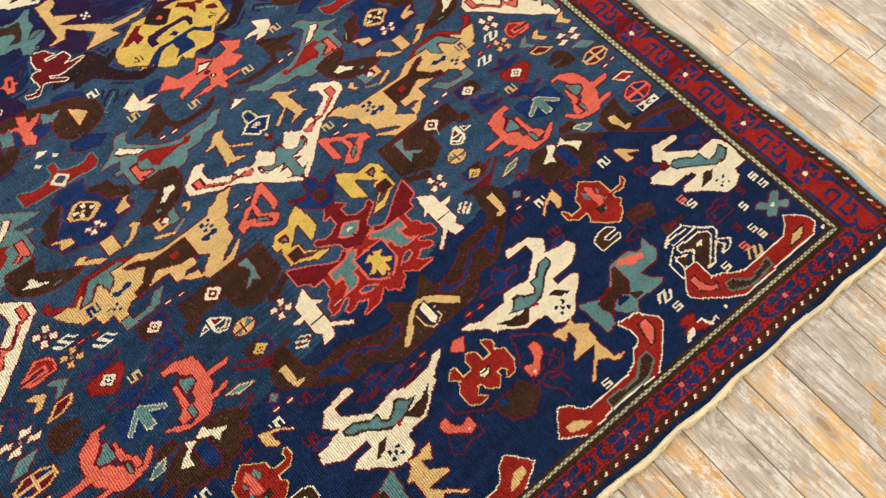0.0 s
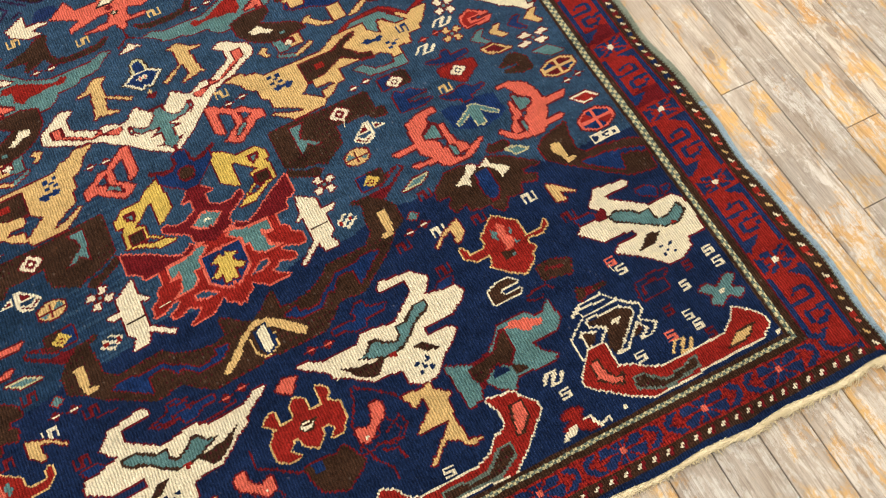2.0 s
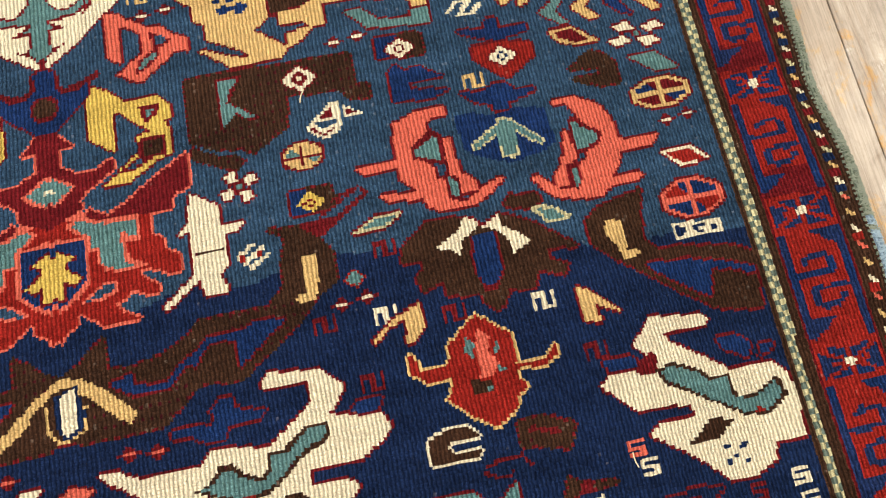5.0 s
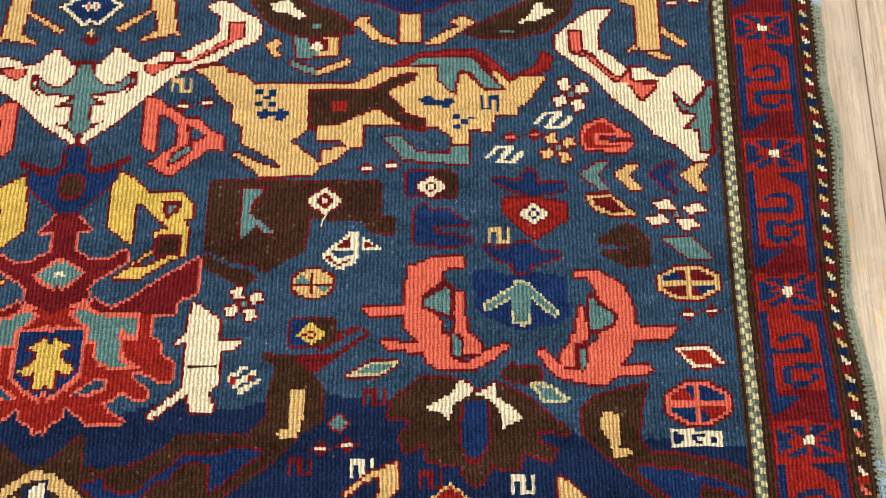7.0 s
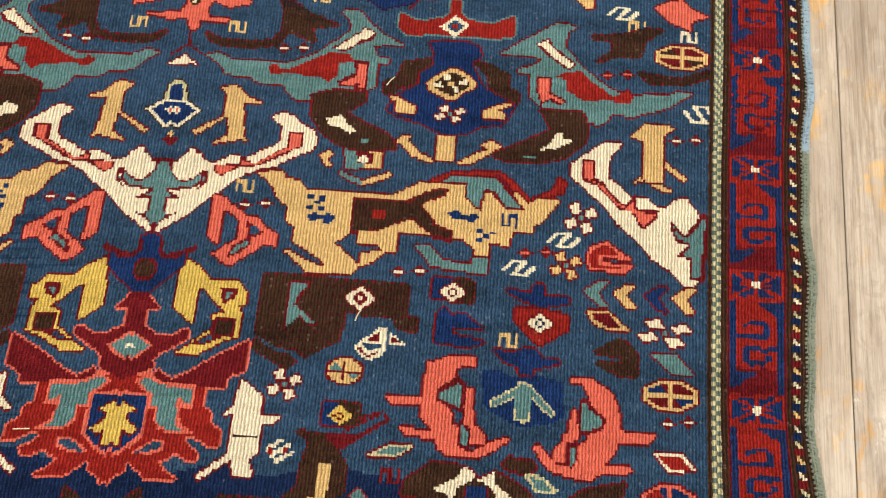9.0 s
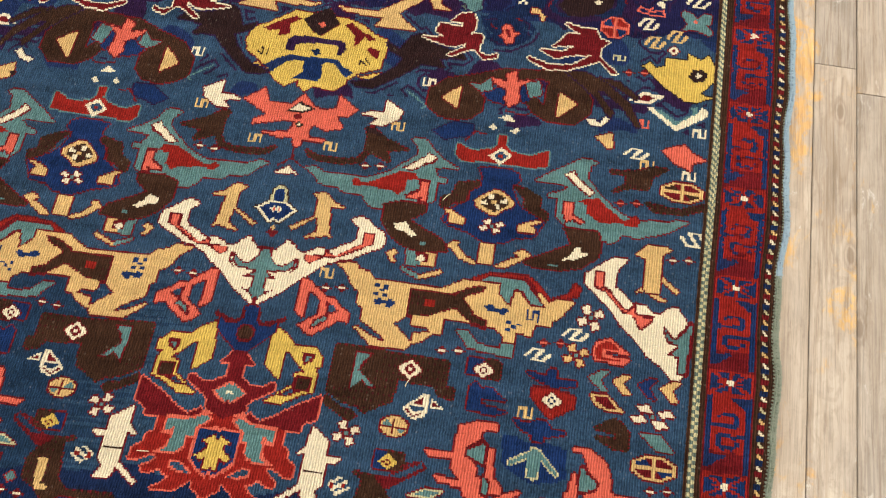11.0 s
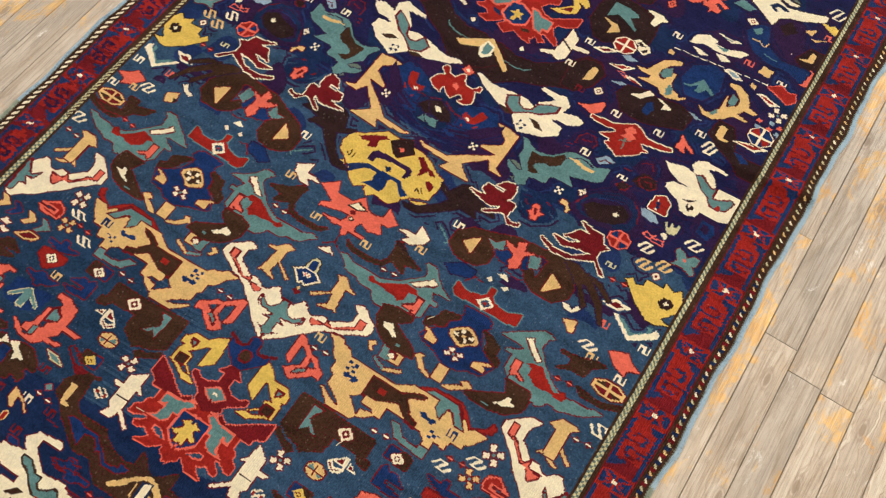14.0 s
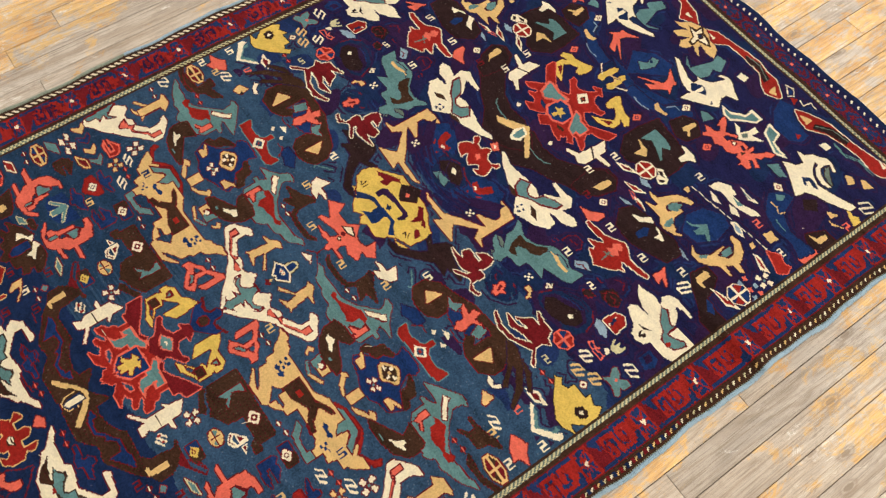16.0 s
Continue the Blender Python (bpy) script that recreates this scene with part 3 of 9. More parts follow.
motif("horse_motif", 112, 338, "D", "mir", [
    ("Y",[(-70.5,16),(-64.5,16.5),(-59.5,17),(-57.5,14.5),(-50.5,12.5),(-47.5,9.5),(-27,9),(-27,-10),(-33,-14.5),(-22.5,-22.5),(-21,-23.5),(-23.5,-27.5),(-27,-28),(-43.5,-27.5),(-46.5,-25),(-50,-22.5),(-53.5,-19.5),(-52.5,-18.5),(-48,-21),(-44.5,-23),(-39.5,-24.5),(-35.5,-25),(-38.5,-22),(-45,-18),(-50.5,-15),(-51,-8),(-54.5,-6),(-54.5,1),(-58,2.5),(-60,4.5),(-63.5,10.5)]),
    ("Y",[(-23,-8),(-15,-7),(-7.5,-3.5),(-0.5,0),(2.5,-2),(9.5,-8),(-6,-7.5),(-6,-16.5),(-10.5,-17.5),(-13.5,-20.5),(-21,-24.5),(-21.5,-18),(-11.5,-17),(-15,-14),(-22.5,-13.5)]),
    ("Y",[(-27,9),(-9,9.5),(-3.5,12.5),(2,16),(22,15.5),(22.5,10.5),(28,5),(29.5,5),(31,13.5),(33,13.5),(40,6.5),(49.5,6),(41.5,14),(45.5,14),(50.5,9),(55.5,12.5),(65,12.5),(59.5,4.5),(56,0),(53,-1),(52.5,-4),(44,-4),(43,-11),(34.5,-10),(34.5,-17),(28,-16.5),(27.5,-13),(23,-9.5),(18,-9),(14,-5),(9,-2.5),(7.5,0.5),(3,5),(14,14),(10.5,13),(4,11),(-2.5,7.5),(-8.5,6),(-27,6)]),
    ("D",[(-27,6.5),(-6.5,7),(-1,7.5),(4,11.5),(12,14),(15.5,13.5),(13.5,10),(5,6.5),(4,5),(9,-0.5),(10.5,-3),(18,-5.5),(18.5,-10),(10,-9),(4,-5),(-0.5,-1.5),(-7.5,-4.5),(-14,-7.5),(-22.5,-8.5),(-26.5,-9)]),
    ("K",[(-26,5.5),(-6.5,6),(-1,6.5),(4,10.5),(12,13),(14.5,13),(13,11),(4,7),(3,5),(8,-0.5),(9.5,-3.5),(17,-6.5),(17.5,-9),(10,-8),(4,-4),(-0.5,-0.5),(-7.5,-3.5),(-14,-7),(-23,-8),(-25.5,-8)]),
    ("R",[(-18.5,2),(-12,2.5),(-12,-1.5),(-18,-1.5)]),
    ("D",[(23,18.5),(38,21),(46.5,9.5),(50,6),(40,6),(35,13),(31.5,14.5),(29.5,4),(23,9.5)]),
    ("T",[(12.5,17.5),(16,20),(36,20),(39,16),(45.5,9),(48,7),(40.5,7.5),(36,13.5),(31,15.5),(28.5,5.5),(23.5,10.5),(23,16.5)]),
    ("B",[(-46.5,7),(-44,7),(-44,4.5),(-46.5,5)]),
    ("B",[(-41.5,7),(-38.5,7),(-38.5,4.5),(-41.5,4.5)]),
    ("B",[(-44,4.5),(-41.5,4.5),(-41,3),(-44,3)]),
    ("B",[(-46.5,2.5),(-43.5,2.5),(-43.5,0.5),(-46.5,0.5)]),
    ("B",[(-41.5,2.5),(-38.5,2.5),(-38.5,0.5),(-41.5,0.5)]),
    ("B",[(-46.5,-3),(-45,-2),(-42.5,-1),(-41,-2.5),(-38.5,-2),(-36.5,-1),(-33,-3),(-36,-5.5),(-38.5,-6),(-39.5,-3.5),(-42.5,-5),(-45,-4.5)]),
    ("B",[(15.5,2.5),(18,4.5),(21.5,2.5),(24.5,2),(27.5,3.5),(29.5,1.5),(27,-1),(24.5,-1),(23.5,0.5),(20.5,-0.5),(17,0.5)]),
    ("B",[(39,4),(40.5,4),(40,-0.5),(42,-0.5),(42.5,4),(46.5,4),(46.5,-2.5),(45,-2.5),(45.5,2.5),(43.5,2.5),(43.5,-2),(39,-2)]),
    ("B",[(28.5,-4),(31.5,-4),(31,-6),(28.5,-6)]),
    ("B",[(31.5,-6),(34,-6),(34,-8.5),(31.5,-8)]),
    ("B",[(34,-4.5),(37,-4.5),(37,-6),(34,-6)]),
    ("B",[(28.5,-8),(31,-8),(31,-10),(28.5,-10)]),
])
motif("hoof_motif", 130, 319, "D", "mir", [
    ("T",[(-16.5,6),(-10.5,6.5),(-6.5,3),(-3,0),(3.5,-1),(9.5,-1),(9.5,2.5),(16,2.5),(16,-4.5),(7.5,-4.5),(0,-4),(-8.5,-3),(-11.5,1)]),
])
motif("yellow_bird_motif", 33, 290, "D", "mir", [
    ("G",[(-17.5,23.5),(-8.5,18.5),(-4.5,14.5),(7,14.5),(12.5,9.5),(12.5,3.5),(9,4),(11,0),(11.5,-9.5),(5.5,-11.5),(-5,-18),(-14.5,-18),(-8,-13.5),(-2,-13.5),(2,-11.5),(9,-8),(8.5,-2.5),(-0.5,-2.5),(-0.5,-8.5),(-6.5,-12.5),(-8.5,-13),(-1,-7.5),(-0.5,-1),(4,0.5),(1,3),(-7,10),(-8.5,10),(-9.5,-5),(-18,1),(-17.5,12.5)]),
    ("D",[(0,-1.5),(9,-2),(8.5,-10),(0,-9.5)]),
    ("K",[(1,-2.5),(8,-3),(7.5,-8.5),(1,-8.5)]),
    ("D",[(0.5,10.5),(8.5,11),(7,6.5),(2,3.5)]),
    ("T",[(2.5,9),(7,9.5),(3.5,6)]),
])
motif("medallion_motif", 0, 253, "C", "sym", [
    ("D",[(1.5,44),(4.5,42.5),(7,39),(10,37),(4.5,37),(4,34),(4.5,29),(8.5,27.5),(10.5,25.5),(16.5,26),(21,29),(23.5,29),(23.5,26),(19,22.5),(12.5,18.5),(10.5,15.5),(11,13.5),(10.5,12),(5.5,9.5),(0.5,7),(-4,19),(-3,39.5)]),
    ("R",[(0.5,7),(5.5,9.5),(11.5,8),(30.5,6.5),(41,6),(34,5.5),(34,-2),(37.5,-4),(38,-8),(43,-11.5),(43.5,-16.5),(39.5,-17),(35,-15),(30.5,-13.5),(29,-15),(32,-18.5),(35.5,-20.5),(34.5,-23.5),(30.5,-23),(26.5,-20.5),(23,-23),(20,-24.5),(22.5,-27.5),(29,-31),(15.5,-30.5),(8,-25),(6.5,-29),(3,-31.5),(1,-34.5),(-5,-20.5)]),
    ("D",[(49,26),(49,13.5),(44.5,11.5),(42.5,9.5),(42,6.5),(30.5,6.5),(21.5,6.5),(13.5,8),(11.5,10),(13,12),(19.5,8),(26,11.5),(32,16),(39,20.5)]),
    ("C",[(4.5,7),(10.5,10),(15,7.5),(18,7),(30,6.5),(30.5,-2.5),(26,-2.5),(25,-4),(26,-9),(32,-12.5),(22,-13.5),(17.5,-11.5),(15.5,-9),(15.5,-4),(12,-4),(11.5,1.5),(8,3.5)]),
    ("T",[(6.5,7),(10.5,8.5),(15,6),(18,5.5),(29,5.5),(29,-1.5),(26.5,-1),(23.5,1.5),(23.5,-3),(24.5,-5),(24.5,-10),(28.5,-12),(22,-12.5),(18.5,-10.5),(16.5,-8.5),(16.5,-3),(13,-3),(12.5,2),(9,4.5)]),
    ("C",[(1,3.5),(3.5,2.5),(12,2),(12.5,-5.5),(12.5,-15),(6.5,-20.5),(1.5,-24),(-4,-11)]),
    ("B",[(1,1.5),(10.5,1),(11,-5.5),(11,-14),(6,-19),(1.5,-22),(-4,-11)]),
    ("D",[(1.5,-1),(4.5,-2.5),(9,-5),(5.5,-6.5),(5,-8),(6.5,-9.5),(10.5,-12.5),(6.5,-16),(4.5,-14.5),(4.5,-19.5),(1.5,-20.5),(-4,-11)]),
    ("G",[(1.5,-2),(4.5,-3.5),(8,-5),(4.5,-6),(4,-8.5),(6,-10.5),(9.5,-12.5),(7,-14.5),(3.5,-13),(3.5,-19),(1.5,-19.5),(-4,-11)]),
    ("C",[(9,-21.5),(14.5,-17),(18.5,-15.5),(21.5,-16),(21.5,-20),(17,-21.5),(11.5,-22.5)]),
    ("F",[(10.5,-21.5),(15,-18),(18.5,-16.5),(20.5,-17),(20.5,-19),(16.5,-20.5),(12.5,-21.5)]),
    ("C",[(0.5,27),(4.5,25),(9.5,21.5),(5.5,17.5),(1.5,15),(-2.5,21)]),
    ("T",[(1,26),(4,24),(8,21.5),(4.5,18.5),(1,16),(-2.5,21)]),
    ("W",[(1,22),(2,21),(1.5,20),(-0.5,21)]),
    ("D",[(1,21.5),(1.5,21),(1,21),(0.5,21)]),
])
motif("bar_motif", 52, 241, "D", "mir", [
    ("W",[(-3.5,22),(6.5,15.5),(6.5,8),(15,8.5),(12,5.5),(7,4.5),(7.5,-6),(4,-9.5),(6.5,-15.5),(-1.5,-15.5),(-3.5,-10),(-14.5,-18),(-16.5,-17),(-4.5,-7.5),(-4.5,8),(-10.5,6.5),(-4.5,12),(-4.5,17.5)]),
    ("K",[(-4,0),(6,0),(6,-1),(-4,-1)]),
])
motif("brown_patch_motif", 78, 293, "D", "mir", [
    ("K",[(-27.5,15.5),(-5,15),(5,14),(35.5,14.5),(35.5,3),(35.5,0),(40,-0.5),(39.5,-6),(32.5,-5),(29.5,-0.5),(16.5,0.5),(9,1),(9,-3.5),(8,-11.5),(1.5,-15),(-5,-19),(-10,-16),(-17.5,-15),(-26.5,-10.5),(-27,1.5)]),
    ("D",[(-16.5,13),(-5.5,13.5),(-10,6.5),(-11.5,2.5),(0,-6.5),(-5.5,-6),(-10,-3),(-15.5,-8.5),(-15.5,1)]),
    ("T",[(-15.5,12),(-7,12.5),(-11,7),(-12.5,2.5),(-9,0),(-2,-5.5),(-6,-5),(-10,-2),(-14.5,-7),(-14.5,1)]),
])
motif("brown_band_motif", 61, 274, "D", "mir", [
    ("K",[(-10.5,6.5),(0,0),(6,0),(8,-2.5),(4.5,-5.5),(-9.5,2)]),
])
lozenge(93, 300, 6, 5, "W", "D", True)
wheel(90, 269, 7.6, 4.8, "Y", "T", None, "D", True)
pinwheel(66, 262, 7, 6, "W", "D", True)
motif("box_motif", 90, 251, "D", "mir", [
    ("K",[(-1,5),(7.5,5.5),(9.5,-3),(1,-4.5)]),
    ("B",[(-7.5,5),(-1,5.5),(1,-4.5),(-7,-4)]),
    ("G",[(0,4),(5.5,0),(0.5,-4),(-5,-0.5)]),
    ("D",[(0,1.5),(2.5,-0.5),(0.5,-2),(-2.5,-0.5)]),
    ("G",[(0.5,0.5),(1.5,-0.5),(0,-1),(-1,-0.5)]),
])
motif("box_wing_motif", 94, 243, "", "mir", [
    ("D",[(-11.5,1.5),(6,1.5),(17,7),(6,-0.5),(-2.5,-6),(-13,-2)]),
])
motif("striped_motif", 68, 236, "", "mir", [
    ("W",[(-7,0),(0,4.5),(1.5,4),(-5.5,-1)]),
    ("W",[(-5,-2),(3,3),(4.5,2),(-3,-3)]),
    ("W",[(-2.5,-4),(5.5,0.5),(6,-0.5),(-0.5,-5)]),
    ("R",[(-5,1),(-3,1),(-2.5,-1.5),(-5,-1.5)]),
    ("R",[(1,0.5),(3.5,1.5),(3.5,-1),(1.5,-1.5)]),
])
motif("crescent_motif", 192, 249, "D", "mir", [
    ("C",[(-7.5,23.5),(0.5,23.5),(3.5,21),(8.5,19),(11.5,15.5),(13.5,10.5),(14,3),(19,2),(30,1.5),(25.5,-2.5),(19,-2),(13,-2),(12.5,-5.5),(8,-10.5),(19.5,-11.5),(20,-12.5),(17,-14.5),(7.5,-13.5),(3,-16.5),(-5,-16.5),(-13,-15),(-18,-12),(-21.5,-7),(-22.5,-4.5),(-19.5,-5),(-15.5,-9),(-13,-12),(-5,-11),(-4.5,-9),(-3.5,-4),(-0.5,-2.5),(1,0.5),(6.5,2.5),(8,6.5),(4.5,9.5),(1,13),(-0.5,16.5),(-2.5,20.5),(-7.5,21)]),
    ("C",[(-7,10.5),(-5,10.5),(-4,-1.5),(-8.5,-3.5),(-9,-10.5),(-13.5,-11),(-13.5,-6),(-10.5,-3.5),(-9.5,-0.5),(-8,0.5)]),
    ("D",[(-3,14),(-0.5,14.5),(1.5,11),(5,9),(7.5,6),(6,2.5),(1,1),(-3.5,1)]),
    ("T",[(-3,13),(-1,13.5),(0.5,10.5),(4,8),(6.5,6),(5,3.5),(1,2),(-2.5,2)]),
    ("D",[(-8,-5),(-4,-3.5),(-4.5,-10.5),(-6.5,-13),(-8.5,-11.5)]),
    ("T",[(-7,-5.5),(-5,-4.5),(-5,-10),(-6.5,-12),(-7.5,-11)]),
])
motif("crescent_motif", 136, 255, "D", "mir", [
    ("C",[(8,23),(-1.5,23.5),(-5.5,21.5),(-11.5,19.5),(-12.5,15),(-13,14),(-13.5,5),(-28.5,5),(-25.5,2),(-13.5,2),(-13,-2),(-9.5,-6),(-7.5,-8.5),(-18.5,-7),(-20.5,-7.5),(-18,-10),(-6.5,-11),(-4.5,-14.5),(-1.5,-16.5),(11.5,-17),(17.5,-14.5),(24.5,-9),(23.5,-8.5),(15.5,-11.5),(10.5,-14.5),(6.5,-14.5),(4,-12.5),(3.5,-6),(0.5,-4.5),(-0.5,0.5),(-4.5,3.5),(-6.5,6),(-6.5,9),(-0.5,14),(0.5,17.5),(3.5,19),(8,19.5)]),
    ("C",[(5,10.5),(7.5,10.5),(8.5,1.5),(9.5,-4.5),(13.5,-7.5),(14,-12),(8.5,-12.5),(8,-6.5),(5,-4.5),(4.5,2.5)]),
    ("D",[(1.5,14),(4,11.5),(4,1),(-2,2.5),(-6.5,4.5),(-6.5,8.5),(0,12.5)]),
    ("T",[(1.5,12.5),(3,10.5),(3,2),(-1.5,3.5),(-5.5,5),(-5.5,7.5),(0.5,11)]),
    ("D",[(3,-3.5),(7.5,-6),(8,-12.5),(6,-14.5),(3.5,-13)]),
    ("T",[(4,-5),(6.5,-6.5),(7,-12),(6,-13.5),(4.5,-12)]),
])
motif("arrow_motif", 164, 261, "", "mir", [
    ("B",[(-17.5,12),(-10,12),(-4,9.5),(2,12),(16.5,9),(18,-5.5),(12.5,-8.5),(1.5,-10),(-4.5,-9),(-12.5,-4.5),(-15.5,-1.5),(-16.5,5.5)]),
    ("L",[(1,8),(4,6.5),(6,4.5),(14,-3.5),(13,-6.5),(7,-1.5),(4.5,1),(4,-7.5),(1.5,-9),(-3,-7.5),(-3.5,1),(-11.5,-3.5),(-13,-2.5),(-13,0),(-3,5.5),(-1.5,7.5)]),
    ("T",[(1,7.5),(4,5.5),(6,3.5),(13,-3.7),(12.5,-5.2),(7,-0.5),(4,2.2),(3.2,-7.2),(-2.2,-7.2),(-2.8,2),(-11.5,-2.6),(-12,-0.6),(-2.5,5),(-1,7)]),
])
motif("half_vee_motif", 218, 345, "D", "mir", [
    ("W",[(-36.5,22.5),(-33,25.5),(-27,30.5),(-21.5,34),(-14,33.5),(-15.5,30.5),(-19,27.5),(-20.5,19),(-19.5,16.5),(-16.5,15),(-12,11),(-10,8.5),(-2,8.5),(0,6.5),(3.5,3.5),(7,4),(10.5,7.5),(13,9),(17,9.5),(17.5,7),(20.5,4),(22,1.5),(20.5,-2),(17.5,-5.5),(15.5,-8),(12,-4.5),(9,-2),(9.5,-6.5),(11.5,-11),(12.5,-12),(17.5,-12.5),(12,-17),(17.5,-19),(18,-26.5),(23,-28),(21,-30),(17.5,-32),(14.5,-30),(9.5,-25),(0.5,-19.5),(-5.5,-12.5),(-15.5,-4.5),(-20.5,2),(-31.5,12),(-36.5,16)]),
    ("D",[(-32,25),(-25.5,25),(-26,16),(-22,15),(-21,13),(-16,7),(-12.5,4.5),(-7.5,9),(-6.5,4.5),(-4.5,2.5),(4,3),(2.5,-1.5),(-2.5,-6.5),(-5,-5.5),(-8,-0.5),(-9.5,2),(-15,2.5),(-19,6.5),(-24.5,12.5),(-32,15)]),
    ("C",[(-31,24),(-27,24),(-27.5,15.5),(-22.5,13),(-17,6),(-11.5,3),(-8.5,6.5),(-7,2),(2,1),(1,-1),(-3,-5),(-5,-4),(-7,0.5),(-15,4),(-20,9),(-25.5,14),(-31,16.5)]),
    ("D",[(9,-2),(12,-5),(15.5,-8),(18.5,-6),(21.5,-2),(23.5,2),(26.5,1),(23.5,-28),(18.5,-27.5),(18,-19),(12,-17.5),(17.5,-13),(17,-12),(11,-11)]),
    ("T",[(10,-3.5),(12,-6.5),(15.5,-9.5),(18.5,-7.5),(22,-3.5),(24,0.5),(25,0),(22.5,-26.5),(19.5,-26.5),(19,-18),(14,-17),(18,-13.5),(18,-11),(12,-10)]),
])
motif("post_motif", 221, 366, "D", "mir", [
    ("Y",[(-7.5,17),(1.5,17),(1.5,5.5),(-1,-3.5),(1,-6),(6.5,-8.5),(1,-8.5),(-3.5,-6),(-5.5,-4),(-11.5,-6),(-7.5,-2),(-7,6.5)]),
    ("Y",[(2,6),(13.5,-3),(11.5,-4),(1,3.5)]),
])
motif("post_motif", 219, 377, "D", "mir", [
    ("Y",[(-4.5,11.5),(6.5,12),(9,10.5),(4,7),(4.5,-16),(-2.5,-16.5),(-4.5,-14.5),(-4.5,4),(-11.5,5)]),
])
motif("lizard_motif", 69, 411, "D", "mir", [
    ("T",[(-58.5,-1),(-52,0),(-46.5,-2.5),(-31,-3),(-21.5,-3),(-15.5,-1),(-8,3),(-0.5,9.5),(6.5,16),(7.5,19),(4.5,23.5),(1,26),(8.5,27.5),(12.5,25.5),(15.5,21),(22.5,15.5),(28,12.5),(33.5,10),(25.5,10),(18,9),(20.5,4.5),(21.5,3),(26.5,3),(26,0.5),(21,0),(21,-12),(15,-15.5),(9.5,-14.5),(2,-15),(-3,-18),(-9,-21),(-14.5,-21),(-18.5,-18),(-21.5,-14),(-32,-14.5),(-37.5,-10.5),(-44,-11),(-48.5,-9.5),(-53,-4.5)]),
    ("R",[(-29.5,-5),(-25.5,-4),(-22.5,-6.5),(-19,-5.5),(-11.5,-1.5),(-2.5,3.5),(2.5,4.5),(7.5,4),(10,0),(3,-1),(3.5,-7.5),(-1,-11),(-6.5,-8.5),(-10.5,-9.5),(-14.5,-8),(-22.5,-8.5),(-27.5,-8.5)]),
    ("D",[(-1,6.5),(12,16.5),(13,19),(19.5,16),(17,11.5),(12.5,10),(5,4.5)]),
    ("W",[(0,6),(12,15.5),(13,18),(18,16),(16,13),(12.5,11.5),(5,5.5)]),
    ("D",[(10,0.5),(16.5,1),(17.5,-14),(10.5,-15),(11,-13),(4.5,-13.5),(3.5,-10.5),(11,-5.5)]),
    ("C",[(11.5,-1),(15.5,-0.5),(16,-12.5),(12,-13.5),(14.5,-11),(5.5,-12.5),(5,-11.5),(12,-6.5)]),
])
motif("lizard_motif", 181, 409, "D", "mir", [
    ("T",[(-34.5,11),(-25.5,18),(-15,24.5),(-8.5,29),(-4.5,29),(1.5,28),(-3,24.5),(-4,16.5),(1,11),(8,4),(16,-2.5),(25,-6.5),(35.5,-5),(43,-5.5),(49.5,-2.5),(56,-3),(49.5,-7.5),(40.5,-13),(34,-14.5),(27.5,-17),(18.5,-15.5),(16,-20),(12,-22),(7,-20.5),(3,-15),(-2,-14.5),(-11.5,-16),(-15.5,-13.5),(-19.5,-9.5),(-19.5,2),(-25.5,1.5),(-25.5,4),(-18.5,6.5),(-14.5,9.5),(-18.5,11.5)]),
    ("R",[(-8,1.5),(-4,3.5),(4,5),(9.5,-0.5),(18.5,-7),(25,-4),(28,-6),(27,-10),(21,-10),(14.5,-8.5),(10.5,-10.5),(4,-9.5),(-2.5,-5.5),(-3.5,0)]),
    ("D",[(-17.5,17.5),(-12,21.5),(-9,16.5),(-2,11),(2,8),(-1.5,4.5),(-8.5,9),(-14.5,14)]),
    ("W",[(-16.5,17.5),(-12.5,20),(-10,16),(-3,10.5),(0.5,8),(-1.5,5.5),(-8,10),(-13.5,15)]),
    ("D",[(-16.5,1.5),(-9.5,1.5),(-9.5,-7),(-2.5,-11),(-6,-13.5),(-10.5,-11),(-14.5,-14),(-16.5,-8)]),
    ("C",[(-15.5,0.5),(-10.5,0.5),(-10.5,-7.5),(-3.5,-11.5),(-6,-12),(-10,-9.5),(-14,-12.5),(-15.5,-8)]),
])
motif("blue_cloud_motif", 126, 401, "D", "mir", [
    ("B",[(-13,22.5),(-5,24),(5.5,24),(11,21.5),(12,17),(7.5,14),(9,9.5),(12,4),(16,0),(25.5,-3.5),(29.5,-5),(27,-10.5),(23.5,-16.5),(13,-18.5),(8,-21.5),(-2,-23.5),(-7.5,-21.5),(-15.5,-18),(-25.5,-15.5),(-30,-13),(-26.5,-6),(-21.5,-2.5),(-16.5,0.5),(-15.5,6.5),(-11,12.5),(-10,17)]),
])
motif("brown_cloud_motif", 104, 405, "D", "mir", [
    ("K",[(-2,7.5),(11,10),(11,7),(5,3.5),(4,-3.5),(-2.5,-5.5),(-6,-8.5),(-10.5,-9),(-10,-3),(-4,0)]),
])
motif("brown_cloud_motif", 147, 405, "D", "mir", [
    ("K",[(-12,10),(-4.5,9),(4.5,4),(4,-2),(9.5,-4.5),(8.5,-9.5),(-1,-5),(-5,-1),(-5.5,3)]),
])
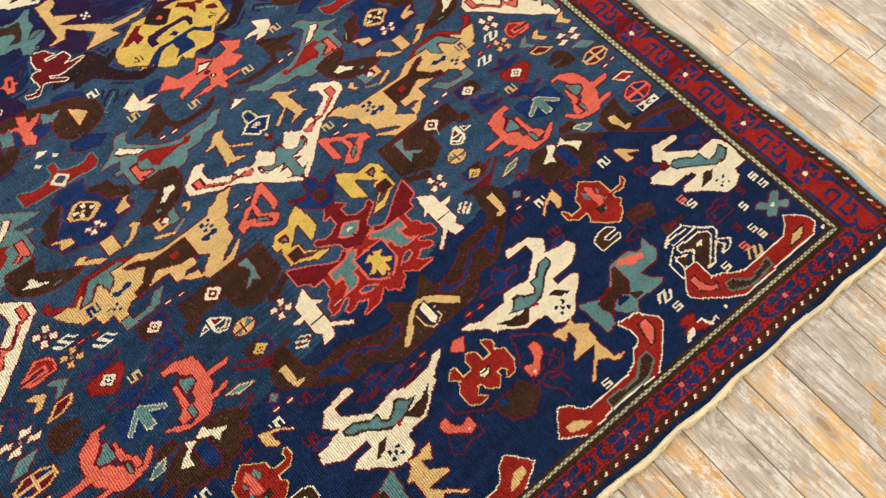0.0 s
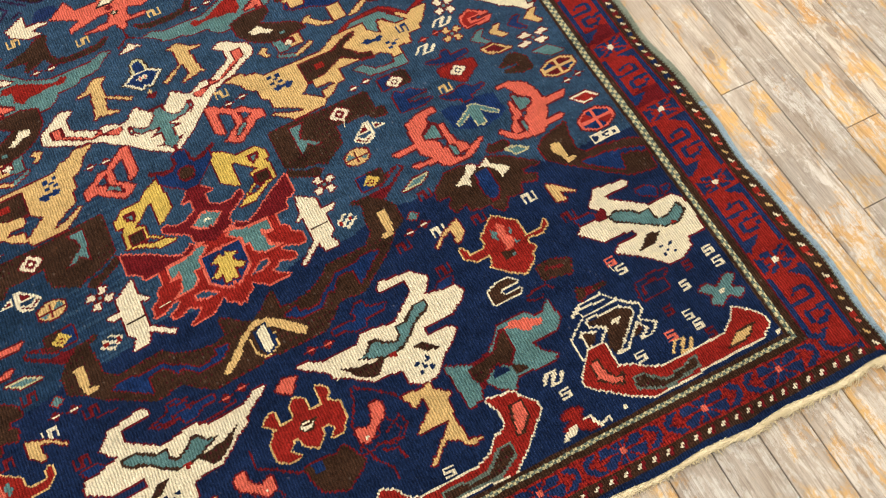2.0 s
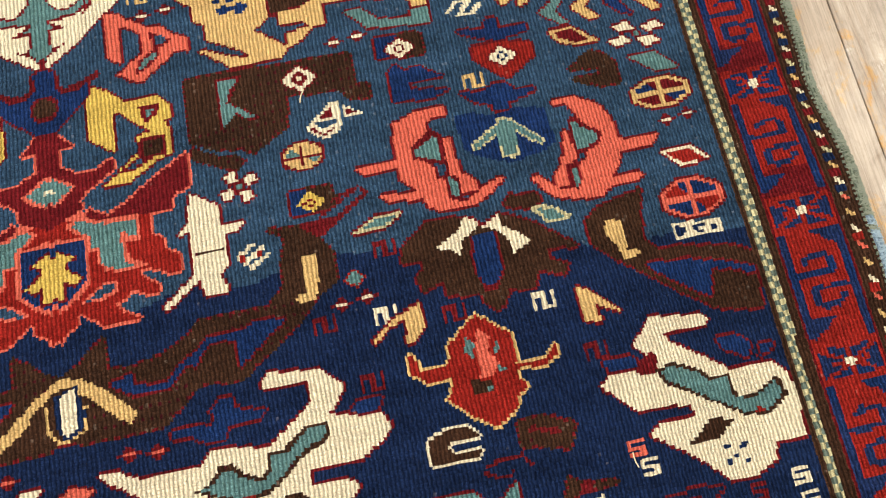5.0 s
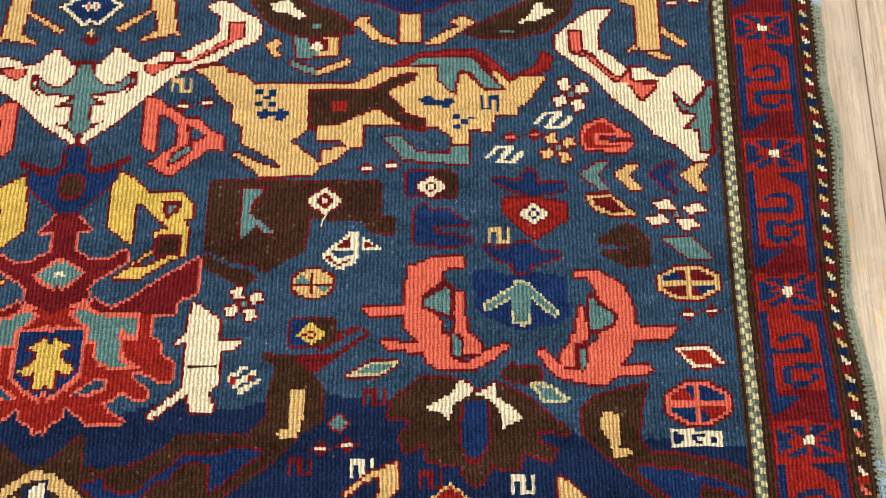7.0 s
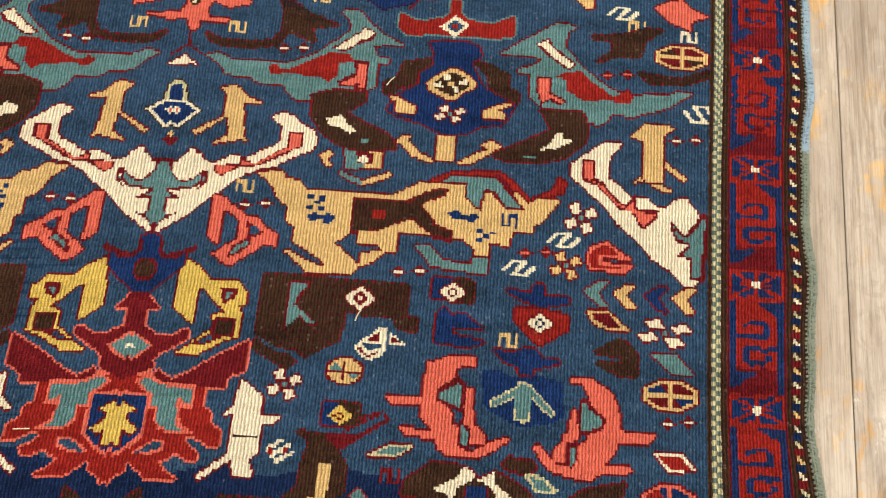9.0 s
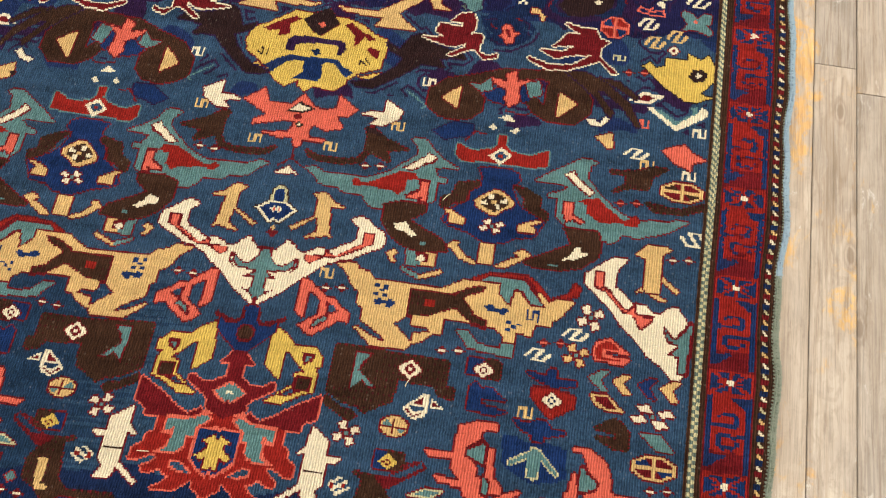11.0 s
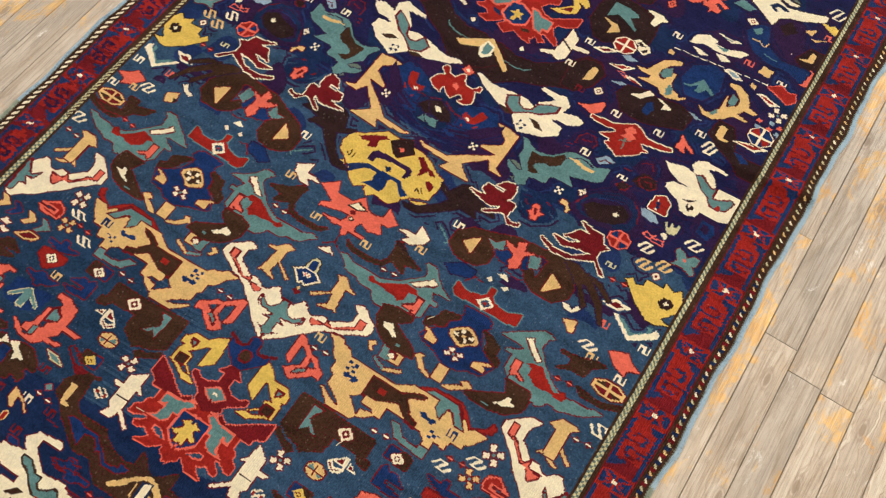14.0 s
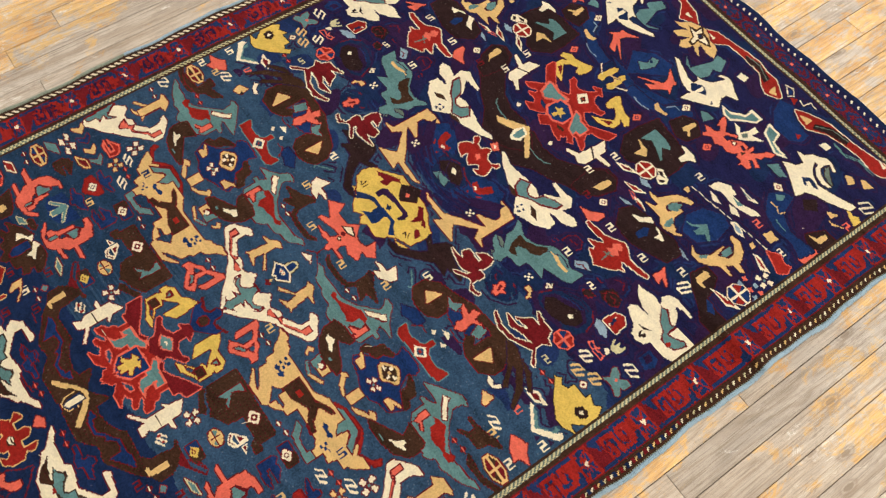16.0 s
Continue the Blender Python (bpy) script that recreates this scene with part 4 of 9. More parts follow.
motif("bat_motif", 125, 435, "T", "mir", [
    ("R",[(-27,3.5),(-25,3),(-19.5,0),(-13,0.5),(-6,2.5),(-2.5,5.5),(-3,12),(1.5,12.5),(2,5.5),(6,2),(11.5,1),(19.5,1.5),(26,5),(28,5),(27.5,-5.5),(19.5,-7),(9,-7),(0.5,-7.5),(-7,-7),(-23,-8),(-27,-5)]),
    ("W",[(-0.5,4),(7,-1),(0,-8),(-7.5,-2.5)]),
    ("Q",[(-0.5,1.5),(4,-1.5),(0,-5.5),(-5,-2)]),
    ("R",[(-1.5,-0.5),(0.5,-0.5),(1,-3),(-1.5,-3)]),
])
motif("flower_square_motif", 125, 403, "D", "mir", [
    ("Y",[(-0.5,8.5),(3.5,7.5),(11,2),(11.5,-1),(6.5,-3.5),(0.5,-8.5),(-2.5,-8),(-11,-3.5),(-11.5,-0.5),(-7,4)]),
    ("K",[(-0.5,6.5),(3.5,5),(8,2),(7.5,-1.5),(0.5,-6),(-2.5,-5),(-8.5,-2),(-8,1)]),
    ("W",[(-3.5,5),(-0.5,5),(-0.5,2.5),(-3.5,2.5)]),
    ("W",[(-8.5,-0.5),(-5,1),(-4,-2),(-7,-2)]),
    ("W",[(3,2),(6.5,3),(7,0.5),(3.5,0)]),
    ("W",[(0.5,-1.5),(3.5,-0.5),(3.5,-4),(1,-4.5)]),
    ("Y",[(-1.5,1.5),(1.5,1.5),(1.5,-1),(-1.5,-1)]),
])
pinwheel(125, 388, 7, 4, "W", "D", True)
motif("yellow_leaf_motif", 103, 391, "D", "mir", [
    ("Y",[(-7.5,4.5),(-2,3.5),(2,1.5),(6.5,-1),(6,-3.5),(-3,-3.5),(-3,1.5)]),
])
motif("yellow_leaf_motif", 147, 391, "D", "mir", [
    ("Y",[(7.5,4.5),(0.5,0.5),(3,-1),(3,-4),(-6.5,-4.5),(-6.5,-0.5),(-0.5,3)]),
])
motif("leaf_motif", 113, 239, "D", "mir", [
    ("L",[(-9.5,-2.5),(-0.5,2.5),(10,2.5),(1,-3.5)]),
    ("T",[(-7,-2),(0,1.5),(7.5,1.5),(0.5,-2.5)]),
])
wheel(228, 267, 12, 6, "D", "B", "Y", "D", True)
wheel(228, 225, 12, 7, "B", "R", "C", "D", True)
motif("diamond_motif", 230, 241, "D", "mir", [
    ("W",[(-10.5,3.5),(2.5,3.5),(10,-3),(-2.5,-4)]),
    ("R",[(-7.5,2),(1.5,2.5),(7.5,-2.5),(-1.5,-3)]),
])
motif("box_hook_motif", 227, 213, "", "mir", [
    ("W",[(-10,4.5),(9,2.5),(8.5,-2.5),(-10.5,-2)]),
    ("N",[(-8.5,3),(-4.5,1.5),(-6,-0.5),(-3,-1),(-8.5,-1)]),
    ("N",[(-2.5,2.5),(3,1.5),(0,0.5),(2.5,-1),(-1,-0.5)]),
    ("N",[(4,1.5),(7.5,1),(7,-1.5),(4,-1),(5.5,0)]),
])
dots(232, 256, "W", "D", True)
dots(100, 213, "W", "D", True)
dots(113, 313, "W", "D", True)
pinwheel(186, 342, 7, 7, "W", "D", True)
pinwheel(180, 320, 7, 6, "Y", "D", True)
pinwheel(225, 293, 12, 6, "W", "D", True)
knotted(178, 331, 7, 3, "W", True)
knotted(159, 317, 7, 3, "W", True)
dots(167, 325, "C", "D", True)
motif("house_motif", 198, 324, "D", "mir", [
    ("C",[(-8,5),(0,8),(11.5,0.5),(5.5,0.5),(-2,1.5),(-2.5,-1),(12.5,-2.5),(8.5,-6),(-8,-5),(-9.5,0)]),
    ("R",[(-6.5,4),(0,6.5),(5.5,2.5),(-3.5,2.5),(-4,-2.5),(7,-3),(6,-4.5),(-7,-4),(-8,1)]),
])
motif("chevron_motif", 195, 309, "D", "mir", [
    ("T",[(-7,0.5),(-0.5,5),(4.5,5),(-0.5,0),(4.5,-6.5),(0,-5.5)]),
])
motif("chevron_motif", 208, 308, "D", "mir", [
    ("Y",[(-7,1),(0,5.5),(4.5,5.5),(-0.5,0.5),(4.5,-5.5),(0,-5)]),
])
motif("chevron_motif", 222, 308, "D", "mir", [
    ("B",[(-7,1),(0,5),(4.5,5),(-0.5,0),(4.5,-6),(0,-5)]),
])
motif("chevron_motif", 235, 308, "D", "mir", [
    ("Y",[(-7,0.5),(-0.5,5),(4,4.5),(-0.5,0),(4,-6.5),(-0.5,-5.5)]),
])
motif("diamond_motif", 198, 297, "D", "mir", [
    ("Y",[(-8.5,4.5),(1,4.5),(11,-3.5),(1,-4),(-6,-1)]),
    ("D",[(-6.5,3.5),(0.5,3.5),(7,-2.5),(1,-2.5),(-4.5,0)]),
])
motif("leaf_motif", 228, 280, "D", "mir", [
    ("T",[(-9,3.5),(2,4),(10,-3.5),(0,-3.5),(-5,0.5)]),
])
dots(234, 382, "W", "D", True)
wheel(231, 424, 12, 6, "D", "K", "Y", "D", True)
ess(234, 435, 4, "W", False)
ess(210, 439, 4, "Y", False)
motif("pink_bird_motif", 231, 447, "D", "mir", [
    ("C",[(-13,3),(-5.5,6.5),(0,8),(3,4),(12,-0.5),(4,-4),(4.5,-9),(-5,-5)]),
])
knotted(203, 445, 7, 3, "W", False)
motif("antler_motif", 205, 430, "D", "one", [
    ("K",[(-19.5,2),(-2,4),(10.5,8.5),(17.5,8),(8.5,1),(7,-7),(-1.5,-6.5),(-14,-11.5),(-5.5,-4),(-5.5,0.5)]),
])
motif("brown_band_motif", 230, 414, "D", "mir", [
    ("K",[(-19.5,1),(-0.5,-1.5),(15,4.5),(15.5,0.5),(3.5,-3.5),(-14.5,-3.5)]),
])
dots(202, 413, "C", "D", True)
motif("box_motif", 88, 363, "D", "mir", [
    ("T",[(-9,5),(-0.5,5.5),(0.5,-4),(-7.5,-5.5)]),
    ("Y",[(-0.5,5),(8,4.5),(8,-4),(0.5,-4.5)]),
    ("D",[(-3.5,2.5),(3.5,3),(4,-2),(-3,-2.5)]),
    ("W",[(-0.5,2.5),(2.5,0.5),(0.5,-2.5),(-2.5,-0.5)]),
])
motif("zig_motif", 89, 354, "D", "mir", [
    ("T",[(-11.5,3),(-1,-1),(-1,-3.5),(-10,0.5)]),
    ("Y",[(11,4),(-1,-1.5),(-1,-3.5),(12.5,2)]),
])
motif("yellow_curl_motif", 72, 362, "D", "mir", [
    ("Y",[(-4,2),(0.5,4),(2,2),(-0.5,0),(2.5,-3),(-1,-2.5)]),
])
ess(37, 347, 4, "Y", False)
dots(51, 416, "W", "D", True)
dots(43, 339, "W", "D", True)
motif("half_oval_motif", 153, 159, "D", "mir", [
    ("K",[(-9,3.5),(-1,4.5),(10,0),(6.5,-7),(-8.5,-3.5)]),
    ("D",[(-5,2),(5.5,-1),(5,-2.5),(-6,0.5)]),
])
motif("red_leaf_motif", 163, 140, "D", "mir", [
    ("K",[(-6.5,3),(-0.5,0.5),(9.5,0),(8,-1),(-3.5,-1.5),(-8.5,-4)]),
    ("D",[(-3,1),(4.5,0),(-2.5,-1)]),
])
motif("outline_house_motif", 194, 128, "D", "mir", [
    ("N",[(-8,3.5),(4.5,5),(14,3.5),(10.5,1.5),(0,1.5),(9,-0.5),(9,-5.5),(-9,-4.5),(-9.5,-2.5)]),
    ("D",[(-6,2),(5,3),(5,1.5),(-5,0.5),(-5.5,-3),(-7,-3)]),
])
motif("cross_motif", 230, 110, "D", "mir", [
    ("T",[(-13.5,5),(-6,6.5),(-2.5,2.5),(6,6.5),(11.5,4.5),(5.5,0),(11.5,-3.5),(6,-6.5),(2,-2.5),(-4.5,-6),(-11,-3),(-6.5,0)]),
    ("W",[(-1.5,1.5),(2,1.5),(1.5,-0.5),(-1.5,-1)]),
])
ess(184, 141, 4, "W", True)
ess(181, 147, 4, "C", True)
ess(237, 130, 4, "W", True)
ess(238, 123, 4, "W", True)
ess(212, 120, 4, "W", True)
ess(203, 107, 4, "W", True)
ess(205, 101, 4, "W", True)
ess(187, 102, 4, "C", True)
ess(194, 113, 4, "D", True)
ess(221, 128, 4, "D", True)
ess(209, 95, 4, "D", True)
ess(167, 100, 4, "W", True)
ess(123, 101, 4, "W", True)
knotted(189, 96, 7, 3, "Y", True)
knotted(121, 110, 6, 3, "W", True)
ess(163, 200, 4, "W", True)
ess(109, 206, 4, "W", True)
ess(100, 185, 4, "D", True)
dots(-23, 178, "C", "D", True)
motif("plum_swirl_motif", 33, 124, "D", "mir", [
    ("N",[(1.5,12.5),(9.5,-1.5),(5,-6),(-2,-3),(-13.5,-4.5),(-10.5,0.5),(4,0.5)]),
    ("F",[(2,9),(7.5,-1),(4,-4),(-1.5,-2)]),
])
motif("red_hook_motif", 121, 88, "D", "mir", [
    ("R",[(-2,6.5),(5.5,4.5),(2.5,0.5),(9.5,-5.5),(3,-5.5),(-2,-1.5),(-7.5,-1.5),(-2,1.5),(-6.5,4)]),
])
motif("white_hook_motif", 125, 84, "", "mir", [
    ("W",[(-15,-1.5),(-12,2),(-7,3.5),(-4,2),(-7.5,-1),(-10.5,-0.5),(-13,-2.5)]),
    ("W",[(-1,3.5),(3.5,4.5),(6,-1.5),(12.5,0.5),(12.5,-3),(11,-3),(11,-1),(5,-3.5),(2.5,3),(-0.5,2.5)]),
])
motif("speck_motif", 194, 83, "", "mir", [
    ("W",[(-49,2),(-47,2),(-47,0.5),(-49,0)]),
    ("W",[(47,0),(50,0.5),(49.5,-1.5),(47,-1.5)]),
])
ess(54, 94, 6, "W", True)
ess(31, 485, 4, "K", False)
motif("pink_flower_motif", 116, 518, "D", "mir", [
    ("C",[(-4,2.5),(-3,6),(0.5,6.5),(2.5,2.5),(6,1),(3.5,-2.5),(3.5,-6.5),(-0.5,-6.5),(-2.5,-3),(-5,-1.5)]),
    ("R",[(-1,0.5),(1.5,1),(2,-2.5),(-0.5,-2.5)]),
])
ess(216, 502, 4, "K", True)
ess(61, 444, 4, "Y", True)
ess(23, 425, 4, "Y", True)
ess(205, 466, 4, "C", True)
ess(238, 464, 4, "W", True)
motif("hook_motif", 180, 464, "P", "one", [
    ("W",[(-8,1),(-3,1.5),(0.5,-1),(3,4.5),(6,2.5),(2.5,-2.5),(-3.5,-3.5)]),
])
motif("tri_box_motif", 186, 451, "D", "one", [
    ("Y",[(-7,2.5),(2.5,6.5),(4.5,-3.5),(1.5,-4.5),(-2.5,-1)]),
])
dots(199, 501, "C", "D", True)
motif("blue_patch_motif", 0, 559, "P", "sym", [
    ("B",[(10.5,7),(26.5,18),(45.5,21),(51.5,11),(40,-7.5),(22,-19),(4,-10),(2.5,4.5)]),
    ("K",[(4,8),(12,10.5),(15.5,-3.5),(4,-7)]),
    ("R",[(29.5,13),(36.5,18),(40.5,6),(35.5,-1.5),(24.5,-5),(20,4),(31.5,3)]),
    ("T",[(-3,-11),(6.5,-15.5),(-2.5,-19.5),(5.5,-21)]),
])
motif("curl_motif", -181, 461, "P", "one", [
    ("W",[(-7.5,2.5),(-4,5),(1,0),(6.5,-1),(4,-4),(-2.5,-1.5)]),
])
motif("tri_box_motif", -187, 449, "D", "one", [
    ("Y",[(-7.5,2),(1.5,7),(3.5,1.5),(3,-3),(-4.5,-5.5)]),
    ("K",[(-0.5,1.5),(4.5,1),(3,-3.5)]),
])
knotted(-212, 446, 7, 4, "W", False)
ess(-240, 436, 5, "W", False)
ess(-222, 441, 4, "Y", False)
ess(-74, 477, 4, "W", True)
motif("tooth_motif", -125, 454, "", "mir", [
    ("W",[(-5,3.5),(-1.5,7.5),(4.5,4.5),(0,2.5)]),
    ("W",[(-9,-2.5),(-7,-1),(-3.5,-3.5),(-6,-5)]),
    ("W",[(5,-2),(7,0),(9.5,-2.5),(7,-4.5)]),
])
knotted(-240, 395, 7, 4, "W", True)
motif("plum_patch_motif", -172, 480, "P", "mir", [
    ("P",[(-38,-2),(-7.5,-1),(13.5,1.5),(30,8.5),(31.5,5),(15.5,-1.5),(-8,-5),(-33,-6)]),
])
motif("antler_motif", -211, 423, "D", "one", [
    ("K",[(-26.5,-7.5),(-4,-4.5),(-7.5,10.5),(2.5,10.5),(3.5,4.5),(21.5,9.5),(15.5,1.5),(6.5,-1.5),(2.5,-8),(-16,-11)]),
])
motif("brown_snake_motif", 59, 215, "D", "mir", [
    ("K",[(-58.5,-8),(-54.5,-5.5),(-44,3.5),(-43.5,-7.5),(-36.5,-9),(-26.5,-7),(-17.5,-3),(-11.5,2.5),(11,2),(18,8),(18.5,16.5),(20.5,26),(13.5,29),(26,27.5),(32.5,22),(36.5,15.5),(35.5,6),(30.5,3.5),(19.5,-6.5),(5,-16),(-0.5,-20),(-15,-19),(-21,-24.5),(-28.5,-30),(-50,-30),(-59.5,-29)]),
    ("Y",[(25,17),(30.5,16.5),(29.5,7),(28,1),(22.5,0.5),(21,3),(25.5,4.5),(25,9.5)]),
])
motif("blue_channel_motif", 43, 204, "D", "mir", [
    ("B",[(-27,-1.5),(-20.5,0),(-19.5,-4),(-9.5,-5.5),(-7,-2),(-2,1.5),(2,3.5),(5,7),(17,6.5),(22.5,9.5),(33,8),(27,4),(15.5,-5),(14.5,4),(6.5,5.5),(3,1.5),(1,-2),(-2.5,-0.5),(-6.5,-5),(-9,-7.5),(-20,-7),(-26,-3.5)]),
])
motif("bar_arrow_motif", 0, 196, "", "one", [
    ("Y",[(0,11.5),(7,9.5),(12,6),(24,-5),(20.5,-8),(15,-3.5),(9.5,2),(1.5,8.5),(-3.5,6.5),(-8.5,3),(-14,-3.5),(-21.5,-8.5),(-24,-6),(-16.5,0),(-8,7)]),
    ("-Y",[(-5.5,2),(-5.5,-5),(-1.5,-10),(6,-7),(7,0.5)]),
    ("N",[(-3,5.5),(4.5,8),(7,-1.5),(5,-7),(-0.5,-9.5),(-2.5,-5),(-2.5,1)]),
    ("W",[(-1.5,5),(3.5,7),(4.5,-1),(3.5,-6),(0,-8),(-1,-5),(-1,1.5)]),
])
motif("white_bird_motif", 62, 162, "D", "mir", [
    ("W",[(-53.5,12.5),(-47,12),(-44,10),(-41,8.5),(-34.5,8.5),(-22.5,7.5),(-17.5,11.5),(-14.5,12.5),(1,9.5),(4,11.5),(9.5,15.5),(17,21),(17.5,27),(15,28.5),(2,28.5),(2,31),(5,33),(22.5,30.5),(28.5,23.5),(25,18.5),(21.5,16),(28.5,14.5),(39.5,12.5),(41,9),(40.5,6.5),(37,4),(31,0.5),(16.5,0.5),(13.5,-0.5),(13.5,-4.5),(20,-4.5),(27,-6),(28.5,-8.5),(22.5,-13.5),(17.5,-16.5),(11.5,-22.5),(8,-24.5),(1.5,-26),(-6.5,-21),(-6,-15),(-7.5,-14),(-13.5,-13),(-18.5,-13.5),(-21,-13),(-28,-8.5),(-32.5,-4.5),(-38.5,-1.5),(-39.5,1.5),(-45.5,6),(-50.5,9)]),
    ("K",[(15,14),(21.5,14),(21.5,10.5),(19,7),(14.5,6),(9.5,3),(6,-0.5),(0,-4.5),(-4,-5.5),(-12,-5),(-24,0.5),(-18.5,2.5),(-15.5,6.5),(-11.5,7),(-9,4),(-3,1),(-0.5,3),(0.5,8),(4,8.5),(6,8.5),(13,13.5)]),
    ("T",[(15.5,13),(20.5,13),(20.5,11),(18,8.5),(14,7.5),(9,4.5),(5,0.5),(-0.5,-3),(-4.5,-4),(-11.5,-3.5),(-21.5,0.5),(-17,2),(-14.5,5.5),(-12,5.5),(-9.5,2.5),(-2.5,-0.5),(1,2),(1.5,7),(4,7),(6.5,6.5),(14,12.5)]),
    ("K",[(-34,1),(-26,-2.5),(-16.5,-4),(-10,-4),(-17,-10.5),(-20.5,-11.5),(-27.5,-7)]),
    ("R",[(-8,-3.5),(-4.5,-4.5),(-5.5,-7),(-9,-5.5)]),
    ("K",[(2.5,-5.5),(9,-5.5),(17,-13),(9.5,-12)]),
    ("N",[(1.5,-13.5),(3.5,-14.5),(3,-16.5),(0.5,-15.5)]),
    ("N",[(7.5,-13),(9.5,-14),(8.5,-16),(6.5,-15.5)]),
    ("N",[(4.5,-16),(6.5,-17),(5.5,-19),(3.5,-18)]),
    ("N",[(7.5,-18),(10,-19),(9,-21),(7,-20.5)]),
    ("N",[(1.5,-18.5),(3.5,-19.5),(3,-21.5),(1,-20.5)]),
])
motif("white_bird_motif", 214, 155, "D", "mir", [
    ("W",[(-25.5,24),(-18.5,30),(-16,32),(4,29.5),(6,27),(3.5,25.5),(-9.5,26.5),(-12.5,25.5),(-11.5,23),(4,13.5),(8,10.5),(24.5,10),(29,6),(30,-1),(29,-13.5),(20,-14),(18,-14),(16.5,-19),(9.5,-21.5),(-3,-21.5),(-7,-18),(-14.5,-12.5),(-27,-5.5),(-27,-4),(-23,-2),(-12.5,-2),(-9,-1.5),(-10,2),(-14.5,2.5),(-29.5,3.5),(-38.5,11.5),(-39.5,13.5),(-34.5,17),(-19.5,17),(-21.5,20.5)]),
    ("K",[(-19.5,14.5),(-13,16.5),(-3.5,12.5),(1,8.5),(4.5,9.5),(8.5,9.5),(8.5,3.5),(9.5,1.5),(15,0.5),(25,5.5),(27,-1.5),(18.5,-6.5),(9,-4.5),(-2,1.5),(-10.5,6.5),(-17.5,10)]),
    ("T",[(-18.5,14),(-13.5,15),(-4,11.5),(0,7.5),(4,8.5),(7,8.5),(7,3),(9,1),(14.5,-0.5),(24,4),(25.5,-0.5),(18.5,-5),(9.5,-3.5),(-1.5,2.5),(-10,7.5),(-16,10.5)]),
    ("R",[(15.5,-2.5),(18.5,-4),(17,-5.5),(14,-4.5)]),
    ("K",[(-13.5,-9.5),(-4,-4),(6,-5),(-3,-10)]),
    ("N",[(-1,-11.5),(1,-12),(0,-13.5),(-2.5,-13)]),
    ("N",[(5.5,-12),(8,-12.5),(6.5,-14),(4.5,-13.5)]),
    ("N",[(1.5,-14.5),(4,-15),(2.5,-16.5),(0.5,-16)]),
    ("N",[(5.5,-16.5),(8,-17),(6.5,-18.5),(4.5,-18)]),
    ("N",[(-1.5,-16),(1,-17),(-0.5,-18.5),(-2.5,-18)]),
])
motif("teal_goat_motif", 107, 130, "D", "mir", [
    ("T",[(-32.5,9.5),(-20.5,4.5),(-10.5,4),(-3,9.5),(3.5,15.5),(18,15.5),(22.5,11.5),(27,11),(32.5,15),(34,5),(30.5,1),(27,-0.5),(20,0.5),(14.5,-0.5),(17,-5.5),(23.5,-11),(19,-12),(8,-11.5),(-1,-11),(-5,-16.5),(-12.5,-12),(-14.5,-8.5),(-18.5,-5.5),(-22.5,-13),(-29.5,-14),(-30.5,-4.5),(-31,3)]),
    ("C",[(5.5,12.5),(9.5,14),(16.5,13),(26,8),(24,6),(19,7),(16,5.5),(10,10)]),
    ("D",[(-22,3),(-12,4.5),(-5.5,5.5),(1,12.5),(5.5,13),(5.5,2.5),(4,-1),(-1.5,-5.5),(-5,-3),(-8.5,-2),(-13.5,-5),(-19,-8),(-22,-2.5)]),
    ("K",[(-21.5,2.5),(-12,3.5),(-5.5,4.5),(1.5,11),(4.5,12),(4.5,3),(3,0),(-1.5,-4),(-4.5,-2),(-9,-0.5),(-14,-4),(-19,-6.5),(-21,-2.5)]),
    ("K",[(-0.5,-4.5),(5.5,-7.5),(6,-10),(-0.5,-10)]),
    ("N",[(-11,-4),(-8,-2),(-3,-5),(-3,-7.5),(-12.5,-7)]),
])
motif("crab_motif", 2, 146, "Y", "one", [
    ("R",[(-19,9.5),(-14,13.5),(-12,13.5),(-12,5),(-4.5,5.5),(-3.5,12),(-1,14.5),(3.5,12.5),(4.5,5),(11,5),(11,14),(10.5,16),(16.5,11.5),(16.5,9.5),(13.5,6),(19,2.5),(19,-6),(15,-11.5),(8,-12.5),(12.5,-8),(9,-4.5),(6.5,-5.5),(6,-8.5),(1,-13),(-5,-9),(-6,-3.5),(-8.5,-4.5),(-12,-9),(-7.5,-13),(-14.5,-13),(-19.5,-9),(-19,-1),(-15.5,3.5),(-14,4.5)]),
    ("K",[(-5,-1),(-1,2),(6,0.5),(3,-3.5),(-1.5,-4)]),
    ("W",[(-4,-1),(-1,1),(4.5,0),(2.5,-2.5),(-1,-3)]),
    ("-K",[(-2,-1),(2,-0.5)]),
])
motif("pink_square_motif", 1, 168, "D", "one", [
    ("C",[(-6.5,0),(-1,4.5),(6,1.5),(0,-5.5)]),
])
motif("coral_hook_motif", 29, 131, "D", "mir", [
    ("C",[(4.5,9.5),(9,9),(10.5,5),(8.5,1),(4,-2),(-1.5,-6.5),(-4.5,-7),(-7,-5.5),(-7.5,-0.5),(-6,1.5),(-1.5,-1),(3,2)]),
    ("W",[(-3.5,-3.5),(-1,-3.5),(-3.5,-6)]),
])
motif("tan_bird_motif", 61, 117, "D", "mir", [
    ("Y",[(-13,19.5),(-0.5,18),(3.5,19),(4,15.5),(11.5,10),(8.5,8),(7.5,1),(7.5,-5.5),(8,-13.5),(15.5,-15.5),(11,-17),(7,-16),(5,-12),(-1,-9),(-6,-12.5),(-11,-17),(-13.5,-17),(-3,-8),(4,-1.5),(-11,-1),(-12,0),(-2,7.5),(-2,14.5),(-8,10.5),(-9,14.5)]),
])
